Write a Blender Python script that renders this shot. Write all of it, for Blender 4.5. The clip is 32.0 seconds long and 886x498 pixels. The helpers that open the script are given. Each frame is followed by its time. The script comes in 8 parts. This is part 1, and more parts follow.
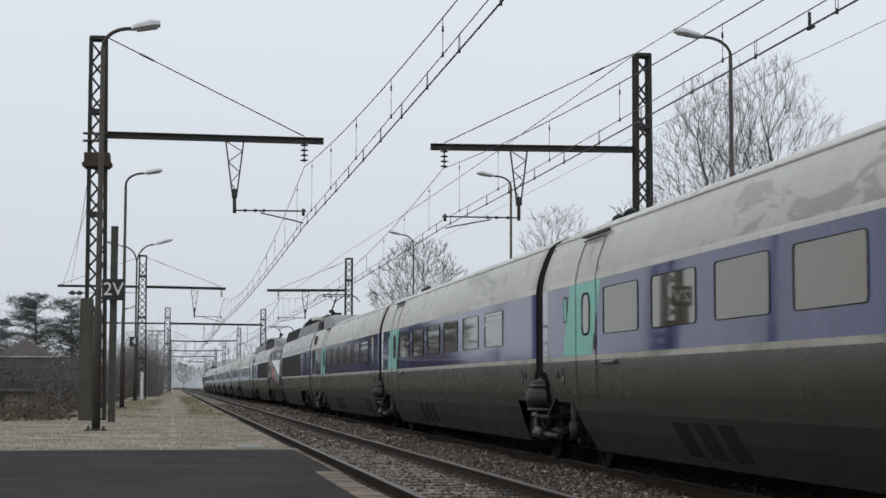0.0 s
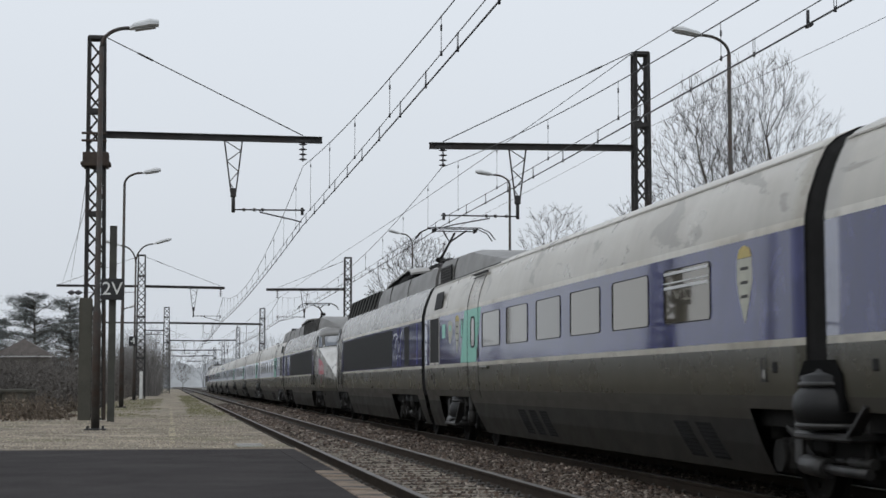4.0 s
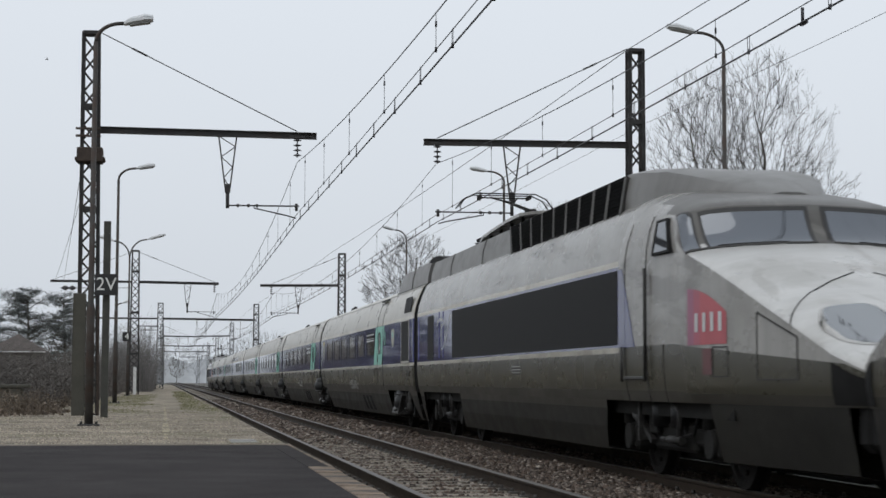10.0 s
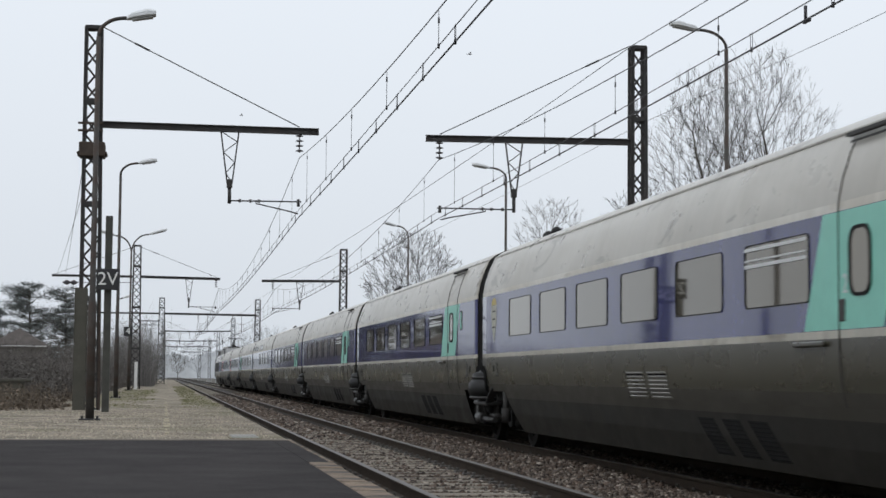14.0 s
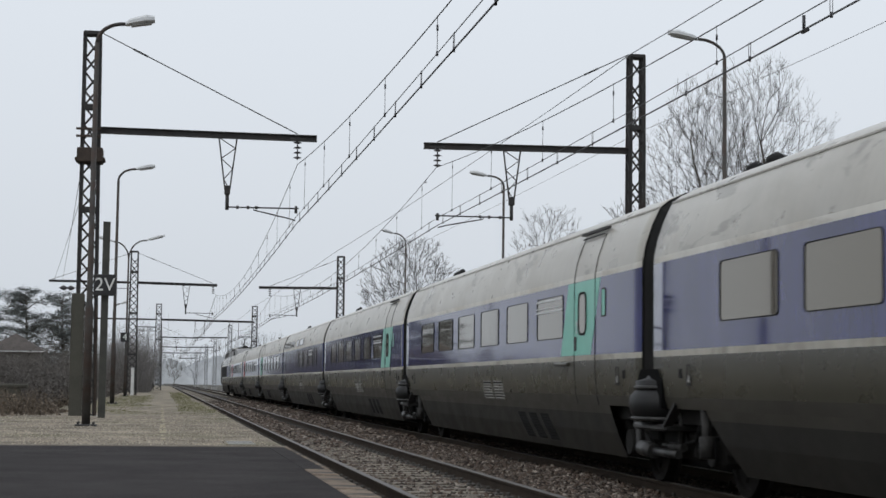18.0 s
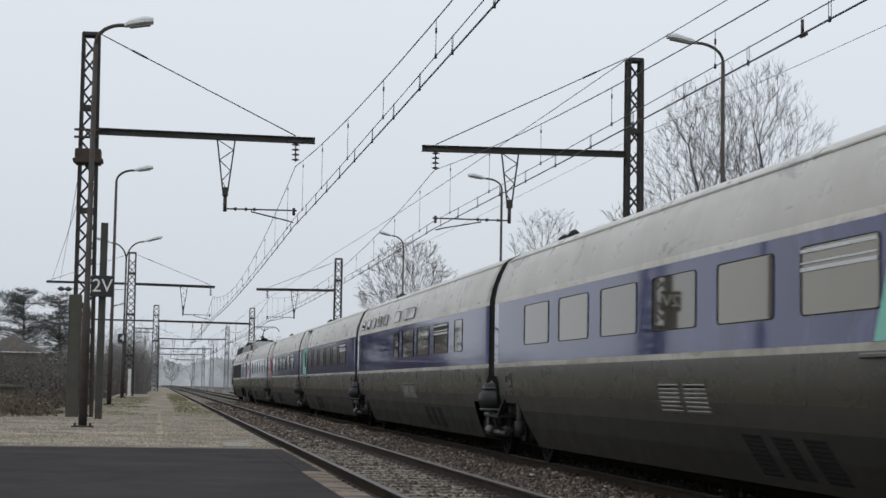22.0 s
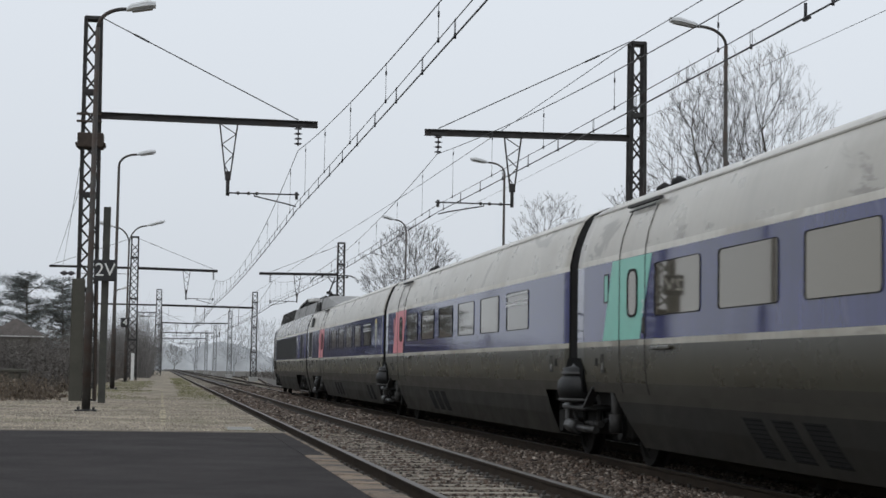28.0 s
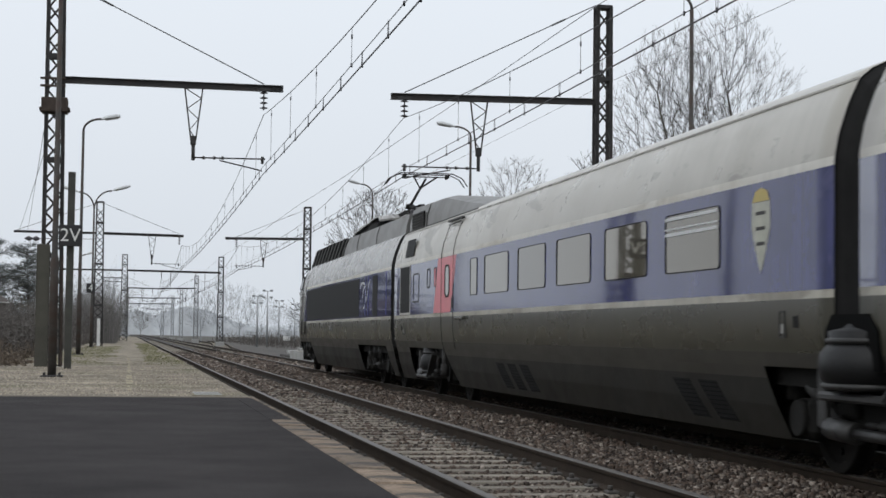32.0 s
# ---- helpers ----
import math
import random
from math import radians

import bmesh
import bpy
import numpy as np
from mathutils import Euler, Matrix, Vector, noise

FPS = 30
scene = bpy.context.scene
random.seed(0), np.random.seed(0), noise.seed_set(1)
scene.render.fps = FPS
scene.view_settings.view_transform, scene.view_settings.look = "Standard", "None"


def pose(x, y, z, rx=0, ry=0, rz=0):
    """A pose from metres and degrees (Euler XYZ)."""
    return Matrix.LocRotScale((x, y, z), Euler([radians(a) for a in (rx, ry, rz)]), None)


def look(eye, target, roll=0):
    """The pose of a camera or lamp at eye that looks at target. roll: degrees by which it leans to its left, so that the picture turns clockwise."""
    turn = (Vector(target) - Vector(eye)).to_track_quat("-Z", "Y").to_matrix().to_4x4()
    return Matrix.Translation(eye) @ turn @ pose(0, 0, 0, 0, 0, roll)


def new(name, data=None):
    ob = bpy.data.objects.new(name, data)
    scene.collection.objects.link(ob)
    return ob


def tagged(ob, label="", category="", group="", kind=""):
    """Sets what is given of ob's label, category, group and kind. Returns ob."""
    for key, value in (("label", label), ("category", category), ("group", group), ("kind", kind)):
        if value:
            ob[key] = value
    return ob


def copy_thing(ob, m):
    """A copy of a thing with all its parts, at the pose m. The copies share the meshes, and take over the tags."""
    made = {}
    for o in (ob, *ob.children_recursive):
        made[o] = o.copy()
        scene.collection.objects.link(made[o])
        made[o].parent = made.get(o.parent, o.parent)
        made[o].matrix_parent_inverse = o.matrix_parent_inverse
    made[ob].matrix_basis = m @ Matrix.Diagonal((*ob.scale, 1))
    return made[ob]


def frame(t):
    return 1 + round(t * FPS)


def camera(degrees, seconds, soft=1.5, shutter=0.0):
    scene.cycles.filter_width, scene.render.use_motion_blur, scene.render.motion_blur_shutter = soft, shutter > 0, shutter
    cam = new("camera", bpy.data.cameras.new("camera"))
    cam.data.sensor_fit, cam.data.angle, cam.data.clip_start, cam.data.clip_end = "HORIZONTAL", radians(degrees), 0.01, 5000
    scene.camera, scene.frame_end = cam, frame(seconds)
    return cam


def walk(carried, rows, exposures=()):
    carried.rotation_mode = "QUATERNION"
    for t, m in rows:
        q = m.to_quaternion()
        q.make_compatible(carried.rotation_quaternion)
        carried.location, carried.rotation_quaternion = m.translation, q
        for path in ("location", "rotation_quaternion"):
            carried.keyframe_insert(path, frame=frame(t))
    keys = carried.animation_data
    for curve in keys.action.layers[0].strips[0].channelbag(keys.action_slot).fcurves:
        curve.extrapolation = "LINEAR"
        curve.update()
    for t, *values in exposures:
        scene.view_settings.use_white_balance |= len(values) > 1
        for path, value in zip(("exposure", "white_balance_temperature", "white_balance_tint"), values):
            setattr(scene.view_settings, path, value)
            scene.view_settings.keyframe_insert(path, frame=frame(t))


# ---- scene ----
# ---------------------------------------------------------------- camera
EYE = Vector((0.0, 0.0, 1.097))
cam = camera(29.58, 32.0, soft=1.55, shutter=0.3)
# seconds, turn to the right, tilt upwards, lean (degrees)
AIM = [
    (0, 9.177, 4.667, 0.150), (0.5, 9.220, 4.664, 0.226), (1, 9.207, 4.604, -0.034), (1.5, 9.222, 4.581, -0.166),
    (2, 9.276, 4.598, 0.032), (2.5, 9.294, 4.635, -0.038), (3, 9.274, 4.671, -0.024), (3.5, 9.203, 4.649, 0.019),
    (5.5, 9.315, 4.565, -0.001), (6, 9.325, 4.508, 0.062), (6.5, 9.339, 4.429, 0.029), (7, 9.378, 4.377, 0.034),
    (7.5, 9.357, 4.366, -0.010), (8, 9.362, 4.349, -0.002), (8.5, 9.359, 4.376, 0.104), (9, 9.346, 4.390, 0.102),
    (9.5, 9.387, 4.436, 0.049), (10, 9.415, 4.505, 0.164), (10.5, 9.394, 4.561, 0.130), (11, 9.353, 4.600, 0.174),
    (11.5, 9.341, 4.656, 0.090), (12, 9.336, 4.643, 0.116), (12.5, 9.335, 4.585, 0.397), (13, 9.294, 4.520, 0.320),
    (13.5, 9.302, 4.438, 0.424), (14, 9.358, 4.378, 0.444), (14.5, 9.431, 4.370, 0.518), (16.5, 9.409, 4.564, 0.808),
    (17, 9.432, 4.579, 0.890), (17.5, 9.467, 4.630, 0.865), (18, 9.444, 4.638, 0.754), (18.5, 9.425, 4.581, 0.692),
    (19, 9.394, 4.597, 0.736), (19.5, 9.396, 4.610, 0.883), (20, 9.460, 4.662, 0.801), (20.5, 9.532, 4.718, 0.796),
    (21, 9.549, 4.740, 0.806), (21.5, 9.522, 4.731, 0.889), (22, 9.521, 4.728, 0.996), (22.5, 9.488, 4.670, 0.906),
    (23, 9.458, 4.697, 0.880), (23.5, 9.414, 4.658, 0.848), (24, 9.431, 4.626, 0.803), (24.5, 9.434, 4.634, 0.889),
    (25, 9.434, 4.514, 0.985), (25.5, 9.434, 4.432, 0.945), (27.5, 9.374, 4.312, 1.047), (28, 9.438, 4.181, 0.969),
    (28.5, 9.447, 4.101, 0.861), (29, 9.486, 3.970, 0.547), (29.5, 9.536, 3.759, 0.490), (30, 9.693, 3.304, 0.504),
    (30.5, 9.818, 3.154, 0.170), (31, 9.885, 3.483, 0.163), (31.5, 10.270, 3.258, 0.423), (32, 10.600, 2.977, 0.736),
]

def aim(turn, tilt, lean):
    a, b = radians(turn), radians(tilt)
    way = Vector((math.sin(a) * math.cos(b), math.cos(a) * math.cos(b), math.sin(b)))
    return look(EYE, EYE + way * 10, lean)


EXPOSURE = [(0, 0.0), (7, 0.0), (8, 0.13), (9.2, 0.13), (10, 0.0), (11, 0.0), (11.8, 0.13), (14.2, 0.13), (16.5, 0.0), (30, 0.0), (31, 0.13), (32, 0.13)]
walk(cam, [(t, aim(a, b, c)) for t, a, b, c in AIM], EXPOSURE)

# the joint behind the first coach: seconds, metres ahead of the eye
RUN = [
    (0, 24.00), (0.5, 20.65), (1, 16.85), (1.5, 13.05), (2, 9.25), (2.5, 5.56),
    (3, 1.88), (3.5, -1.72), (5.5, -16.10), (6, -19.81), (6.5, -23.51), (7, -27.22),
    (7.5, -30.92), (8, -34.62), (8.5, -38.32), (9, -42.01), (9.5, -45.71), (10, -49.40),
    (10.5, -53.05), (11, -56.69), (11.5, -60.34), (12, -63.98), (12.5, -67.62), (13, -71.25),
    (13.5, -74.87), (14, -78.50), (14.5, -82.11), (16.5, -96.56), (17, -100.16), (17.5, -103.75),
    (18, -107.33), (18.5, -110.91), (19, -114.49), (19.5, -118.10), (20, -121.71), (20.5, -125.31),
    (21, -128.91), (21.5, -132.51), (22, -136.10), (22.5, -139.69), (23, -143.28), (23.5, -146.86),
    (24, -150.44), (24.5, -154.01), (25, -157.58), (25.5, -161.12), (27.5, -175.23), (28, -178.75),
    (28.5, -182.28), (29, -185.81), (29.5, -189.34), (30, -192.86), (30.5, -196.24), (31, -199.62),
    (31.5, -203.28), (32, -206.93),
]

# ---------------------------------------------------------------- world and sun
world = bpy.data.worlds.new("overcast")
scene.world = world
world.use_nodes = True
wn, wl = world.node_tree.nodes, world.node_tree.links
wn.clear()
sky = wn.new("ShaderNodeTexSky")
sky.sky_type, sky.sun_disc = "NISHITA", False
sky.sun_elevation, sky.sun_rotation = radians(38), radians(-120)
sky.air_density, sky.dust_density, sky.ozone_density = 1.0, 6.0, 1.0
pale = wn.new("ShaderNodeHueSaturation")
pale.inputs["Saturation"].default_value = 0.25
pale.inputs["Value"].default_value = 0.085
veil = wn.new("ShaderNodeMix")
veil.data_type = "RGBA"
veil.inputs["Factor"].default_value = 0.8
veil.inputs["B"].default_value = (0.77, 0.825, 0.895, 1)
back = wn.new("ShaderNodeBackground")
back.inputs["Strength"].default_value = 1.0
wout = wn.new("ShaderNodeOutputWorld")
wl.new(sky.outputs[0], pale.inputs["Color"])
wl.new(pale.outputs[0], veil.inputs["A"])
# an overcast sky brightens towards the zenith
wtc, wsep, wramp = wn.new("ShaderNodeTexCoord"), wn.new("ShaderNodeSeparateXYZ"), wn.new("ShaderNodeMapRange")
wl.new(wtc.outputs["Generated"], wsep.inputs[0])
wl.new(wsep.outputs["Z"], wramp.inputs["Value"])
wramp.inputs["To Min"].default_value, wramp.inputs["To Max"].default_value = 0.98, 1.55
wl.new(wramp.outputs[0], back.inputs["Strength"])
wl.new(veil.outputs["Result"], back.inputs["Color"])
wl.new(back.outputs[0], wout.inputs["Surface"])

sun_data = bpy.data.lights.new("sun", "SUN")
sun_data.energy, sun_data.angle, sun_data.color = 0.2, radians(25), (1.0, 0.97, 0.92)
sun = new("sun", sun_data)
sun.matrix_world = look((0, 0, 30), (14, 12, 0))

# ---------------------------------------------------------------- helpers
X1, X2 = 3.237, 6.665          # track centres
GAUGE = 0.7535


def link_nodes(mat):
    mat.use_nodes = True
    nt = mat.node_tree
    return nt.nodes, nt.links, nt.nodes["Principled BSDF"]


def material(name, colour, rough=0.6, metal=0.0, vary=0.25, size=6.0, fine=60.0, bump=0.15, spread=0.0, stain=None, stain_amount=0.0, stain_size=1.5, spec=0.5, island=False, stretch=None, stain_edge=(0.52, 0.72)):
    """Base colour with variation at two scales, bump, optional stains and per-piece spread."""
    mat = bpy.data.materials.new(name)
    n, l, p = link_nodes(mat)
    p.inputs["Roughness"].default_value, p.inputs["Metallic"].default_value = rough, metal
    p.inputs["Specular IOR Level"].default_value = spec
    tc = n.new("ShaderNodeTexCoord")
    big, small = n.new("ShaderNodeTexNoise"), n.new("ShaderNodeTexNoise")
    big.inputs["Scale"].default_value, small.inputs["Scale"].default_value = size, fine
    big.inputs["Detail"].default_value = small.inputs["Detail"].default_value = 4
    where = tc.outputs["Object"]
    if stretch:
        mp = n.new("ShaderNodeMapping")
        mp.inputs["Scale"].default_value = stretch
        l.new(where, mp.inputs["Vector"])
        where = mp.outputs[0]
    l.new(where, big.inputs["Vector"])
    l.new(where, small.inputs["Vector"])
    add = n.new("ShaderNodeMath")
    add.operation = "MULTIPLY_ADD"
    add.inputs[1].default_value, = (0.6,)
    l.new(big.outputs["Fac"], add.inputs[0])
    half = n.new("ShaderNodeMath")
    half.operation = "MULTIPLY"
    half.inputs[1].default_value = 0.4
    l.new(small.outputs["Fac"], half.inputs[0])
    l.new(half.outputs[0], add.inputs[2])
    rng = n.new("ShaderNodeMapRange")
    rng.inputs["From Min"].default_value, rng.inputs["From Max"].default_value = 0.3, 0.7
    rng.inputs["To Min"].default_value, rng.inputs["To Max"].default_value = 1 - vary, 1 + vary
    l.new(add.outputs[0], rng.inputs["Value"])
    val = rng.outputs[0]
    if spread:
        src = n.new("ShaderNodeNewGeometry").outputs["Random Per Island"] if island else n.new("ShaderNodeObjectInfo").outputs["Random"]
        r2 = n.new("ShaderNodeMapRange")
        r2.inputs["To Min"].default_value, r2.inputs["To Max"].default_value = 1 - spread, 1 + spread
        l.new(src, r2.inputs["Value"])
        mul = n.new("ShaderNodeMath")
        mul.operation = "MULTIPLY"
        l.new(val, mul.inputs[0])
        l.new(r2.outputs[0], mul.inputs[1])
        val = mul.outputs[0]
    tint = n.new("ShaderNodeMix")
    tint.data_type, tint.blend_type = "RGBA", "MULTIPLY"
    tint.inputs["Factor"].default_value = 1
    tint.inputs["A"].default_value = (*colour, 1)
    l.new(val, tint.inputs["B"])
    col = tint.outputs["Result"]
    if stain:
        st = n.new("ShaderNodeTexNoise")
        st.inputs["Scale"].default_value, st.inputs["Detail"].default_value = stain_size, 6
        l.new(where, st.inputs["Vector"])
        sr = n.new("ShaderNodeMapRange")
        sr.inputs["From Min"].default_value, sr.inputs["From Max"].default_value = stain_edge
        sr.inputs["To Max"].default_value = stain_amount
        l.new(st.outputs["Fac"], sr.inputs["Value"])
        sm = n.new("ShaderNodeMix")
        sm.data_type = "RGBA"
        sm.inputs["B"].default_value = (*stain, 1)
        l.new(sr.outputs[0], sm.inputs["Factor"])
        l.new(col, sm.inputs["A"])
        col = sm.outputs["Result"]
    l.new(col, p.inputs["Base Color"])
    if bump:
        bp = n.new("ShaderNodeBump")
        bp.inputs["Strength"].default_value, bp.inputs["Distance"].default_value = bump, 0.02
        l.new(small.outputs["Fac"], bp.inputs["Height"])
        l.new(bp.outputs["Normal"], p.inputs["Normal"])
    return mat


def paint(name, colour, rough=0.4, spec=0.3, dust=None, dust_amount=0.4, dust_scale=(1, 0.5, 0.9), edge=(0.48, 0.62), mark=None, mark_amount=0.5, mark_scale=(1, 0.28, 0.9), mark_edge=(0.57, 0.63), drip=0.08, wave=0.05):
    """Coach paint under traffic film: cloudy dust, smeared marks, rain streaks, and sheet metal that is not quite flat."""
    mat = bpy.data.materials.new(name)
    n, l, p = link_nodes(mat)
    p.inputs["Specular IOR Level"].default_value = spec
    tc, info, shift = n.new("ShaderNodeTexCoord"), n.new("ShaderNodeObjectInfo"), n.new("ShaderNodeVectorMath")
    far = n.new("ShaderNodeMath")
    far.operation, far.inputs[1].default_value = "MULTIPLY", 60.0
    l.new(info.outputs["Random"], far.inputs[0])
    shift.operation = "ADD"
    l.new(tc.outputs["Object"], shift.inputs[0])
    l.new(far.outputs[0], shift.inputs[1])

    def cloud(scale, size, detail=5.0, rough_=0.55, warp=0.0):
        mp, nz = n.new("ShaderNodeMapping"), n.new("ShaderNodeTexNoise")
        mp.inputs["Scale"].default_value = scale
        nz.inputs["Scale"].default_value, nz.inputs["Detail"].default_value = size, detail
        nz.inputs["Roughness"].default_value, nz.inputs["Distortion"].default_value = rough_, warp
        l.new(shift.outputs[0], mp.inputs["Vector"])
        l.new(mp.outputs[0], nz.inputs["Vector"])
        return nz.outputs["Fac"]

    def span(src, a, b, lo, hi):
        r = n.new("ShaderNodeMapRange")
        r.inputs["From Min"].default_value, r.inputs["From Max"].default_value = a, b
        r.inputs["To Min"].default_value, r.inputs["To Max"].default_value = lo, hi
        l.new(src, r.inputs["Value"])
        return r.outputs[0]

    def blend(fac, a, b, how="MIX"):
        m = n.new("ShaderNodeMix")
        m.data_type, m.blend_type = "RGBA", how
        for key, v in (("Factor", fac), ("A", a), ("B", b)):
            if isinstance(v, tuple):
                m.inputs[key].default_value = (*v, 1)
            elif isinstance(v, (int, float)):
                m.inputs[key].default_value = v
            else:
                l.new(v, m.inputs[key])
        return m.outputs["Result"]
    col = blend(1.0, colour, span(cloud((1, 0.6, 1), 1.1), 0.3, 0.7, 0.92, 1.08), "MULTIPLY")
    if dust:
        col = blend(span(cloud(dust_scale, 1.0, 6.0, 0.6, 0.4), edge[0], edge[1], 0.0, dust_amount), col, dust)
    if mark:
        col = blend(span(cloud(mark_scale, 1.6, 7.0, 0.62, 1.2), mark_edge[0], mark_edge[1], 0.0, mark_amount), col, mark)
    col = blend(1.0, col, span(cloud((1, 7.0, 0.35), 1.0, 3.0), 0.35, 0.7, 1 + drip * 0.5, 1 - drip), "MULTIPLY")
    l.new(col, p.inputs["Base Color"])
    l.new(span(cloud((1, 0.8, 1.2), 2.0), 0.35, 0.65, rough * 0.9, rough * 1.12), p.inputs["Roughness"])
    bp = n.new("ShaderNodeBump")
    bp.inputs["Strength"].default_value, bp.inputs["Distance"].default_value = wave, 0.1
    l.new(cloud((1, 1.0, 1.6), 0.9, 2.0), bp.inputs["Height"])
    l.new(bp.outputs["Normal"], p.inputs["Normal"])
    return mat


def mesh_of(name, bm, mats, smooth=False):
    me = bpy.data.meshes.new(name)
    bm.normal_update()
    bm.to_mesh(me)
    bm.free()
    for m in mats if isinstance(mats, (list, tuple)) else [mats]:
        me.materials.append(m)
    if smooth:
        me.polygons.foreach_set("use_smooth", [True] * len(me.polygons))
    return me


def part(name, bm, mats, parent=None, label="", smooth=False, at=None):
    """Links a bmesh as one mesh object under a thing or a part."""
    ob = new(name, mesh_of(name, bm, mats, smooth))
    if parent:
        ob.parent = parent
    if at is not None:
        ob.matrix_basis = at
    if label:
        ob["label"] = label
    return ob


def again(ob, name, parent, at):
    """One more piece on the same mesh."""
    o = new(name, ob.data)
    o.parent = parent
    o.matrix_basis = at
    return o


def thing(name, at, label, category, group="", kind=""):
    ob = new(name)
    ob.empty_display_size = 0.2
    ob.matrix_basis = at
    return tagged(ob, label, category, group, kind)


def box(bm, x0, x1, y0, y1, z0, z1, mi=0, m=None):
    vs = [bm.verts.new(m @ Vector(c) if m else c) for c in ((x0, y0, z0), (x1, y0, z0), (x1, y1, z0), (x0, y1, z0), (x0, y0, z1), (x1, y0, z1), (x1, y1, z1), (x0, y1, z1))]
    for f in ((3, 2, 1, 0), (4, 5, 6, 7), (0, 1, 5, 4), (1, 2, 6, 5), (2, 3, 7, 6), (3, 0, 4, 7)):
        bm.faces.new([vs[i] for i in f]).material_index = mi
    return vs


def bevel_box(bm, x0, x1, y0, y1, z0, z1, b=0.01, mi=0):
    """A box with its twelve edges cut."""
    t = bmesh.new()
    box(t, x0, x1, y0, y1, z0, z1)
    bmesh.ops.bevel(t, geom=t.edges[:], offset=b, segments=1, affect="EDGES")
    join(bm, t, mi)


def join(bm, other, mi=None):
    idx = {}
    for v in other.verts:
        idx[v] = bm.verts.new(v.co)
    for f in other.faces:
        g = bm.faces.new([idx[v] for v in f.verts])
        g.material_index = f.material_index if mi is None else mi
        g.smooth = f.smooth
    other.free()


def bar(bm, a, b, w, d=None, mi=0, up=(0, 0, 1)):
    """A square bar from a to b."""
    a, b = Vector(a), Vector(b)
    d = d or w
    way = (b - a).normalized()
    s = way.cross(Vector(up))
    if s.length < 1e-3:
        s = way.cross(Vector((0, 1, 0)))
    s.normalize()
    u = s.cross(way)
    vs = [bm.verts.new(p + s * (i * w / 2) + u * (j * d / 2)) for p in (a, b) for i, j in ((-1, -1), (1, -1), (1, 1), (-1, 1))]
    for f in ((0, 1, 2, 3), (7, 6, 5, 4), (0, 4, 5, 1), (1, 5, 6, 2), (2, 6, 7, 3), (3, 7, 4, 0)):
        bm.faces.new([vs[i] for i in f]).material_index = mi


def tube(bm, pts, radii, sides=8, mi=0, caps=True):
    """A round tube along points."""
    pts = [Vector(p) for p in pts]
    if not isinstance(radii, (list, tuple)):
        radii = [radii] * len(pts)
    rings = []
    ref = None
    for i, p in enumerate(pts):
        d = (pts[min(i + 1, len(pts) - 1)] - pts[max(i - 1, 0)]).normalized()
        if ref is None:
            ref = Vector((0, 0, 1)) if abs(d.z) < 0.9 else Vector((1, 0, 0))
        s = d.cross(ref)
        if s.length < 1e-4:
            s = d.cross(Vector((0, 1, 0)))
        s.normalize()
        u = s.cross(d)
        ref = u
        rings.append([bm.verts.new(p + (s * math.cos(k * math.tau / sides) + u * math.sin(k * math.tau / sides)) * radii[i]) for k in range(sides)])
    for r, q in zip(rings, rings[1:]):
        for k in range(sides):
            f = bm.faces.new((r[k], r[(k + 1) % sides], q[(k + 1) % sides], q[k]))
            f.material_index, f.smooth = mi, True
    if caps:
        bm.faces.new(rings[0][::-1]).material_index = mi
        bm.faces.new(rings[-1]).material_index = mi


def loft(bm, rings, closed=False, mats=None, caps=True, smooth=False):
    """Faces between rings of points; mats gives the material of each strip along a ring."""
    vr = [[bm.verts.new(p) for p in r] for r in rings]
    n = len(vr[0])
    for r, q in zip(vr, vr[1:]):
        for k in range(n if closed else n - 1):
            f = bm.faces.new((r[k], r[(k + 1) % n], q[(k + 1) % n], q[k]))
            f.smooth = smooth
            if mats:
                f.material_index = mats[k]
    if caps:
        for r, flip in ((vr[0], True), (vr[-1], False)):
            try:
                bm.faces.new(r[::-1] if flip else r)
            except ValueError:
                pass
    return vr


def crisp(bm, limit=0.42):
    """Smooth shading with hard edges where faces turn by more than the limit."""
    for f in bm.faces:
        f.smooth = True
    for e in bm.edges:
        e.smooth = e.calc_face_angle(0.0) < limit


def arc(cx, cy, r, a0, a1, n):
    return [(cx + r * math.cos(radians(a0 + (a1 - a0) * i / n)), cy + r * math.sin(radians(a0 + (a1 - a0) * i / n))) for i in range(n + 1)]


def rounded(y0, y1, z0, z1, r, n=3):
    """A rounded rectangle, anticlockwise."""
    return arc(y1 - r, z1 - r, r, 0, 90, n) + arc(y0 + r, z1 - r, r, 90, 180, n) + arc(y0 + r, z0 + r, r, 180, 270, n) + arc(y1 - r, z0 + r, r, 270, 360, n)

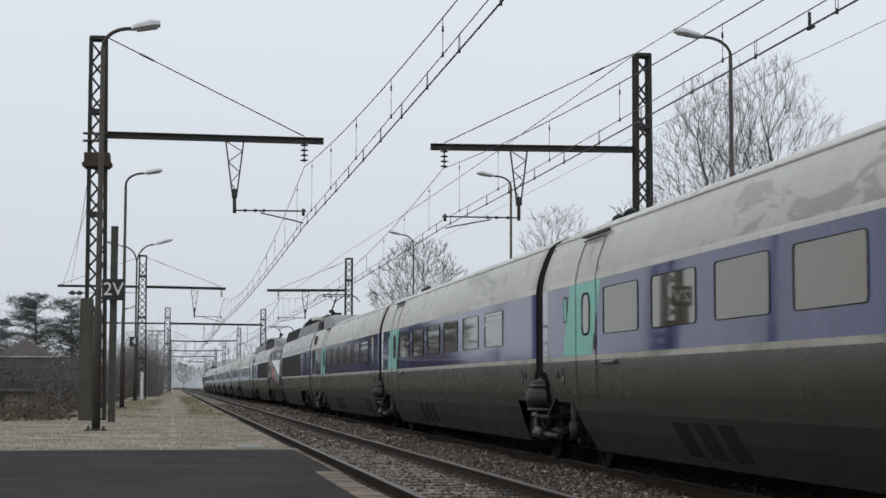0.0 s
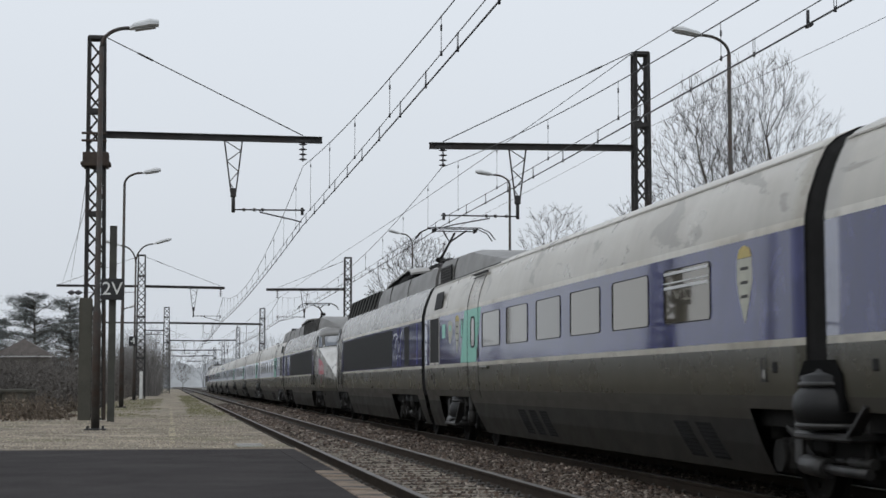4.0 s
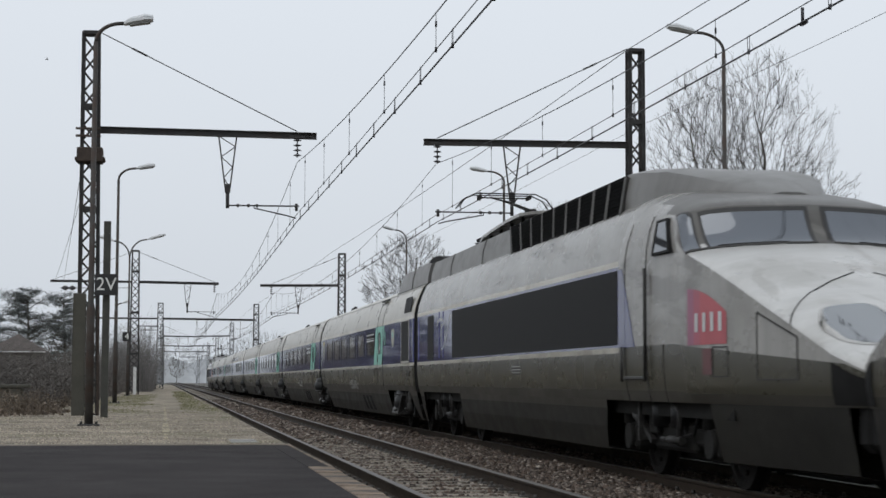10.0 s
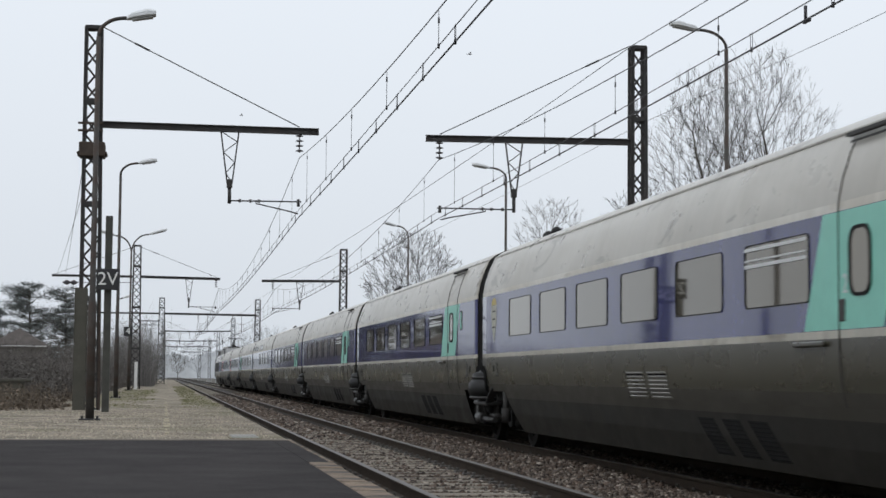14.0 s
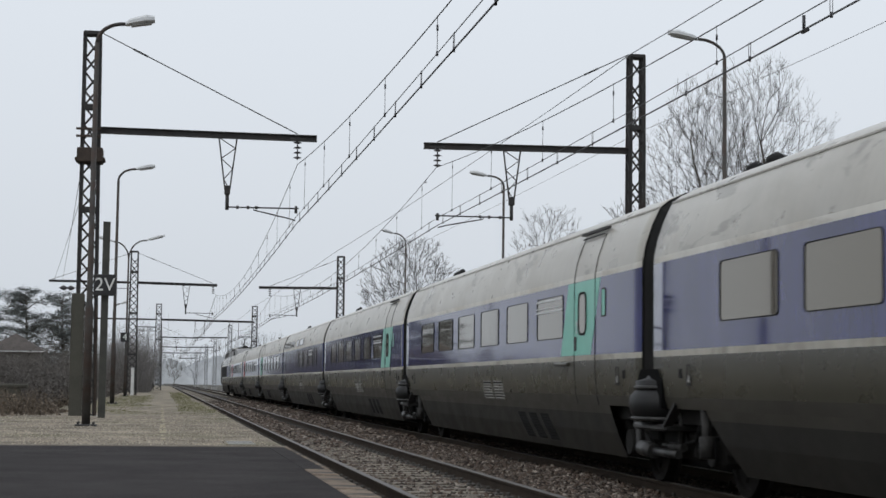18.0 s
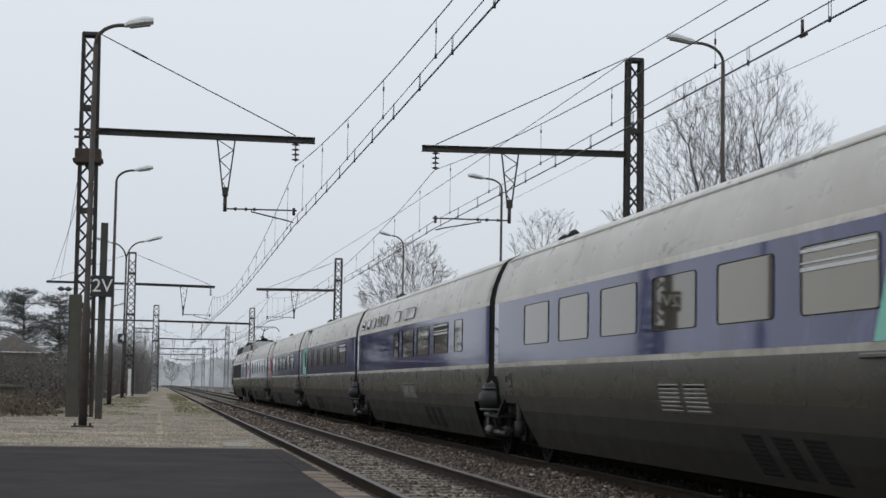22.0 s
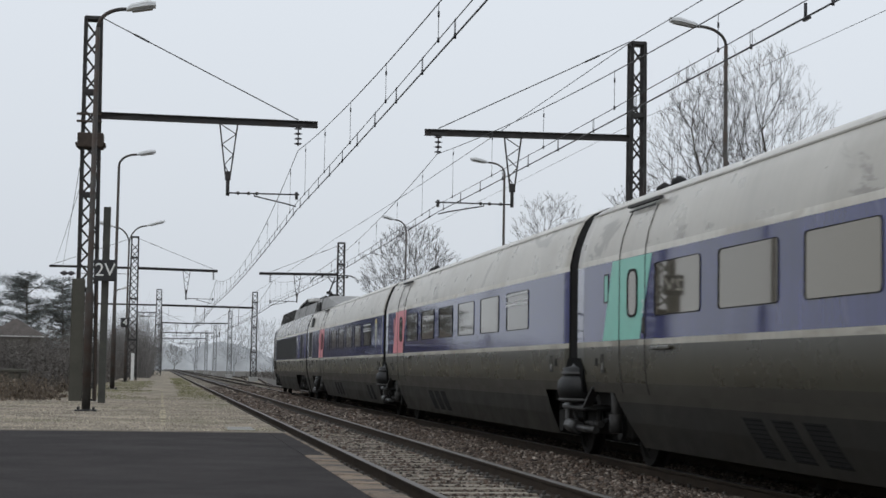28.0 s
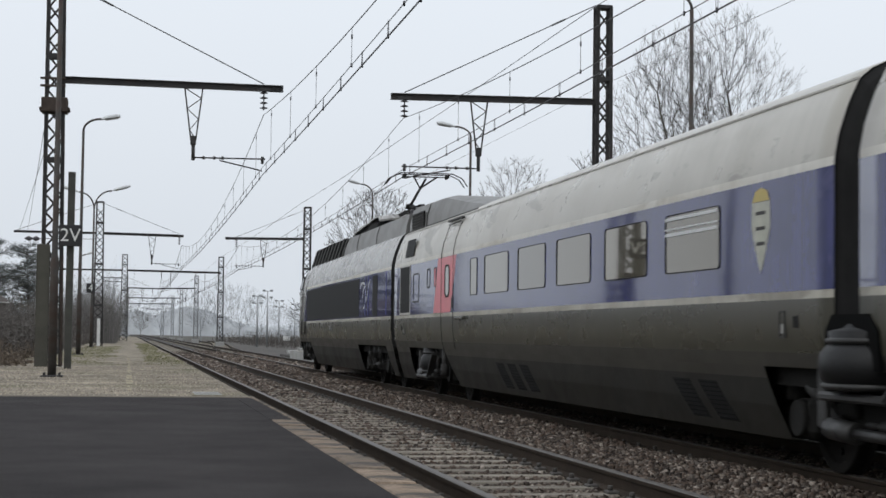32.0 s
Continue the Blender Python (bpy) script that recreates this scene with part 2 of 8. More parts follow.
def stone_material():
    """Crushed stone: each piece somewhere between rust-brown, dull grey and pale, freshly broken grey."""
    mat = bpy.data.materials.new("ballast_stone")
    n, l, p = link_nodes(mat)
    p.inputs["Roughness"].default_value, p.inputs["Specular IOR Level"].default_value = 0.9, 0.2
    geo, ramp, nz, mix, rng, tc = (n.new("ShaderNode" + k) for k in ("NewGeometry", "ValToRGB", "TexNoise", "Mix", "MapRange", "TexCoord"))
    stops = ((0.0, (0.024, 0.0185, 0.0155)), (0.3, (0.058, 0.044, 0.035)), (0.55, (0.105, 0.075, 0.058)), (0.75, (0.105, 0.091, 0.079)), (0.92, (0.18, 0.147, 0.12)), (1.0, (0.32, 0.28, 0.24)))
    while len(ramp.color_ramp.elements) < len(stops):
        ramp.color_ramp.elements.new(0.5)
    for e, (at, c) in zip(ramp.color_ramp.elements, stops):
        e.position, e.color = at, (*c, 1)
    l.new(geo.outputs["Random Per Island"], ramp.inputs[0])
    nz.inputs["Scale"].default_value, nz.inputs["Detail"].default_value = 35.0, 4
    l.new(tc.outputs["Object"], nz.inputs["Vector"])
    rng.inputs["From Min"].default_value, rng.inputs["From Max"].default_value = 0.3, 0.7
    rng.inputs["To Min"].default_value, rng.inputs["To Max"].default_value = 0.7, 1.3
    l.new(nz.outputs["Fac"], rng.inputs["Value"])
    mix.data_type, mix.blend_type = "RGBA", "MULTIPLY"
    mix.inputs["Factor"].default_value = 1
    l.new(ramp.outputs["Color"], mix.inputs["A"])
    l.new(rng.outputs[0], mix.inputs["B"])
    l.new(mix.outputs["Result"], p.inputs["Base Color"])
    return mat


# ---------------------------------------------------------------- materials
M_ASPHALT = material("asphalt", (0.0262, 0.0232, 0.0228), 0.95, vary=0.5, size=1.6, fine=45, bump=0.5, spec=0.12, stain=(0.043, 0.039, 0.038), stain_amount=0.8, stain_size=0.9, stretch=(0.9, 1.0, 1), stain_edge=(0.48, 0.75))
M_GRAVEL = material("fine_gravel", (0.212, 0.182, 0.142), 0.95, vary=0.7, size=1.1, fine=70, bump=0.7, spec=0.2, stain=(0.12, 0.119, 0.064), stain_amount=0.85, stain_size=0.35)
M_SOIL = material("rough_grass_soil", (0.052, 0.046, 0.036), 0.95, vary=0.4, size=0.5, fine=30, bump=0.5)
M_BALLAST = material("ballast_bed", (0.035, 0.029, 0.025), 0.95, vary=0.45, size=7, fine=45, bump=0.8)
M_STONE = stone_material()
M_SLEEPER = material("sleeper_wood", (0.19, 0.168, 0.135), 0.9, vary=0.45, size=5, fine=60, bump=0.5, spread=0.25, stretch=(0.25, 1.5, 1))
M_RAIL = material("rail_steel", (0.03, 0.022, 0.016), 0.85, 0.0, vary=0.35, size=3, fine=60, spec=0.12)
M_RAILTOP = material("rail_head_polished", (0.07, 0.062, 0.053), 0.5, 0.3, vary=0.2, size=2, fine=90, bump=0.02, spec=0.3)
M_COPING = material("coping_stone", (0.2, 0.147, 0.102), 0.9, vary=0.75, size=5, fine=60, bump=0.6, spread=0.35, stain=(0.04, 0.033, 0.027), stain_amount=0.95, stain_size=3.2, stain_edge=(0.45, 0.6))
M_STEEL = material("mast_steel", (0.033, 0.0315, 0.031), 0.75, 0.1, vary=0.35, size=2, fine=40, bump=0.2, stain=(0.06, 0.036, 0.029), stain_amount=0.5)
M_ZINC = material("galvanised_steel", (0.3, 0.31, 0.32), 0.5, 0.5, vary=0.15, size=3, fine=50)
M_LAMP = material("lamp_housing", (0.52, 0.53, 0.53), 0.5, 0.1, vary=0.1)
M_WIRE = material("wire", (0.05, 0.05, 0.055), 0.6, 0.4, vary=0.1)
M_INSUL = material("insulator_glass", (0.05, 0.045, 0.05), 0.3, vary=0.1)
M_GREY = paint("train_light_grey", (0.37, 0.353, 0.314), 0.3, 0.48, dust=(0.305, 0.285, 0.246), dust_amount=0.7, mark=(0.155, 0.141, 0.12), mark_amount=0.65, mark_edge=(0.575, 0.61), mark_scale=(1, 0.34, 0.9), drip=0.05, wave=0.02)
M_WHITE = paint("train_white_stripe", (0.54, 0.525, 0.48), 0.45, 0.35, dust=(0.42, 0.39, 0.33), dust_amount=0.7, mark=(0.3, 0.27, 0.22), mark_amount=0.5, drip=0.1)
M_CREAM = paint("dusty_cream_stripe", (0.37, 0.352, 0.305), 0.5, 0.3, dust=(0.26, 0.24, 0.195), dust_amount=0.8, mark=(0.17, 0.155, 0.125), mark_amount=0.6, drip=0.14)
# the dust colour here is darker patches, painting in reflections along with grime
M_BLUE = paint("train_blue", (0.026, 0.0295, 0.112), 0.05, 0.5, dust=(0.0155, 0.019, 0.082), dust_amount=0.8, dust_scale=(1, 1.3, 0.7), edge=(0.5, 0.56), mark=(0.066, 0.068, 0.145), mark_amount=0.5, mark_scale=(1, 0.9, 0.6), drip=0.2, wave=0.008)
M_BELT = paint("train_warm_grey", (0.0455, 0.0425, 0.0305), 0.28, 0.46, dust=(0.039, 0.036, 0.0258), dust_amount=0.4, dust_scale=(1, 0.2, 0.9), mark=(0.052, 0.048, 0.0365), mark_amount=0.25, mark_edge=(0.55, 0.68), drip=0.05, wave=0.012)
M_SILL = paint("train_sill_grey", (0.036, 0.0335, 0.027), 0.4, 0.4, dust=(0.027, 0.0245, 0.0195), dust_amount=0.7, mark=(0.05, 0.045, 0.036), mark_amount=0.4, drip=0.1)
M_SKIRT = paint("train_dark_skirt", (0.0135, 0.0126, 0.0098), 0.5, 0.3, dust=(0.009, 0.0083, 0.0066), dust_amount=0.7, mark=(0.021, 0.019, 0.015), mark_amount=0.4, drip=0.14)
M_BLACK = material("black_rubber", (0.0105, 0.0102, 0.01), 0.75, vary=0.3, spec=0.15)
# near-black for grilles, and for painted shade under the canopy and at springs
M_VOID = material("deep_black", (0.0045, 0.0045, 0.0045), 0.9, vary=0.2, spec=0.05)
M_RUN = material("running_gear", (0.0125, 0.012, 0.011), 0.85, 0.0, vary=0.5, size=4, fine=30, spec=0.15)
M_AXLEBOX = material("bogie_worn_steel", (0.022, 0.021, 0.0195), 0.65, 0.1, vary=0.6, fine=20, spec=0.25)
M_GRILLE = material("grille_black", (0.008, 0.008, 0.0083), 0.6, vary=0.2, spec=0.14)
M_GREEN = material("door_green", (0.16, 0.45, 0.36), 0.35, vary=0.08, bump=0)
M_RED = material("door_red", (0.55, 0.15, 0.17), 0.35, vary=0.08, bump=0)
M_FAIR = paint("fairing_grey", (0.15, 0.147, 0.14), 0.42, 0.35, dust=(0.11, 0.105, 0.097), dust_amount=0.7, mark=(0.075, 0.07, 0.062), mark_amount=0.4, drip=0.1)
M_SPRING = material("spring_rubber", (0.0075, 0.0075, 0.0077), 0.5, vary=0.4, size=4, fine=30, spec=0.25)
M_WHEEL = material("wheel_steel", (0.0125, 0.0115, 0.0105), 0.85, 0.0, vary=0.4, size=4, fine=40, spec=0.1)
M_BADGE = material("badge_cream", (0.36, 0.36, 0.3), 0.5, vary=0.2, size=4, fine=20, bump=0)
M_GOLD = material("badge_gold", (0.42, 0.33, 0.1), 0.5, vary=0.15, size=4, fine=20, bump=0)
M_BLUEDARK = material("rib_blue", (0.07, 0.07, 0.22), 0.4, vary=0.1, bump=0)
M_EMBLEM = material("emblem_red", (0.38, 0.07, 0.085), 0.4, vary=0.15, size=1.2, fine=5, bump=0)
M_SEAM = material("panel_seam", (0.03, 0.029, 0.027), 0.7, vary=0.2)
M_VENT = material("vent_slat_grey", (0.24, 0.235, 0.22), 0.55, vary=0.25)
M_POSTS = material("louvre_post_grey", (0.06, 0.058, 0.054), 0.55, vary=0.25)
M_SEAL = material("dull_screen_seal", (0.024, 0.0235, 0.0225), 0.6, vary=0.3)
M_CAB = paint("cab_grey", (0.258, 0.25, 0.233), 0.26, 0.48, dust=(0.162, 0.152, 0.136), dust_amount=0.8, dust_scale=(0.8, 0.45, 0.8), mark=(0.092, 0.084, 0.074), mark_amount=0.6, mark_scale=(1, 0.25, 1.1), drip=0.12, wave=0.06)
M_NOSE = paint("nose_pale", (0.43, 0.425, 0.41), 0.3, 0.4, dust=(0.31, 0.3, 0.28), dust_amount=0.7, dust_scale=(1, 1, 1), mark=(0.22, 0.205, 0.185), mark_amount=0.45, drip=0.08)
M_HOOD = paint("cab_roof_grey", (0.108, 0.104, 0.097), 0.42, 0.35, dust=(0.072, 0.067, 0.06), dust_amount=0.8, mark=(0.17, 0.16, 0.147), mark_amount=0.4, drip=0.1)
M_MAGENTA = material("emblem_magenta", (0.33, 0.075, 0.11), 0.4, vary=0.1, bump=0)
M_TAB = material("grimy_red", (0.1, 0.035, 0.036), 0.5, vary=0.3, size=5, fine=40, bump=0)
M_PURPLE = material("emblem_purple", (0.25, 0.085, 0.14), 0.4, vary=0.1, bump=0)
M_LIP = material("spring_ring_steel", (0.02, 0.0192, 0.018), 0.5, 0.2, vary=0.8, size=5)


def glass(name, tint, mirror, spread, spec=0.5):
    """Tinted, reflecting panes that differ a little from one another."""
    mat = bpy.data.materials.new(name)
    n, l, p = link_nodes(mat)
    info, rng, mix = n.new("ShaderNodeObjectInfo"), n.new("ShaderNodeMapRange"), n.new("ShaderNodeMix")
    rng.inputs["To Min"].default_value, rng.inputs["To Max"].default_value = 1 - spread, 1 + spread * 0.4
    l.new(info.outputs["Random"], rng.inputs["Value"])
    mix.data_type, mix.blend_type = "RGBA", "MULTIPLY"
    mix.inputs["Factor"].default_value = 1
    mix.inputs["A"].default_value = (*tint, 1)
    l.new(rng.outputs[0], mix.inputs["B"])
    l.new(mix.outputs["Result"], p.inputs["Base Color"])
    p.inputs["Roughness"].default_value = 0.03
    p.inputs["Metallic"].default_value = mirror
    p.inputs["Specular IOR Level"].default_value = spec
    return mat


M_GLASS = glass("coach_window_glass", (0.178, 0.158, 0.122), 0.62, 0.3, 0.85)
M_CABGLASS = glass("cab_glass", (0.13, 0.14, 0.155), 0.75, 0.05)
M_LENS = glass("lamp_glass", (0.24, 0.25, 0.26), 0.6, 0.05)

# ---------------------------------------------------------------- ground
Z_ASPHALT, Z_GRAVEL, EDGE = 0.27, 0.25, 1.64
Y_SEAM = 21.9


def ground():
    bm = bmesh.new()
    box(bm, -1500, 1500, -400, 3000, -0.9, -0.55)
    tagged(part("ground", bm, M_SOIL), "rough winter grass and bare soil around the tracks", "ground", kind="structure")
    bm = bmesh.new()
    prof = [(EDGE - 0.1, -0.5), (EDGE + 0.1, -0.2), (X1 - 0.75, -0.2), (X1 + 0.75, -0.2), (X1 + 1.45, -0.17), (X2 - 1.45, -0.17), (X2 - 0.75, -0.2), (X2 + 0.75, -0.2), (X2 + 1.7, -0.22), (X2 + 2.2, -0.5)]
    ys = [-60 + i * 1.0 for i in range(120)] + [60 + 8 * i for i in range(1, 120)]
    rings = [[(x, y, z + 0.02 * noise.noise((x * 2, y * 2, 3))) for x, z in prof] for y in ys]
    loft(bm, rings, caps=False)
    tagged(part("ballast_bed", bm, M_BALLAST), "brown crushed stone ballast between and around the rails", "ballast", kind="structure")


def platform():
    bm = bmesh.new()
    bevel_box(bm, -9, EDGE - 0.25, -40, Y_SEAM, -0.5, Z_ASPHALT, 0.01)
    tagged(part("platform_asphalt", bm, M_ASPHALT), "dark grey asphalt platform with worn streaks", "platform", kind="structure")
    bm = bmesh.new()
    box(bm, -6.0, EDGE, Y_SEAM + 0.06, 330, -0.5, Z_GRAVEL)
    tagged(part("platform_gravel", bm, M_GRAVEL), "pale gravel platform with mossy patches", "platform", kind="structure")


def track(x, near):
    for s in (-1, 1):
        bm = bmesh.new()
        prof = [(-0.07, -0.17), (0.07, -0.17), (0.07, -0.155), (0.012, -0.13), (0.012, -0.045), (0.034, -0.035), (0.036, -0.008), (0.028, 0), (-0.028, 0), (-0.036, -0.008), (-0.034, -0.035), (-0.012, -0.045), (-0.012, -0.13), (-0.07, -0.155)]
        mats = [0] * 14
        for k in (6, 7, 8):
            mats[k] = 1
        loft(bm, [[(x + s * GAUGE + a, y, b) for a, b in prof] for y in (-60, 0, 60, 200, 900)], closed=True, mats=mats)
        tagged(part("rail", bm, [M_RAIL, M_RAILTOP]), "rust-brown steel rail with a polished head", "rail", "rails", "structure")


ground()
platform()
track(X1, True)
track(X2, False)

# ---------------------------------------------------------------- train
FLOOR = 0.88
SIDE = [(1.345, FLOOR), (1.378, 1.0), (1.402, 1.25), (1.405, 1.43), (1.405, 1.495), (1.405, 2.44), (1.402, 2.51), (1.365, 2.7), (1.29, 2.92), (1.2, 3.11), (1.1, 3.195), (0.9, 3.29), (0.5, 3.37), (0.2, 3.4)]
BAND = [5, 1, 1, 6, 3, 2] + [0] * 7
SHELL = [M_GREY, M_BELT, M_WHITE, M_BLUE, M_BLACK, M_SILL, M_CREAM]
GAP = 0.45
WHEEL = 0.46
spinning = []


def hull(side, band):
    pts = [(-w, z) for w, z in side] + [(w, z) for w, z in side[::-1]]
    return pts, band + [band[-1]] + band[::-1]


def side_plate(bm, corners, s, x0, x1, mi=0):
    """A plate on the flank s: its outline is given as (y, z)."""
    a = [bm.verts.new((s * x0, y, z)) for y, z in corners]
    b = [bm.verts.new((s * x1, y, z)) for y, z in corners]
    n = len(corners)
    for k in range(n):
        bm.faces.new((a[k], a[(k + 1) % n], b[(k + 1) % n], b[k])).material_index = mi
    bm.faces.new(b).material_index = mi
    bmesh.ops.recalc_face_normals(bm, faces=bm.faces[:])


def ring_plate(bm, outer, inner, s, x0, x1):
    """A flat frame on the flank s between two outlines with as many points."""
    n = len(outer)
    for xa, xb, po, pi in ((x0, x1, outer, inner),):
        vo = [bm.verts.new((s * xb, y, z)) for y, z in po]
        vi = [bm.verts.new((s * xb, y, z)) for y, z in pi]
        wo = [bm.verts.new((s * xa, y, z)) for y, z in po]
        wi = [bm.verts.new((s * xa, y, z)) for y, z in pi]
        for k in range(n):
            j = (k + 1) % n
            bm.faces.new((vo[k], vo[j], vi[j], vi[k]))
            bm.faces.new((wo[k], wo[j], vo[j], vo[k]))
            bm.faces.new((vi[k], vi[j], wi[j], wi[k]))
    bmesh.ops.recalc_face_normals(bm, faces=bm.faces[:])


def window(parent, a, b, z0=1.74, z1=2.32, r=0.06, x=1.405, sliding=False, sides=(-1, 1)):
    for s in sides:
        bm = bmesh.new()
        o, i = rounded(a, b, z0, z1, r), rounded(a + 0.009, b - 0.009, z0 + 0.009, z1 - 0.009, max(r - 0.009, 0.02))
        ring_plate(bm, o, i, s, x - 0.01, x + 0.0095)
        f = part("window_frame", bm, M_BLACK, parent)
        if sliding:
            bm = bmesh.new()
            zm = z0 + (z1 - z0) * 0.66
            box(bm, s * (x + 0.006), s * (x + 0.017), a + 0.03, b - 0.03, zm - 0.016, zm + 0.016)
            box(bm, s * (x + 0.006), s * (x + 0.017), a + 0.03, b - 0.03, zm + 0.045, zm + 0.06)
            box(bm, s * (x + 0.006), s * (x + 0.017), a + 0.03, b - 0.03, z1 - 0.06, z1 - 0.03)
            part("sliding_bar", bm, M_LAMP, f)
        bm = bmesh.new()
        side_plate(bm, i, s, x - 0.008, x + 0.005)
        # panes are glazed a third of a degree askew on the platform flank
        if s < 0:
            for v in bm.verts:
                v.co.x += (v.co.y - (a + b) / 2) * 0.006
        part("pane", bm, M_GLASS, f)


def tuck(bm, s):
    """Leans a plate set at 1.4 m out onto the belt, which tumbles in towards its foot."""
    for v in bm.verts:
        z = max(v.co.z, FLOOR)
        for (wa, za), (wb, zb) in zip(SIDE, SIDE[1:]):
            if za <= z <= zb:
                v.co.x += s * (wa + (wb - wa) * (z - za) / (zb - za) - 1.4)
                break


def louvre(parent, name, a, b, z0, z1, slats, lean, x, mats, label="", edge=0.02):
    """A recessed vent with its frame and slats, leaning by lean metres from foot to head."""
    for s in (-1, 1):
        bm = bmesh.new()
        side_plate(bm, [(a + lean, z0), (b + lean, z0), (b, z1), (a, z1)], s, x - 0.02, x + 0.004)
        if z1 < 2:
            tuck(bm, s)
        g = part(name, bm, mats[0], parent, label)
        if edge > 0.03:
            bm = bmesh.new()
            e = edge * 0.8
            ring_plate(bm, [(a + lean, z0), (b + lean, z0), (b, z1 + 0.05), (a, z1 + 0.05)], [(a + lean + e, z0 + 0.02), (b + lean - e, z0 + 0.02), (b - e, z1 - 0.02), (a + e, z1 - 0.02)], s, x - 0.01, x + 0.0075)
            tuck(bm, s)
            part("vent_frame", bm, M_BELT, g)
        bm = bmesh.new()
        for k in range(slats):
            u = (k + 0.5) / slats
            z = z0 + (z1 - z0) * u
            h = (z1 - z0) / slats * 0.24
            d = lean * (1 - u)
            bar(bm, (s * (x + 0.004), a + d + edge, z), (s * (x + 0.004), b + d - edge, z), 0.016, h * 1.6, up=(s * 0.7, 0, 1))
        if z1 < 2:
            tuck(bm, s)
        part("slats", bm, mats[1], g)


def skirt_grille(parent, a):
    """A slanting bank of slats lying on the tumbling skirt."""
    def at(u, v, out):
        z = 0.36 + 0.36 * v
        x = 1.208 + (z - 0.36) * 0.325 if z < 0.55 else 1.27 + (z - 0.55) * 0.217
        return x + out, a - 0.38 * (1 - v) + 0.52 * u, z
    for s in (-1, 1):
        bm = bmesh.new()
        loft(bm, [[(s * x, y, z) for x, y, z in (at(u, v, 0.003) for v in (0, 0.25, 0.53, 0.75, 1.0))] for u in (0, 1)], caps=False)
        g = part("skirt_grille", bm, M_BLACK, parent, "black slatted skirt grille")
        bm = bmesh.new()
        for k in range(9):
            v = (k + 0.5) / 9
            p, q = at(0.04, v, 0.005), at(0.96, v, 0.005)
            bar(bm, (s * p[0], p[1], p[2]), (s * q[0], q[1], q[2]), 0.004, 0.012)
        part("slats", bm, M_VOID, g)


def text_mesh(name, words, size, mat, parent, at):
    cu = bpy.data.curves.new(name, "FONT")
    cu.body, cu.size, cu.align_x, cu.align_y, cu.extrude = words, size, "CENTER", "CENTER", 0.002
    tmp = bpy.data.objects.new(name, cu)
    scene.collection.objects.link(tmp)
    dg = bpy.context.evaluated_depsgraph_get()
    me = bpy.data.meshes.new_from_object(tmp.evaluated_get(dg))
    bpy.data.objects.remove(tmp)
    me.materials.clear()
    me.materials.append(mat)
    ob = new(name, me)
    ob.parent = parent
    ob.matrix_basis = at
    return ob


FLANK = Matrix(((0, 0, -1, 0), (-1, 0, 0, 0), (0, 1, 0, 0), (0, 0, 0, 1)))    # writing that is read from the platform


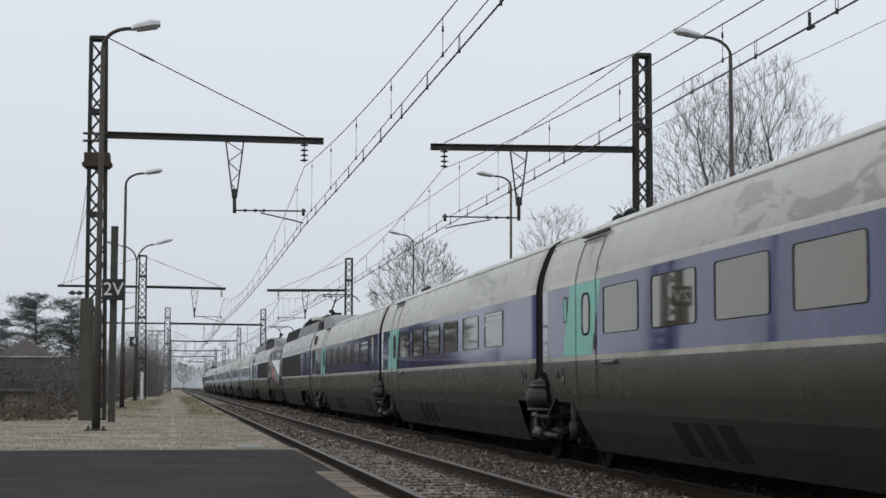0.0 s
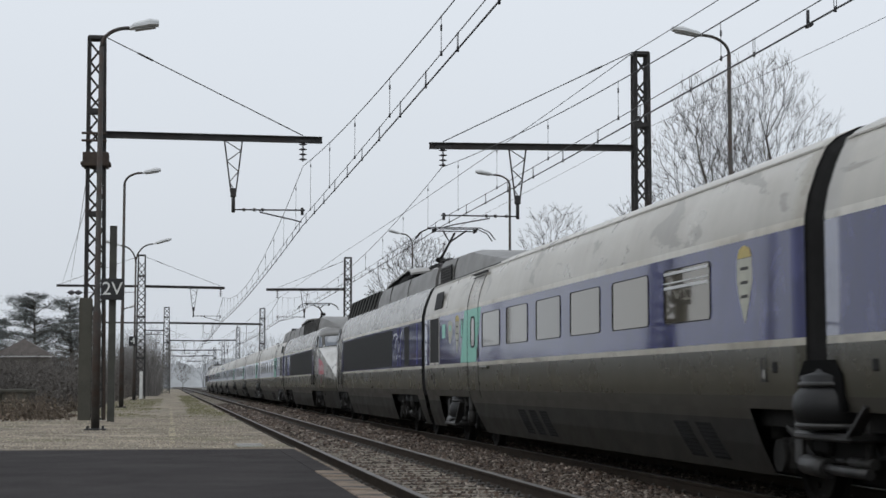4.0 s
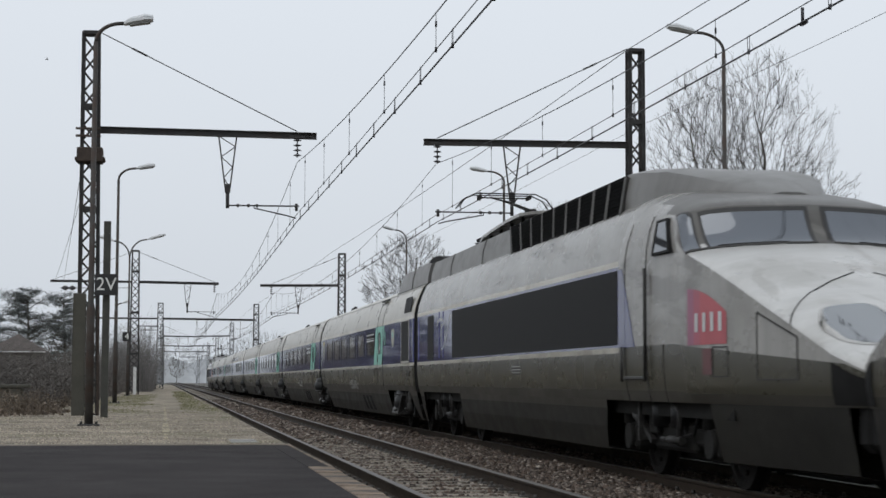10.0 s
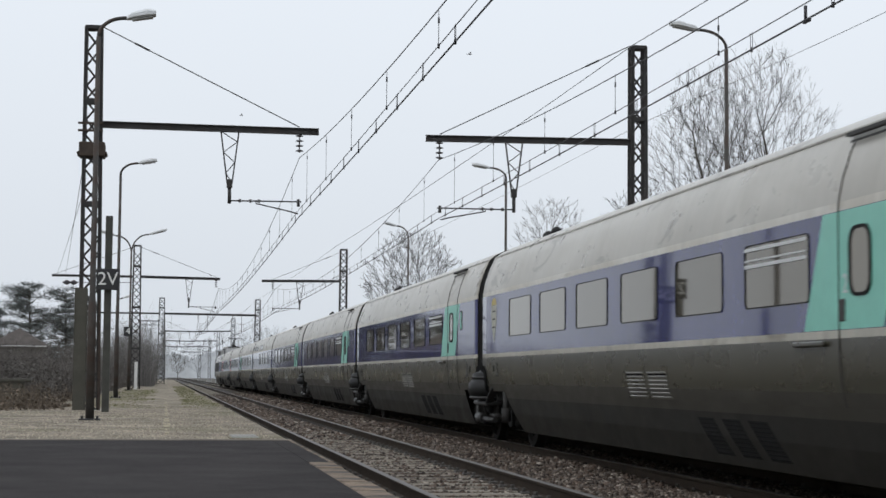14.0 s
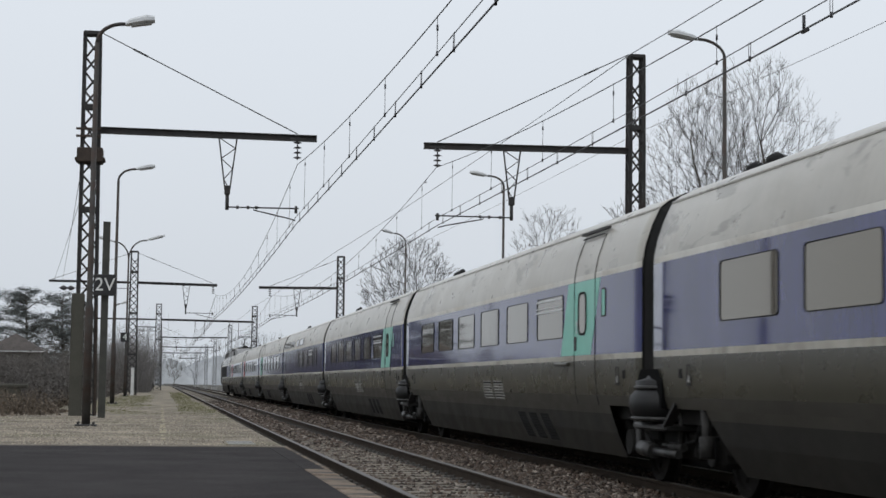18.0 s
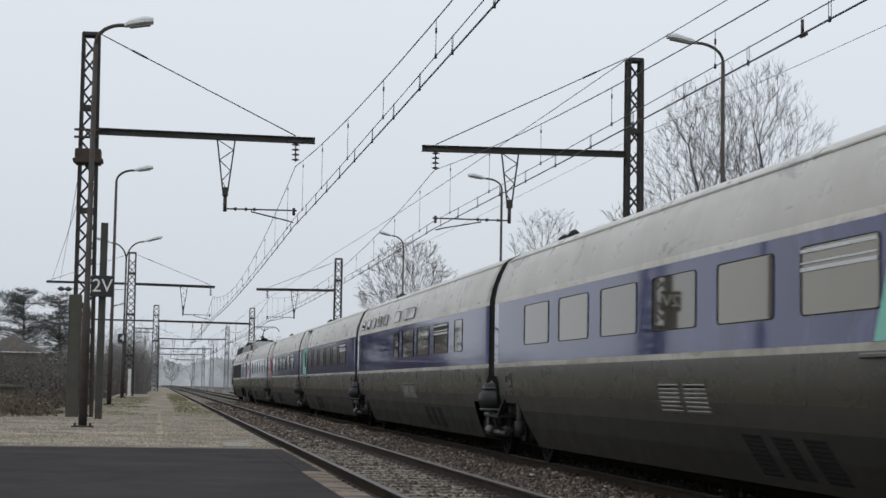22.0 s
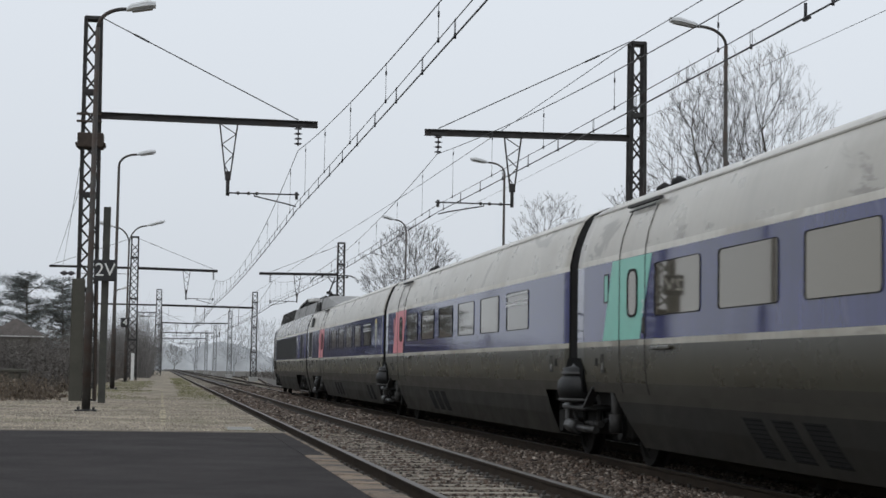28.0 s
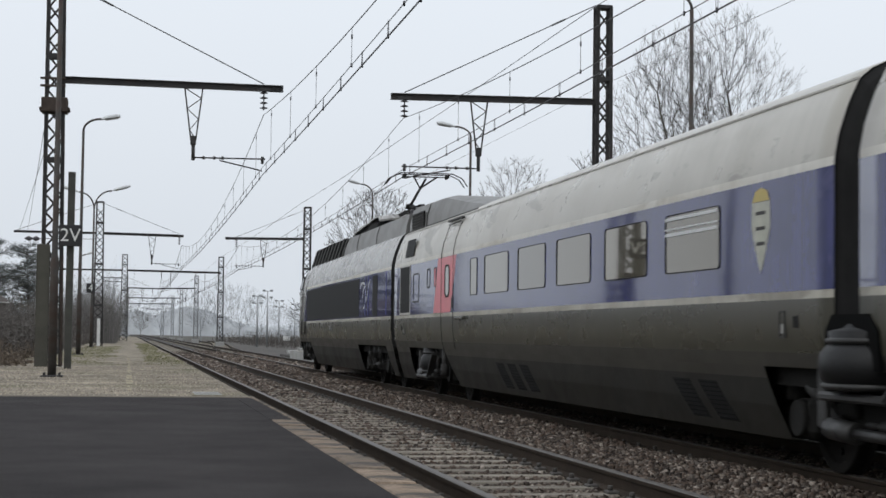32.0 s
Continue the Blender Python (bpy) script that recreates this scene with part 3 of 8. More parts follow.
def bogie(parent, y, power=False, joint=False):
    """Frame, air springs or coils, axle boxes, dampers and two turning wheelsets."""
    bm = bmesh.new()
    for s in (-1, 1):
        bevel_box(bm, s * 1.0 - 0.09, s * 1.0 + 0.09, -1.9, 1.9, 0.42, 0.6, 0.03)
        bevel_box(bm, s * 1.0 - 0.1, s * 1.0 + 0.1, -0.75, 0.75, 0.34, 0.66, 0.04)
    bevel_box(bm, -1.0, 1.0, -0.3, 0.3, 0.4, 0.62, 0.03)
    f = part("bogie_frame", bm, M_RUN, parent, at=pose(0, y, 0))
    for s in (-1, 1):
        for q in (-1.5, 1.5):
            bm = bmesh.new()
            bevel_box(bm, s * 1.02 - 0.13, s * 1.02 + 0.13, q - 0.2, q + 0.2, 0.3, 0.62, 0.05)
            tube(bm, [(s * 1.12, q, 0.46), (s * 1.2, q, 0.46)], 0.15, 12)
            tube(bm, [(s * 1.06, q - 0.3, 0.6), (s * 1.06, q - 0.3, 0.86)], 0.1, 10)
            tube(bm, [(s * 1.06, q + 0.3, 0.6), (s * 1.06, q + 0.3, 0.86)], 0.1, 10)
            part("axle_box", bm, M_RUN, f)
        bm = bmesh.new()
        tube(bm, [(s * 1.2, -0.62, 0.47), (s * 1.2, -0.15, 0.47)], 0.045, 8)
        tube(bm, [(s * 1.2, -0.15, 0.47), (s * 1.2, 0.12, 0.47)], 0.026, 8)
        part("damper", bm, M_AXLEBOX, f, "pale steel damper")
        bm = bmesh.new()
        tube(bm, [(s * 1.2, -0.5, 0.42), (s * 1.2, -0.55, 0.78), (s * 1.2, -0.35, 0.86)], 0.035, 6)
        part("step_bracket", bm, M_AXLEBOX, f, "worn steel bracket")
        bm = bmesh.new()
        bar(bm, (s * 1.2, 0.95, 0.42), (s * 1.2, 0.95, 0.86), 0.06, 0.05)
        part("hanger", bm, M_AXLEBOX, f)
        if power:
            for q in (-0.35, 0.35):
                bm = bmesh.new()
                tube(bm, [(s * 1.1, q, 0.6), (s * 1.1, q, 0.9)], 0.14, 12)
                part("coil_spring", bm, M_SPRING, f)
        else:
            bm = bmesh.new()
            sx, dz, big = (1.21, 0.0, 1.0) if joint else (1.12, -0.3, 0.78)
            prof = [(0.12, 0.72), (0.35, 0.74), (0.44, 0.81), (0.47, 0.91), (0.45, 1.01), (0.39, 1.07), (0.37, 1.09), (0.385, 1.17), (0.25, 1.2), (0.2, 1.29)]
            ring = lambda r, z: [(s * sx + r * big * 0.86 * math.cos(k * math.tau / 24), r * big * math.sin(k * math.tau / 24), z + dz) for k in range(24)]
            loft(bm, [ring(r, z) for r, z in prof], closed=True, smooth=True)
            air = part("air_spring", bm, M_SPRING, f, "dark rubber air spring")
            for zr, rr in ((0.765, 0.42), (1.1, 0.385)):
                bm = bmesh.new()
                loft(bm, [ring(r, z) for r, z in ((rr - 0.04, zr - 0.03), (rr + 0.02, zr - 0.016), (rr + 0.02, zr + 0.016), (rr - 0.04, zr + 0.03))], closed=True, smooth=True)
                part("spring_ring", bm, M_LIP, air, "worn steel ring")
            bm = bmesh.new()
            bevel_box(bm, min(s * 0.9, s * 1.42), max(s * 0.9, s * 1.42), -0.62, 0.58, 0.64 + dz, 0.71 + dz, 0.02)
            bar(bm, (s * 1.38, -0.58, 0.68 + dz), (s * 1.34, -0.86, 0.93 + dz * 0.5), 0.11, 0.03)
            part("spring_seat", bm, M_LIP, air, "pale worn spring seat with a slanting bracket")
            bm = bmesh.new()
            bevel_box(bm, min(s * 1.28, s * 1.33), max(s * 1.28, s * 1.33), 0.62, 0.78, 0.42, 0.92 + dz * 0.3, 0.015)
            part("strut_plate", bm, M_LIP, f, "pale upright strut plate")
            bm = bmesh.new()
            tube(bm, [(s * 1.3, -1.62, 0.9), (s * 1.3, -1.68, 0.42)], 0.05, 8)
            tube(bm, [(s * 1.3, -1.66, 0.62), (s * 1.3, -1.68, 0.4)], 0.075, 10)
            part("upright_damper", bm, M_AXLEBOX, f, "worn steel upright damper")
            bm = bmesh.new()
            tube(bm, [(s * 1.33, 0.5, 0.43), (s * 1.33, 0.02, 0.41)], 0.085, 10)
            tube(bm, [(s * 1.33, 0.02, 0.41), (s * 1.3, -0.75, 0.4)], 0.045, 8)
            part("yaw_damper", bm, M_LIP, f, "pale steel yaw damper")
            if joint:
                # no notch is cut: a flat black plate paints its shade on the flank
                bm = bmesh.new()
                side_plate(bm, [(-0.5, 0.885), (0.46, 0.885), (0.44, 1.18), (0.32, 1.3), (-0.34, 1.3), (-0.48, 1.18)], s, 1.36, 1.4095)
                part("spring_pocket", bm, M_VOID, f, "flat black plate painting the shaded recess round the air spring")
        bm = bmesh.new()
        bevel_box(bm, min(s * 0.9, s * 1.16), max(s * 0.9, s * 1.16), 0.42, 0.78, 0.5, 0.8, 0.03)
        part("brake_unit", bm, M_RUN, f)
        bm = bmesh.new()
        tube(bm, [(s * 1.14, -1.1, 0.84), (s * 1.16, -0.9, 0.55), (s * 1.15, -0.6, 0.52), (s * 1.14, -0.45, 0.7)], 0.022, 6)
        part("hose", bm, M_BLACK, f)
        bm = bmesh.new()
        tube(bm, [(s * 1.15, 1.0, 0.62), (s * 1.15, 1.3, 0.72)], 0.06, 8)
        bar(bm, (s * 1.15, 1.0, 0.62), (s * 1.15, 0.6, 0.42), 0.06)
        part("yaw_link", bm, M_AXLEBOX, f)
    for q in (-1.5, 1.5):
        bm = bmesh.new()
        tube(bm, [(-0.78, 0, 0), (0.78, 0, 0)], 0.09, 10)
        for s in (-1, 1):
            prof = [(0.1, 0.84), (0.2, 0.8), (0.36, 0.8), (0.38, 0.835), (0.455, 0.835), (WHEEL, 0.8), (WHEEL, 0.72), (0.485, 0.7), (0.485, 0.69), (0.38, 0.69), (0.36, 0.72), (0.1, 0.7)]
            rings = [[(s * x, r * math.cos(k * math.tau / 24), r * math.sin(k * math.tau / 24)) for k in range(24)] for r, x in prof]
            loft(bm, rings, closed=True, caps=False)
            for k in range(6):
                a = k * math.tau / 6
                tube(bm, [(s * 0.79, 0.28 * math.cos(a), 0.28 * math.sin(a)), (s * 0.825, 0.28 * math.cos(a), 0.28 * math.sin(a))], 0.03, 6)
        w = part("wheelset", bm, M_WHEEL, f, at=pose(0, q, WHEEL))
        spinning.append((w, q))
    return f


def jumper(parent, y):
    """Dark cable horns on the roof by the joint."""
    for q, hgt in ((0.0, 0.13), (0.62, 0.11)):
        bm = bmesh.new()
        tube(bm, [(-0.35, y + q - 0.35, 3.37), (-0.35, y + q - 0.25, 3.4 + hgt * 0.6), (-0.35, y + q - 0.05, 3.4 + hgt), (-0.35, y + q + 0.15, 3.4 + hgt * 0.9), (-0.35, y + q + 0.3, 3.37)], [0.03, 0.05, 0.06, 0.06, 0.035], 8)
        part("roof_cable_horn", bm, M_BLACK, parent, "black roof cable horn")


def door(parent, y0, flip, mat):
    """The coloured door field with its leaf, window, handle and step; y0 is the leaf's near edge."""
    w0, w1 = y0 - 0.25, y0 + 1.37
    for s in (-1, 1):
        bm = bmesh.new()
        side_plate(bm, [(w0 + 0.47, 1.5), (w1 + 0.42, 1.5), (w1, 2.435), (w0, 2.435)], s, 1.39, 1.4075)
        f = part("door_panel", bm, mat, parent, "red painted door field" if mat is M_RED else "green painted door field")
        bm = bmesh.new()
        for q in (y0, y0 + 1.05):
            pts = [(w, z) for w, z in SIDE if z < 2.95] + [(1.252, 3.0)]
            for (wa, za), (wb, zb) in zip(pts, pts[1:]):
                bar(bm, (s * (wa + 0.004), q, za), (s * (wb + 0.004), q, zb), 0.011, 0.008, up=(0, 1, 0))
        bar(bm, (s * 1.289, y0, 3.0), (s * 1.289, y0 + 1.05, 3.0), 0.012, 0.016)
        part("leaf_seam", bm, M_SEAM, f)
        bm = bmesh.new()
        bar(bm, (s * 1.26, y0 - 0.12, 3.07), (s * 1.26, y0 + 1.17, 3.07), 0.05, 0.03)
        part("rain_gutter", bm, M_SEAM, f)
        wa = y0 + (0.42 if not flip else 0.3)
        bm = bmesh.new()
        o = rounded(wa, wa + 0.42, 1.75, 2.3, 0.13, 4)
        cy, cz = wa + 0.21, 2.025
        i = [(cy + (y - cy) * 0.82, cz + (z - cz) * 0.9) for y, z in o]
        ring_plate(bm, o, i, s, 1.395, 1.418)
        part("door_window_frame", bm, M_BLACK, f)
        bm = bmesh.new()
        side_plate(bm, i, s, 1.395, 1.412)
        part("door_pane", bm, M_GLASS, f)
        bm = bmesh.new()
        hy = y0 + (0.05 if flip else 0.98)
        bevel_box(bm, min(s * 1.4, s * 1.42), max(s * 1.4, s * 1.42), hy - 0.05, hy + 0.05, 1.56, 1.74, 0.01)
        part("door_handle", bm, M_SEAM, f)
        bm = bmesh.new()
        sy = y0 - 1.0 if flip else y0 + 1.3
        bevel_box(bm, min(s * 1.39, s * 1.45), max(s * 1.39, s * 1.45), sy, sy + 0.68, 1.37, 1.415, 0.012)
        part("step_ledge", bm, M_BELT, f)
        sm = y0 + 1.55 if flip else y0 - 0.5
        bm = bmesh.new()
        o = rounded(sm, sm + 0.19, 1.95, 2.3, 0.03)
        ring_plate(bm, o, rounded(sm + 0.02, sm + 0.17, 1.97, 2.28, 0.02), s, 1.395, 1.413)
        part("side_light_frame", bm, M_SEAM, f)
        bm = bmesh.new()
        side_plate(bm, rounded(sm + 0.02, sm + 0.17, 1.97, 2.28, 0.02), s, 1.395, 1.41)
        part("side_light", bm, mat, f)
    if mat is M_GREEN:
        ny = y0 + (0.08 if flip else 0.92)
        text_mesh("class_number", "2", 0.22, M_LAMP, f, pose(-1.411, ny, 1.85) @ FLANK)


def ribbon(bm, path, width, x):
    """A flat stroke along (y, z) points, tapering at its ends."""
    n = len(path)
    prev = None
    for k, (y, z) in enumerate(path):
        ya, za = path[max(k - 1, 0)]
        yb, zb = path[min(k + 1, n - 1)]
        d = Vector((yb - ya, zb - za)).normalized() * width * (0.35 if k in (0, n - 1) else 0.5)
        pair = [bm.verts.new((x, y - d.y, z + d.x)), bm.verts.new((x, y + d.y, z - d.x))]
        if prev:
            bm.faces.new((prev[0], prev[1], pair[1], pair[0]))
        prev = pair
    bmesh.ops.recalc_face_normals(bm, faces=bm.faces[:])


def badge(parent, y, long):
    """A pale shield with a darker heart and, on the long one, a gold crown."""
    s = -1
    if long:
        o = [(y - 0.2, 2.27), (y + 0.2, 2.27), (y + 0.21, 2.05), (y + 0.12, 1.86), (y, 1.66), (y - 0.12, 1.86), (y - 0.21, 2.05)]
        c = [(y - 0.19, 2.275), (y - 0.13, 2.36), (y, 2.39), (y + 0.13, 2.36), (y + 0.19, 2.275)]
    else:
        o = [(y - 0.25, 2.26), (y - 0.1, 2.31), (y + 0.1, 2.31), (y + 0.25, 2.26), (y + 0.24, 2.08), (y + 0.12, 1.93), (y, 1.87), (y - 0.12, 1.93), (y - 0.24, 2.08)]
        c = [(y - 0.12, 2.12), (y - 0.12, 2.22), (y + 0.12, 2.22), (y + 0.12, 2.12)]
    bm = bmesh.new()
    side_plate(bm, o, s, 1.395, 1.4085)
    b = part("badge", bm, M_BADGE, parent, "pale shield badge")
    bm = bmesh.new()
    side_plate(bm, c, s, 1.395, 1.4105)
    part("badge_crown" if long else "badge_mark", bm, M_GOLD if long else M_GREEN, b)
    if long:
        bm = bmesh.new()
        for k in range(3):
            box(bm, -1.411, -1.4, y - 0.11 + k * 0.01, y + 0.11 - k * 0.01, 2.16 - k * 0.13, 2.19 - k * 0.13)
        part("badge_bars", bm, M_SEAM, b)


def dark_ends(bm):
    for f in bm.faces:
        if len(f.verts) > 4:
            f.material_index, f.smooth = 4, False


def gangway(c, y0, y1):
    """One folded rubber bellows between two coaches."""
    pts = hull(SIDE, BAND)[0]
    bm = bmesh.new()
    n = 7
    rings = []
    for k in range(n):
        f = 0.985 if k in (0, n - 1) else (0.965 if k % 2 else 0.93)
        rings.append([(x * f, y0 + (y1 - y0) * k / (n - 1), 0.7 + (z - 0.7) * (f + 0.012)) for x, z in pts])
    loft(bm, rings)
    bmesh.ops.recalc_face_normals(bm, faces=bm.faces[:])
    part("gangway", bm, M_BLACK, c, "black rubber gangway bellows")


def coach_shell(c, length, own=None):
    y1 = length - GAP
    pts, mats = hull(SIDE, BAND)
    bm = bmesh.new()
    loft(bm, [[(x, y, z) for x, z in pts] for y in (0, 0.35, y1 / 2, y1 - 0.35, y1)], mats=mats)
    crisp(bm, 0.36)
    dark_ends(bm)
    part("body", bm, SHELL, c)
    bm = bmesh.new()
    box(bm, -1.2, 1.2, 0.05, y1 - 0.05, 0.72, FLOOR + 0.03)
    part("underframe", bm, M_RUN, c)
    # plain dark box for the underfloor gear, added to block daylight from behind
    bm = bmesh.new()
    bevel_box(bm, -0.6, 0.6, 0.1, length - 0.02, 0.2, 0.76, 0.03)
    part("underfloor_gear", bm, M_RUN, c)
    gangway(c, y1, length)
    runs = []
    a, b = 1.58, length - 2.04
    if own == "far":
        runs = [(1.58, 16.25), (19.85, y1 - 0.02)]
    elif own == "near":
        runs = [(0.02, 1.05), (4.62, length - 2.04)]
    else:
        runs = [(a, b)]
    for a, b in runs:
        for s in (-1, 1):
            bm = bmesh.new()
            prof = [(1.345, FLOOR), (1.32, 0.78), (1.27, 0.55), (1.18, 0.27), (1.15, 0.27)]
            lean = [0, 0.05, 0.25, 0.5, 0.5]
            la = 1 if a > 0.5 and a < 19 else 0
            lb = 1 if b < y1 - 0.5 else 0
            rings = [[(s * w, a - q * 0.5 * la, z) for (w, z), q in zip(prof, lean)], [(s * w, b - q * 1.5 * lb, z) for (w, z), q in zip(prof, lean)]]
            loft(bm, rings, mats=[0, 1, 1, 1], caps=False)
            part("skirt", bm, [M_SILL, M_SKIRT], c)
    jumper(c, length - 1.35)
    if own != "far":
        bogie(c, length - 0.28, joint=True)
    if own:
        bogie(c, 18.05 if own == "far" else 2.85)
    for yy in (0.75, length - 1.4):
        for s in (-1, 1):
            bm = bmesh.new()
            bevel_box(bm, min(s * 1.39, s * 1.406), max(s * 1.39, s * 1.406), yy - 0.06, yy + 0.06, 1.2, 1.3, 0.006)
            h = part("socket_hatch", bm, M_BLACK, c)
            bm = bmesh.new()
            qa = yy + (0.28 if yy < 2 else -0.28)
            ring_plate(bm, [(qa - 0.06, 1.12), (qa + 0.06, 1.12), (qa + 0.06, 1.34), (qa - 0.06, 1.34)], [(qa - 0.045, 1.135), (qa + 0.045, 1.135), (qa + 0.045, 1.325), (qa - 0.045, 1.325)], s, 1.39, 1.41)
            h = part("lock_frame", bm, M_SEAM, c)
            bm = bmesh.new()
            bevel_box(bm, min(s * 1.395, s * 1.409), max(s * 1.395, s * 1.409), qa - 0.025, qa + 0.025, 1.15, 1.23, 0.006)
            part("lock", bm, M_VENT, h)
    for s in (-1, 1):
        bm = bmesh.new()
        bar(bm, (s * 1.352, 0.05, 0.99), (s * 1.352, y1 - 0.05, 0.99), 0.006, 0.01)
        part("belt_seam", bm, M_SEAM, c)
        bm = bmesh.new()
        bar(bm, (s * 1.2, 0.03, 3.117), (s * 1.2, y1 - 0.03, 3.117), 0.016, 0.018)
        part("roof_gutter", bm, M_GREY, c)


F6 = [(2.5, 4.07), (4.68, 6.24), (6.83, 8.4), (8.98, 10.52), (11.12, 12.72), (13.27, 14.83)]
N6 = [(3.72, 5.29), (5.92, 7.42), (8.07, 9.57), (10.18, 11.74), (12.34, 13.9), (14.5, 16.05)]


def new_coach(label, at=0.0):
    return thing("train_coach", pose(X2, at, 0), label, "train coach", "coaches of the train")


def coach_far_door(length, colour, end=False):
    """Door at the far end; end: the coach next to a power car, with a roof fairing."""
    tone = "red" if colour is M_RED else "green"
    c = new_coach("grey and blue high-speed coach with a %s door" % tone + (" and roof fairing" if end else ""))
    coach_shell(c, length, "far" if end else None)
    for k, (a, b) in enumerate(F6):
        narrow = end and colour is M_RED and k == 5
        window(c, a, b - 1.05 if narrow else b, sliding=(k == 0))
    door(c, 15.2, True, colour)
    for k in range(3):
        skirt_grille(c, 10.3 + k * 0.75)
    if end:
        end_fairing(c, 14.2, 17.9, 20.98, length - GAP)
        black_panels(c, 19.5, 20.62, 19.18, 20.14)
        badge(c, 1.5, True)
        if colour is M_GREEN:
            badge(c, 18.15, False)
            badge(c, 17.35, True)
            bm = bmesh.new()
            side_plate(bm, [(18.72, 2.0), (19.1, 2.0), (19.1, 2.27), (18.72, 2.27)], -1, 1.395, 1.409)
            part("green_label", bm, M_GREEN, c)
        else:
            for q, w, z0, z1 in ((18.5, 0.62, 1.72, 2.26), (17.35, 0.3, 1.95, 2.3)):
                bm = bmesh.new()
                ring_plate(bm, rounded(q, q + w, z0, z1, 0.07), rounded(q + 0.03, q + w - 0.03, z0 + 0.025, z1 - 0.025, 0.05), -1, 1.395, 1.411)
                part("hatch_frame", bm, M_SEAM, c)
        for q in (2.85, 3.6):
            skirt_grille(c, q)
    return c


def coach_near_door(length, end=False):
    o = length - 18.7
    c = new_coach("grey and blue high-speed coach with a green door" + (" and roof fairing" if end else " and pale vents"))
    coach_shell(c, length, "near" if end else None)
    for k, (a, b) in enumerate(N6):
        window(c, a + o, b + o, sliding=(k == 0))
    door(c, 2.05 + o, False, M_GREEN)
    for k in range(2):
        louvre(c, "pale_vent", 7.77 + o + k * 0.87, 8.57 + o + k * 0.87, 0.88, 1.19, 7, -0.09, 1.4, (M_VOID, M_VENT), "vent with pale slats", 0.06)
    for k in range(3):
        skirt_grille(c, 5.0 + o + k * 0.75)
    if end:
        end_fairing(c, 4.9, 4.2, 0.62, 0.02)
        black_panels(c, 0.81, 1.96, 0.56, 1.6)
        badge(c, 3.4, False)
        badge(c, 20.42, True)
    return c


def lay(bm, s):
    """Leans a plate onto the slope above the white stripe."""
    for v in bm.verts:
        v.co.x -= s * (v.co.z - 2.6) * 0.17 - s * 0.004


def coach_bar():
    c = new_coach("grey and blue bar coach with small upper windows")
    coach_shell(c, 18.7)
    for a, b in ((16.8, 17.45), (15.7, 16.33), (14.7, 15.28), (13.55, 14.22), (12.45, 13.2), (10.38, 11.28), (8.2, 9.86)):
        for s in (-1, 1):
            o, i = rounded(a + 0.02, b - 0.02, 2.55, 2.8, 0.08), rounded(a + 0.036, b - 0.036, 2.564, 2.786, 0.065)
            bm = bmesh.new()
            ring_plate(bm, o, i, s, 1.39, 1.402)
            lay(bm, s)
            f = part("upper_window_frame", bm, M_SEAM, c)
            bm = bmesh.new()
            side_plate(bm, i, s, 1.39, 1.4)
            lay(bm, s)
            part("upper_pane", bm, M_GLASS, f)
    for a, b, sl in ((10.42, 11.2, False), (8.2, 9.86, False), (6.15, 7.7, False), (3.95, 5.52, True), (2.45, 3.25, False)):
        window(c, a, b, sliding=sl)
    bm = bmesh.new()
    ring_plate(bm, rounded(16.9, 17.35, 1.62, 2.2, 0.04), rounded(16.915, 17.335, 1.635, 2.185, 0.03), -1, 1.395, 1.408)
    f = part("service_flap", bm, M_SEAM, c)
    bm = bmesh.new()
    bevel_box(bm, -1.425, -1.4, 17.36, 17.4, 1.84, 1.95, 0.006)
    part("flap_latch", bm, M_SEAM, f)
    for k in range(2):
        louvre(c, "pale_vent", 8.0 + k * 0.9, 8.83 + k * 0.9, 0.88, 1.19, 7, -0.09, 1.4, (M_VOID, M_VENT), "vent with pale slats", 0.06)
    for k in range(3):
        skirt_grille(c, 5.2 + k * 0.75)
    return c


def fairing_ring(y, top, width=1.13):
    low = 3.0
    return [(-width, y, low), (-width + 0.03, y, low + (top - low) * 0.55), (-width + 0.1, y, top - 0.05), (-width + 0.3, y, top), (width - 0.3, y, top), (width - 0.1, y, top - 0.05), (width - 0.03, y, low + (top - low) * 0.55), (width, y, low)]


def end_fairing(c, tail, full, near_end, wall):
    """The raised roof that leads up to the power car."""
    d = 1 if wall > tail else -1
    bm = bmesh.new()
    ys = [(tail, 3.26), (tail + d * abs(full - tail) * 0.5, 3.45), (full, 3.66), (near_end, 3.7), (wall, 3.66)]
    loft(bm, [fairing_ring(y, t) for y, t in ys])
    bmesh.ops.recalc_face_normals(bm, faces=bm.faces[:])
    crisp(bm, 0.3)
    f = part("roof_fairing", bm, M_FAIR, c, "plain grey raised roof fairing")
    a, b = min(near_end, near_end - d * 1.35), max(near_end, near_end - d * 1.35)
    if d > 0:
        louvre(f, "fairing_louvre", a, b, 3.16, 3.5, 6, 0.0, 1.128, (M_GRILLE, M_SEAM))
    bm = bmesh.new()
    for s in (-1, 1):
        q = near_end - d * 1.6
        bar(bm, (s * 1.132, q, 3.02), (s * 1.112, q, 3.38), 0.02, 0.014)
        bar(bm, (s * 1.112, q, 3.38), (s * 1.04, q, 3.62), 0.02, 0.014)
    part("panel_seam", bm, M_SEAM, f)
    for s in (-1, 1):
        bm = bmesh.new()
        bar(bm, (s * 1.134, tail + d * 0.35, 3.172), (s * 1.134, wall, 3.172), 0.014, 0.02)
        part("foot_seam", bm, M_SEAM, f)


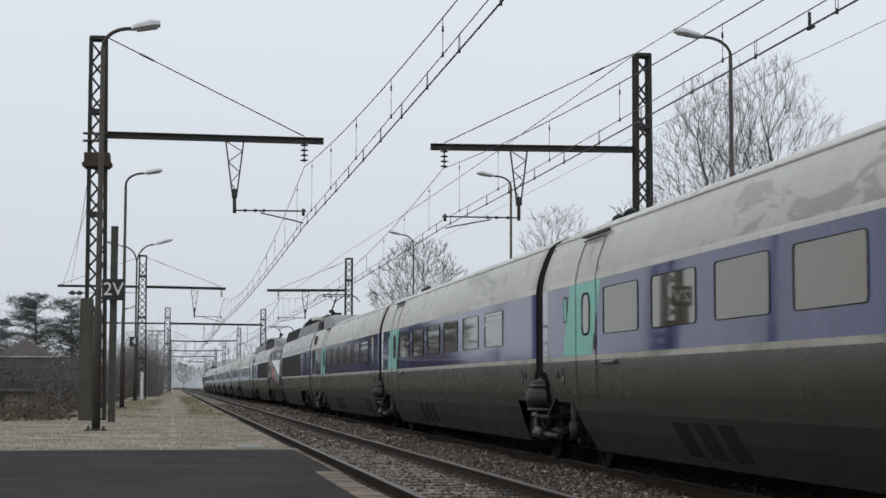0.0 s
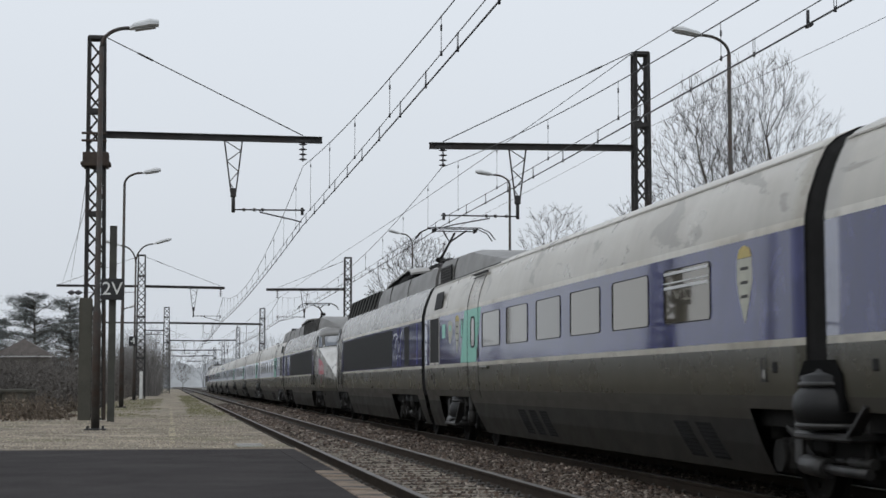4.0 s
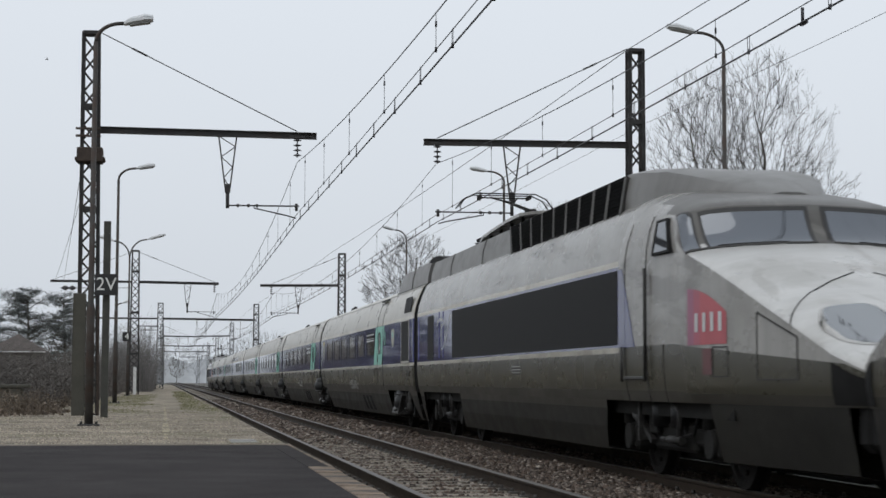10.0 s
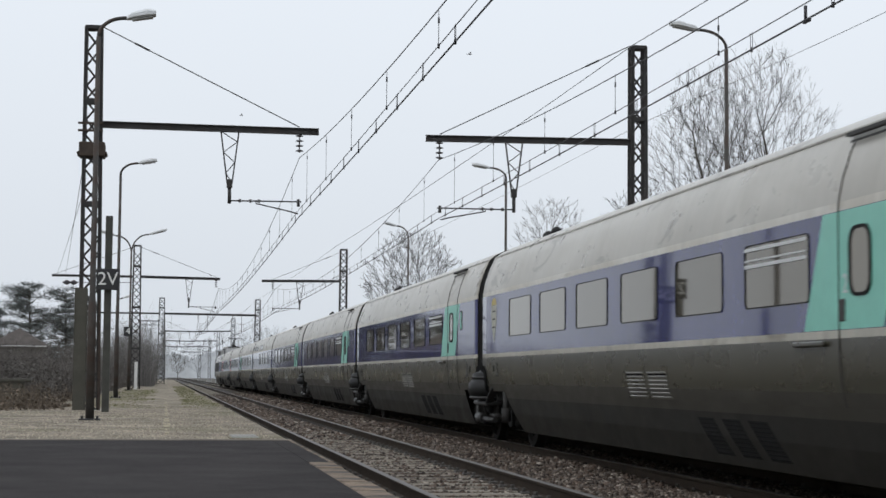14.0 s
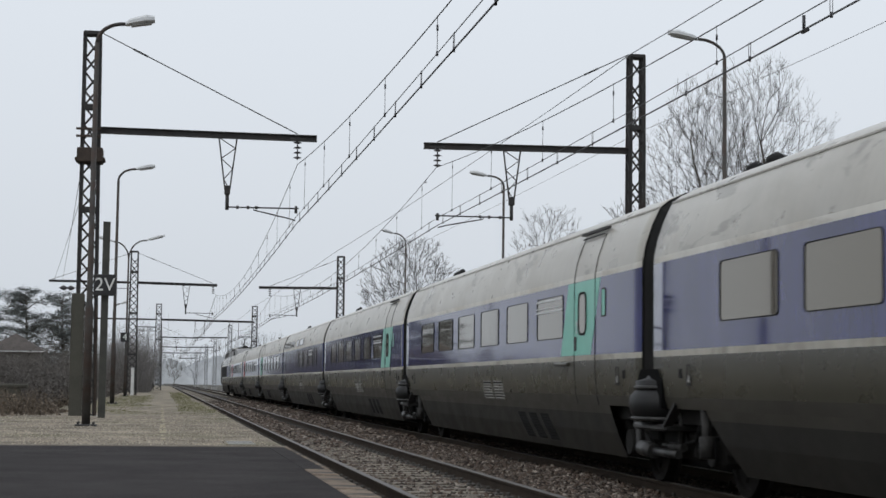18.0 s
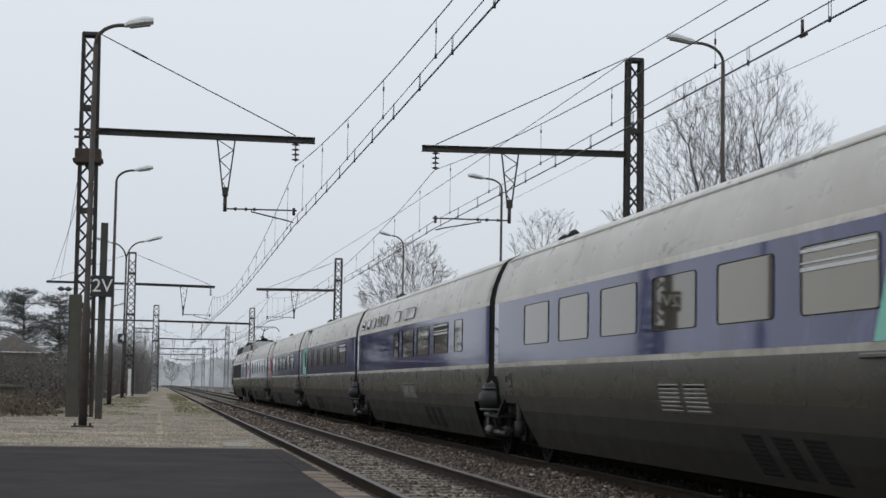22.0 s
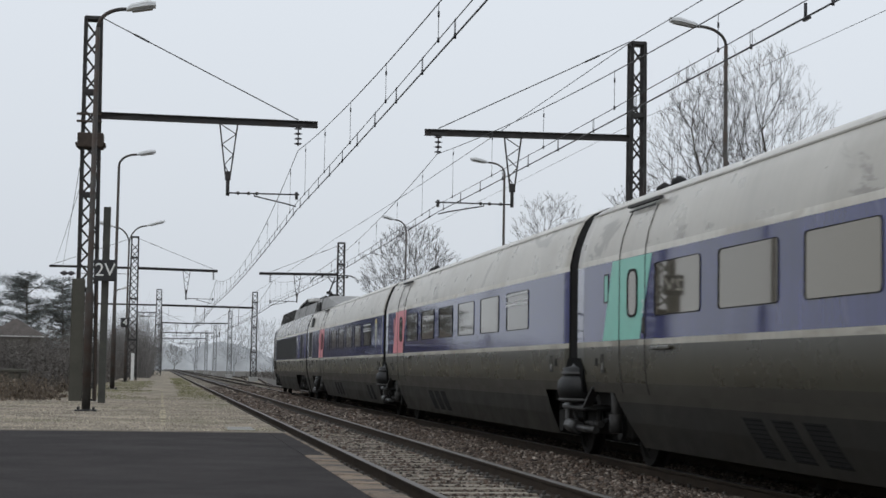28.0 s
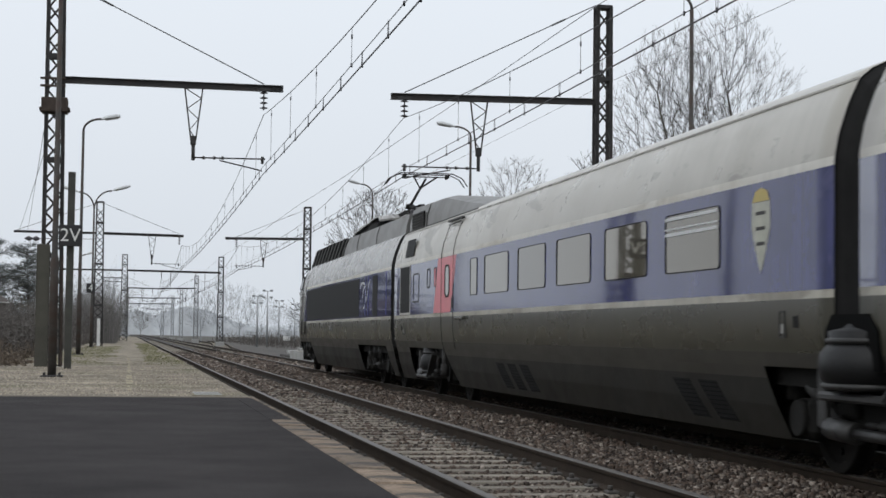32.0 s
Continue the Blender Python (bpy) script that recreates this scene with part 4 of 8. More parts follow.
def black_panels(c, a, b, ua, ub):
    for s in (-1, 1):
        bm = bmesh.new()
        side_plate(bm, [(a, 1.54), (b, 1.54), (b, 2.42), (a, 2.42)], s, 1.395, 1.409)
        g = part("service_door", bm, M_GRILLE, c, "black louvred service door")
        bm = bmesh.new()
        ring_plate(bm, [(a - 0.05, 1.5), (b + 0.05, 1.5), (b + 0.05, 2.45), (a - 0.05, 2.45)], [(a, 1.54), (b, 1.54), (b, 2.42), (a, 2.42)], s, 1.395, 1.413)
        part("door_surround", bm, M_GREY, g)
        bm = bmesh.new()
        vs = [(s * 1.392, ua, 2.6), (s * 1.392, ub, 2.6), (s * 1.338, ub - 0.05, 2.93), (s * 1.338, ua + 0.05, 2.93)]
        loft(bm, [vs, [(x + s * 0.012, y, z + 0.004) for x, y, z in vs]], closed=True)
        bmesh.ops.recalc_face_normals(bm, faces=bm.faces[:])
        part("upper_louvre", bm, M_GRILLE, c, "black upper louvre")


# power car: v runs from the joint to the tip of the nose
NOSE = [(0.0, 0.84, 1.18), (0.12, 0.93, 1.24), (0.4, 1.0, 1.33), (1.3, 1.12, 1.68), (2.2, 1.25, 2.03), (3.3, 1.36, 2.41), (4.4, 1.39, 2.44), (5.6, 1.405, 2.44)]


def nose_at(d):
    for (d0, w0, t0), (d1, w1, t1) in zip(NOSE, NOSE[1:]):
        if d <= d1:
            u = (d - d0) / (d1 - d0)
            return w0 + (w1 - w0) * u, t0 + (t1 - t0) * u
    return NOSE[-1][1:]


FAN = (0.985, 0.96, 0.93, 0.87, 0.76, 0.6, 0.33, 0.08)
DOME = ((0.985, 0.28), (0.962, 0.55), (0.932, 0.75), (0.875, 0.87), (0.765, 0.94), (0.6, 0.975), (0.33, 0.99), (0.08, 1.0))
CROWN = [(3.35, 2.53), (3.72, 2.95), (3.8, 3.0), (4.3, 3.15), (4.8, 3.27), (5.5, 3.4), (9.0, 3.4)]


def bonnet_profile(d):
    """Flank, crease and low bonnet ahead of the windscreen."""
    w, zc = nose_at(d)
    zb = min(1.24 + 0.22 * d / 3.3, zc - 0.02)
    zt = zc + 0.1 + 0.08 * max(0, 1 - abs(d - 1.0) / 2.0)
    low = [(0.957 * w, FLOOR), (0.985 * w, 0.98), (0.997 * w, 1.08), (w, zb - 0.02), (w, zb), (w, zc)]
    return low + [(x * w, zc + (zt - zc) * (1 - x * x) ** 0.6) for x in FAN]


def nose_profile(d):
    """Cross-section d metres behind the tip, measured along the flank."""
    if d <= 3.35:
        return bonnet_profile(d)
    w = nose_at(d)[0]
    for (d0, t0), (d1, t1) in zip(CROWN, CROWN[1:]):
        if d <= d1:
            top = t0 + (t1 - t0) * (d - d0) / (d1 - d0)
            break
    low = [(x * w / 1.405, z) for x, z in SIDE[:6]]
    u = min(1.0, max(0.0, (d - 3.72) / 1.8))
    hood = []
    for (fx, fz), (sx, sz) in zip(DOME, SIDE[6:]):
        x, z = fx + (sx / 1.405 - fx) * u, fz + ((sz - 2.44) / 0.96 - fz) * u
        hood.append((x * w, 2.44 + (top - 2.44) * z))
    full = low + hood
    v = min(1.0, (d - 3.35) / 0.37)
    return [(xa + (xb - xa) * v, za + (zb - za) * v) for (xa, za), (xb, zb) in zip(bonnet_profile(3.35), full)]


def bow(d, x):
    """How far the sill and brow of the windscreen swing forward at mid-car."""
    g = max(0.0, min(1.0, (d - 1.6) / 1.6, (5.6 - d) / 1.8))
    return 0.42 * g * (1 - min(1.0, (x / 1.37) ** 2))


def nose_skin(d, k):
    """A point (x, d, z) of the cab skin; k runs from crease (5) to ridge (13), past 13 across it."""
    pr = nose_profile(d)
    i = min(int(k), 12)
    u = k - i
    x, z = pr[i][0] + (pr[i + 1][0] - pr[i][0]) * u, pr[i][1] + (pr[i + 1][1] - pr[i][1]) * min(u, 1.0)
    return x, d - bow(d, x), z


def nose_height(d, x):
    pr = nose_profile(d)
    for (xa, za), (xb, zb) in zip(pr[4:], pr[5:]):
        if xb <= abs(x) <= xa:
            return zb + (za - zb) * (abs(x) - xb) / max(xa - xb, 1e-6)
    return pr[-1][1]


def power_car(base, nose_far, louvre_span, label):
    L = 22.15
    c = thing("power_car", pose(X2, base, 0), label, "locomotive", "power cars of the train")
    inner = 0.0 if nose_far else GAP
    Y = (lambda v: v) if nose_far else (lambda v: L - v)
    pts, mats = hull(SIDE, BAND)
    plain = hull(SIDE, [5, 1, 1, 1, 0, 0] + [0] * 7)[1]
    bm = bmesh.new()
    loft(bm, [[(x, Y(v), z) for x, z in pts] for v in (inner, 5.0, 11.0, 16.35)], mats=mats)
    bmesh.ops.recalc_face_normals(bm, faces=bm.faces[:])
    crisp(bm, 0.36)
    dark_ends(bm)
    part("body", bm, [M_CAB] + SHELL[1:], c)
    bm = bmesh.new()
    ds = [5.8, 5.5, 5.2, 4.8, 4.3, 4.0, 3.8, 3.75, 3.72, 3.6, 3.48, 3.37, 3.35, 3.33, 3.0, 2.7, 2.2, 1.7, 1.3, 0.9, 0.6, 0.4, 0.25, 0.12, 0.05, 0.0]
    rings = []
    for d in ds:
        pr = nose_profile(d)
        rings.append([(-x, Y(L - d + bow(d, x)), z) for x, z in pr] + [(x, Y(L - d + bow(d, x)), z) for x, z in pr[::-1]])
    loft(bm, rings, mats=plain, smooth=True)
    bmesh.ops.recalc_face_normals(bm, faces=bm.faces[:])
    for f in bm.faces:
        m = f.calc_center_median()
        d = L - m.y if nose_far else m.y
        if f.material_index == 0 and ((m.z > 2.5 and 3.0 < d < 3.75) or (m.z > 2.9 and 3.0 < d < 4.5)):
            f.material_index = 4
        # upward-facing bonnet faces take the paler nose colour
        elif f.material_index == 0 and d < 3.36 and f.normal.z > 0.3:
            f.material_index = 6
    crisp(bm, 0.5)
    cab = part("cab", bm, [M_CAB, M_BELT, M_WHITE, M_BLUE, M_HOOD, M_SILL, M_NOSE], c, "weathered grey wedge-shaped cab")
    # panels on both flanks
    for s in (-1, 1):
        def plate(name, a, b, z0, z1, mat, x=1.409, parent=c, lab="", sk=0.0):
            bm = bmesh.new()
            side_plate(bm, [(Y(a) + sk, z0), (Y(b) + sk, z0), (Y(b), z1), (Y(a), z1)], s, 1.39, x)
            return part(name, bm, mat, parent, lab)
        g = plate("side_grille", 4.78, 16.3, 1.525, 2.4, M_GRILLE, lab="long black side grille")
        bm = bmesh.new()
        for k in range(30):
            z = 1.535 + k * 0.0285
            box(bm, s * 1.408, s * 1.4105, min(Y(4.82), Y(16.26)), max(Y(4.82), Y(16.26)), z, z + 0.012)
        part("grille_slats", bm, M_GRILLE, g)
        plate("narrow_door", 1.87, 2.62, 1.52, 2.4, M_GRILLE, lab="black narrow service door")
        for a in (0.65, 3.3, 3.75):
            plate("panel_rib", a, a + 0.03, 1.54, 2.43, M_BLUEDARK, 1.413)
        # plain swoosh mark on the blue field
        sw = [(4.62, 2.16), (4.5, 2.25), (4.25, 2.29), (3.95, 2.27), (3.72, 2.2)]
        ring = [(3.95 + 0.26 * math.cos(k * math.tau / 14) - 0.06 * math.sin(k * math.tau / 14), 1.95 + 0.24 * math.sin(k * math.tau / 14)) for k in range(12)]
        sl = [(3.76, 2.14), (3.6, 1.86), (3.42, 2.02), (3.24, 2.22), (3.02, 2.34)]
        for path, t in ((sw, 0.05), (ring, 0.04), (sl, 0.05)):
            bm = bmesh.new()
            ribbon(bm, [(Y(v if nose_far == (s < 0) else 7.66 - v), z) for v, z in path], t, s * 1.4085)
            part("swoosh_stroke", bm, M_LAMP, c, "white swoosh stroke")
        # blue sliver, cab door, rails
        bm = bmesh.new()
        side_plate(bm, [(Y(16.35), 1.49), (Y(17.0), 1.49), (Y(16.5), 2.41), (Y(16.35), 2.41)], s, 1.385, 1.41)
        part("blue_sliver", bm, M_BLUE, cab)
        for a, zt in ((16.62, 2.98), (17.45, 2.98), (18.05, 2.4)):
            bm = bmesh.new()
            prr = [p for p in nose_profile(L - a) if p[1] < zt]
            for (wa, za), (wb, zb) in zip(prr, prr[1:]):
                bar(bm, (s * (wa + 0.003), Y(a), za), (s * (wb + 0.002), Y(a), zb), 0.01, 0.008, up=(0, 1, 0))
            part("door_seam", bm, M_SEAM, cab)
        for a in (16.55, 17.5):
            bm = bmesh.new()
            tube(bm, [(s * 1.43, Y(a), 1.1), (s * 1.43, Y(a), 2.35 if a > 17 else 1.5)], 0.018, 6)
            part("hand_rail", bm, M_SEAM, cab)
        bm = bmesh.new()
        bevel_box(bm, min(s * 1.38, s * 1.425), max(s * 1.38, s * 1.425), min(Y(16.6), Y(17.45)), max(Y(16.6), Y(17.45)), 1.12, 1.16, 0.01)
        part("cab_step", bm, M_SEAM, cab)
        # cab side window and quarter light
        for a, b, z0, z1, sk, m in ((17.73, 18.38, 2.47, 2.86, 0.3, M_CABGLASS),):
            e = 1 if nose_far else -1
            w = nose_at(L - a)[0]
            o = [(Y(a), z0), (Y(b), z0), (Y(b) - e * sk, z1), (Y(a) - e * 0.02, z1)]
            cy, cz = sum(p[0] for p in o) / 4, sum(p[1] for p in o) / 4
            i = [(cy + (y - cy) * 0.82, cz + (z - cz) * 0.86) for y, z in o]
            bm = bmesh.new()
            ring_plate(bm, o, i, s, 1.33, 1.404)
            for v in bm.verts:
                v.co.x -= s * ((v.co.z - 2.47) * 0.19 - 0.016)
            f = part("cab_window_frame", bm, M_BLACK, cab)
            bm = bmesh.new()
            side_plate(bm, i, s, 1.33, 1.398)
            for v in bm.verts:
                v.co.x -= s * ((v.co.z - 2.47) * 0.19 - 0.016)
            part("cab_pane", bm, m, f)
        # red and purple emblem: plain shapes
        def flank(d, z, out):
            pr = nose_profile(d)
            for (xa, za), (xb, zb) in zip(pr, pr[1:]):
                if za <= z <= zb:
                    return (s * (xa + (xb - xa) * (z - za) / (zb - za) + out), Y(L - d), z)
            return (s * (pr[0][0] + out), Y(L - d), z)
        def patch(name, d0, d1, z0, z1, mat, out, parent, n=5, top=None):
            bm = bmesh.new()
            gv = [[bm.verts.new(flank(d0 + (d1 - d0) * i / n, z0 + ((top(i / n) if top else z1) - z0) * j / n, out)) for j in range(n + 1)] for i in range(n + 1)]
            for i in range(n):
                for j in range(n):
                    bm.faces.new((gv[i][j], gv[i + 1][j], gv[i + 1][j + 1], gv[i][j + 1])).smooth = True
            bmesh.ops.recalc_face_normals(bm, faces=bm.faces[:])
            if bm.faces[0].normal.x * s < 0:
                bmesh.ops.reverse_faces(bm, faces=bm.faces[:])
            return part(name, bm, mat, parent)
        em = patch("emblem", 2.36, 3.3, 1.47, 2.02, [M_EMBLEM, M_MAGENTA, M_PURPLE], 0.008, cab, 6, lambda u: 2.05 - 0.27 * (1 - u) ** 1.8)
        for f in em.data.polygons:
            v = (L - f.center.y if nose_far else f.center.y)
            f.material_index = 0 if v < 2.95 else (1 if v < 3.12 else 2)
        for k in range(4):
            d0 = 2.46 + k * 0.19
            patch("emblem_bar", d0, d0 + 0.075, 1.6, 1.79, M_LAMP, 0.014, em, 2)
        # black patch on the skin paints the dark of the open coupler cavity
        patch("coupler_bay", 0.01, 0.42, 0.9, 1.2, M_BLACK, 0.007, cab, 4, lambda u: 1.12 + 0.15 * u)
        patch("red_tab", 2.72, 2.93, 1.17, 1.43, M_TAB, 0.008, cab, 2)
        for d0, d1, z0, z1 in ((2.35, 2.7, 1.15, 1.44), (1.0, 1.75, 1.12, 1.75)):
            bm = bmesh.new()
            q = [flank(d0, z0, 0.004), flank(d1, z0, 0.004), flank(d1, z1, 0.004), flank(d0, z1 if d0 > 2 else z1 - 0.25, 0.004)]
            for a, b in zip(q, q[1:] + q[:1]):
                bar(bm, a, b, 0.014, 0.01, up=(1, 0, 0))
            part("hatch_seam", bm, M_SEAM, cab)
        # headlamp cluster: rounded dark glass in a pale bezel
        def lamp_patch(grow, out):
            bm = bmesh.new()
            n, gv = 14, []
            for i in range(n + 1):
                u = i / n
                x = 0.34 - grow + (0.55 + 2 * grow) * u
                da, db = 0.27 + 0.3 * u ** 2 - grow, 0.98 + 0.05 * u + grow
                half = (db - da) / 2 * max(0.05, 1 - abs(2 * u - 1) ** 6) ** 0.5
                row = []
                for j in range(6):
                    d = (da + db) / 2 + half * (j / 2.5 - 1)
                    row.append(bm.verts.new((s * x, Y(L - d), nose_height(d, x) + out + 0.016 * j)))
                row.append(bm.verts.new((s * x, Y(L - d - 0.02), nose_height(d, x) - 0.01)))
                gv.append(row)
            for i in range(n):
                for j in range(6):
                    bm.faces.new((gv[i][j], gv[i + 1][j], gv[i + 1][j + 1], gv[i][j + 1]))
            bmesh.ops.recalc_face_normals(bm, faces=bm.faces[:])
            if sum(f.normal.z for f in bm.faces) < 0:
                bmesh.ops.reverse_faces(bm, faces=bm.faces[:])
            return bm
        bez = part("headlight_bezel", lamp_patch(0.028, 0.006), M_NOSE, cab, "pale headlight bezel")
        part("headlight", lamp_patch(0.0, 0.014), M_LENS, bez, "dark glazed headlight")
        # front skirt
        bm = bmesh.new()
        rr = []
        for d in (2.9, 2.0, 1.2, 0.6, 0.25):
            w = nose_at(d)[0] / 1.405
            rr.append([(s * 1.345 * w, Y(L - d), FLOOR), (s * 1.31 * w, Y(L - d), 0.72), (s * 1.2 * w, Y(L - d), 0.3), (s * 0.9 * w, Y(L - d), 0.26)])
        loft(bm, rr, caps=False)
        part("front_skirt", bm, M_SKIRT, cab)
        for a, b in ((inner + 0.02, 0.98), (5.3, 15.55)):
            bm = bmesh.new()
            prof = [(1.345, FLOOR), (1.32, 0.78), (1.27, 0.55), (1.18, 0.27), (1.15, 0.27)]
            lean = [0, 0.05, 0.25, 0.5, 0.5]
            la, lb = (1 if a > 3 else 0), (1 if b > 3 else 0)
            loft(bm, [[(s * w, Y(a - q * 0.5 * la), z) for (w, z), q in zip(prof, lean)], [(s * w, Y(b - q * (1.0 if lb else 0.7)), z) for (w, z), q in zip(prof, lean)]], mats=[0, 1, 1, 1], caps=False)
            part("skirt", bm, [M_SILL, M_SKIRT], c)
    # two windscreens, quarter lights, sill and wipers on the hood
    def skin(d, k, s, out):
        x, dd, z = nose_skin(d, k)
        return (s * (x + out * (1.2 if k < 8.5 else 0.1)), Y(L - dd + out), z + out * 0.6)
    def glazed(name, ra, rb, rc, rd, s, mat, out, parent):
        bm = bmesh.new()
        n = 7
        gv = []
        for i in range(n + 1):
            u = i / n
            lo = [p + (q - p) * u for p, q in zip(ra, rb)]
            hi = [p + (q - p) * u for p, q in zip(rc, rd)]
            gv.append([bm.verts.new(skin(lo[1] + (hi[1] - lo[1]) * j / n, lo[0] + (hi[0] - lo[0]) * j / n, s, out)) for j in range(n + 1)])
        for i in range(n):
            for j in range(n):
                bm.faces.new((gv[i][j], gv[i + 1][j], gv[i + 1][j + 1], gv[i][j + 1])).smooth = True
        bmesh.ops.recalc_face_normals(bm, faces=bm.faces[:])
        if sum(f.normal.z for f in bm.faces) < 0:
            bmesh.ops.reverse_faces(bm, faces=bm.faces[:])
        return part(name, bm, mat, parent)
    for s in (-1, 1):
        w = glazed("windscreen_seal", (9.25, 3.375), (13.12, 3.375), (9.25, 3.71), (13.12, 3.71), s, M_SEAL, 0.008, cab)
        glazed("windscreen", (9.4, 3.4), (12.98, 3.4), (9.4, 3.685), (12.98, 3.685), s, M_CABGLASS, 0.015, w)
        w = glazed("quarter_light_seal", (5.4, 3.37), (8.75, 3.37), (7.9, 3.95), (8.85, 3.71), s, M_SEAL, 0.008, cab)
        glazed("quarter_light", (5.8, 3.41), (8.5, 3.4), (7.7, 3.87), (8.6, 3.69), s, M_CABGLASS, 0.016, w)
        bm = bmesh.new()
        tube(bm, [skin(3.35, 5.2 + 0.28 * k, s, 0.004) for k in range(29)], 0.022, 5)
        part("sill_seam", bm, M_SEAM, cab)
        bm = bmesh.new()
        tube(bm, [skin(3.385, 9.8 + 0.3 * k, s, 0.03) for k in range(9)], 0.009, 6)
        bar(bm, skin(3.37, 11.6, s, 0.012), skin(3.385, 11.0, s, 0.035), 0.012)
        part("wiper", bm, M_BLACK, cab, "black wiper parked along the sill")
        # seam of the front hood over the lamps
        bm = bmesh.new()
        tube(bm, [skin(1.12 + 1.15 * (1 - u) ** 0.85, k, s, 0.0) for k, u in zip(range(5, 14), (1.0,) + FAN)], 0.009, 5)
        part("hood_seam", bm, M_SEAM, cab)
    # coupler hatch
    bm = bmesh.new()
    bevel_box(bm, -0.84, 0.84, min(Y(L + 0.01), Y(L - 0.3)), max(Y(L + 0.01), Y(L - 0.3)), 0.5, 1.15, 0.08)
    cp = part("coupler_hatch", bm, M_BLACK, cab)
    bm = bmesh.new()
    tube(bm, [(0, Y(L - 0.4), 1.0), (0, Y(L + 0.0), 1.0)], 0.14, 10)
    bevel_box(bm, -0.25, 0.25, min(Y(L - 0.02), Y(L + 0.0)) - 0.06, max(Y(L - 0.02), Y(L + 0.0)) + 0.0, 0.8, 1.2, 0.04)
    part("coupler", bm, M_RUN, cp)
    bm = bmesh.new()
    box(bm, -1.2, 1.2, min(Y(inner + 0.05), Y(19.8)), max(Y(inner + 0.05), Y(19.8)), 0.72, FLOOR + 0.03)
    part("underframe", bm, M_RUN, c)
    # added full-length box that keeps daylight out below, in place of modelled gear
    bm = bmesh.new()
    bevel_box(bm, -0.6, 0.6, min(Y(inner + 0.05), Y(21.4)), max(Y(inner + 0.05), Y(21.4)), 0.2, 0.76, 0.03)
    part("underfloor_gear", bm, M_RUN, c)
    va, vb = (9.85, 10.5) if nose_far else (L - 10.85, L - 10.2)
    louvre(c, "belt_vent", va, vb, 1.2, 1.34, 3, 0.0, 1.4, (M_SEAM, M_VENT), "small vent with pale slats")
    # roof fairing
    la, lb = louvre_span
    lt = lb - 0.15 if nose_far else lb + 0.4
    bm = bmesh.new()
    loft(bm, [fairing_ring(Y(v), t, w) for v, t, w in ((inner, 3.64, 1.13), (la, 3.66, 1.13), (lb, 3.7, 1.13), (lb + 0.4, 3.7, 1.12)) + (((17.6, 3.52, 1.0), (18.0, 3.36, 0.8), (18.3, 3.2, 0.5)) if lb > 16 else ((16.0, 3.66, 1.07), (16.6, 3.6, 0.98), (17.2, 3.48, 0.84), (17.8, 3.33, 0.62), (18.25, 3.15, 0.4)))])
    bmesh.ops.recalc_face_normals(bm, faces=bm.faces[:])
    crisp(bm, 0.5)
    rf = part("roof_fairing", bm, M_FAIR, c, "plain grey roof fairing")
    for s in (-1, 1):
        bm = bmesh.new()
        quad = [(s * 1.135, Y(la + 0.55), 3.13), (s * 1.135, Y(lb + 0.45), 3.13), (s * 1.045, Y(lt), 3.63), (s * 1.045, Y(la), 3.63)]
        loft(bm, [quad, [(x + s * 0.012, y, z + 0.006) for x, y, z in quad]], closed=True)
        bmesh.ops.recalc_face_normals(bm, faces=bm.faces[:])
        lv = part("roof_louvre", bm, M_VOID, rf, "black roof louvre bank")
        for k in range(10):
            u = k / 9
            bm = bmesh.new()
            a0, a1 = Y(la + 0.55 + (lb - la - 0.1) * u), Y(la + (lt - la) * u)
            bar(bm, (s * 1.152, a0, 3.13), (s * 1.058, a1, 3.61), 0.035, 0.06)
            part("louvre_post", bm, M_POSTS, lv)
        bm = bmesh.new()
        for k in range(9):
            z, x = 3.17 + 0.052 * k, 1.145 - 0.0094 * k
            bar(bm, (s * x, Y(la + 0.5 - 0.05 * k), z), (s * x, Y(lb + 0.4 - (0.06 * k if nose_far else 0)), z), 0.012, 0.008)
        part("louvre_slats", bm, M_VOID, lv)
        for v in (la - 2.2, la - 5.5):
            bm = bmesh.new()
            bar(bm, (s * 1.135, Y(max(v, 0.9)), 3.03), (s * 1.112, Y(max(v, 0.9)), 3.36), 0.018, 0.012)
            bar(bm, (s * 1.112, Y(max(v, 0.9)), 3.36), (s * 1.04, Y(max(v, 0.9)), 3.6), 0.018, 0.012)
            part("panel_seam", bm, M_SEAM, rf)
        bm = bmesh.new()
        bar(bm, (s * 1.15, Y(inner), 3.1), (s * 1.15, Y(lb + 0.6), 3.1), 0.03, 0.02)
        part("roof_gutter", bm, M_SEAM, c)
    bm = bmesh.new()
    cv = 5.6
    prof = [(-1.2, 3.58), (-1.0, 3.67), (-0.5, 3.73), (0.0, 3.75), (0.45, 3.74), (0.7, 3.71), (0.78, 3.66)]
    if nose_far:
        loft(bm, [[(x, Y(cv - q), z) for q, z in prof] for x in (-0.98, -0.9, 0.9, 0.98)])
    else:
        loft(bm, [[(x, Y(v), z) for v, z in ((-0.85, 3.62), (-0.45, 3.7), (-0.1, 3.745), (0.5, 3.735), (1.0, 3.7), (1.6, 3.61))] for x in (-0.99, -0.92, 0.92, 0.99)])
    bmesh.ops.recalc_face_normals(bm, faces=bm.faces[:])
    part("roof_cowl", bm, M_BLACK, rf, "black arched roof cowl")
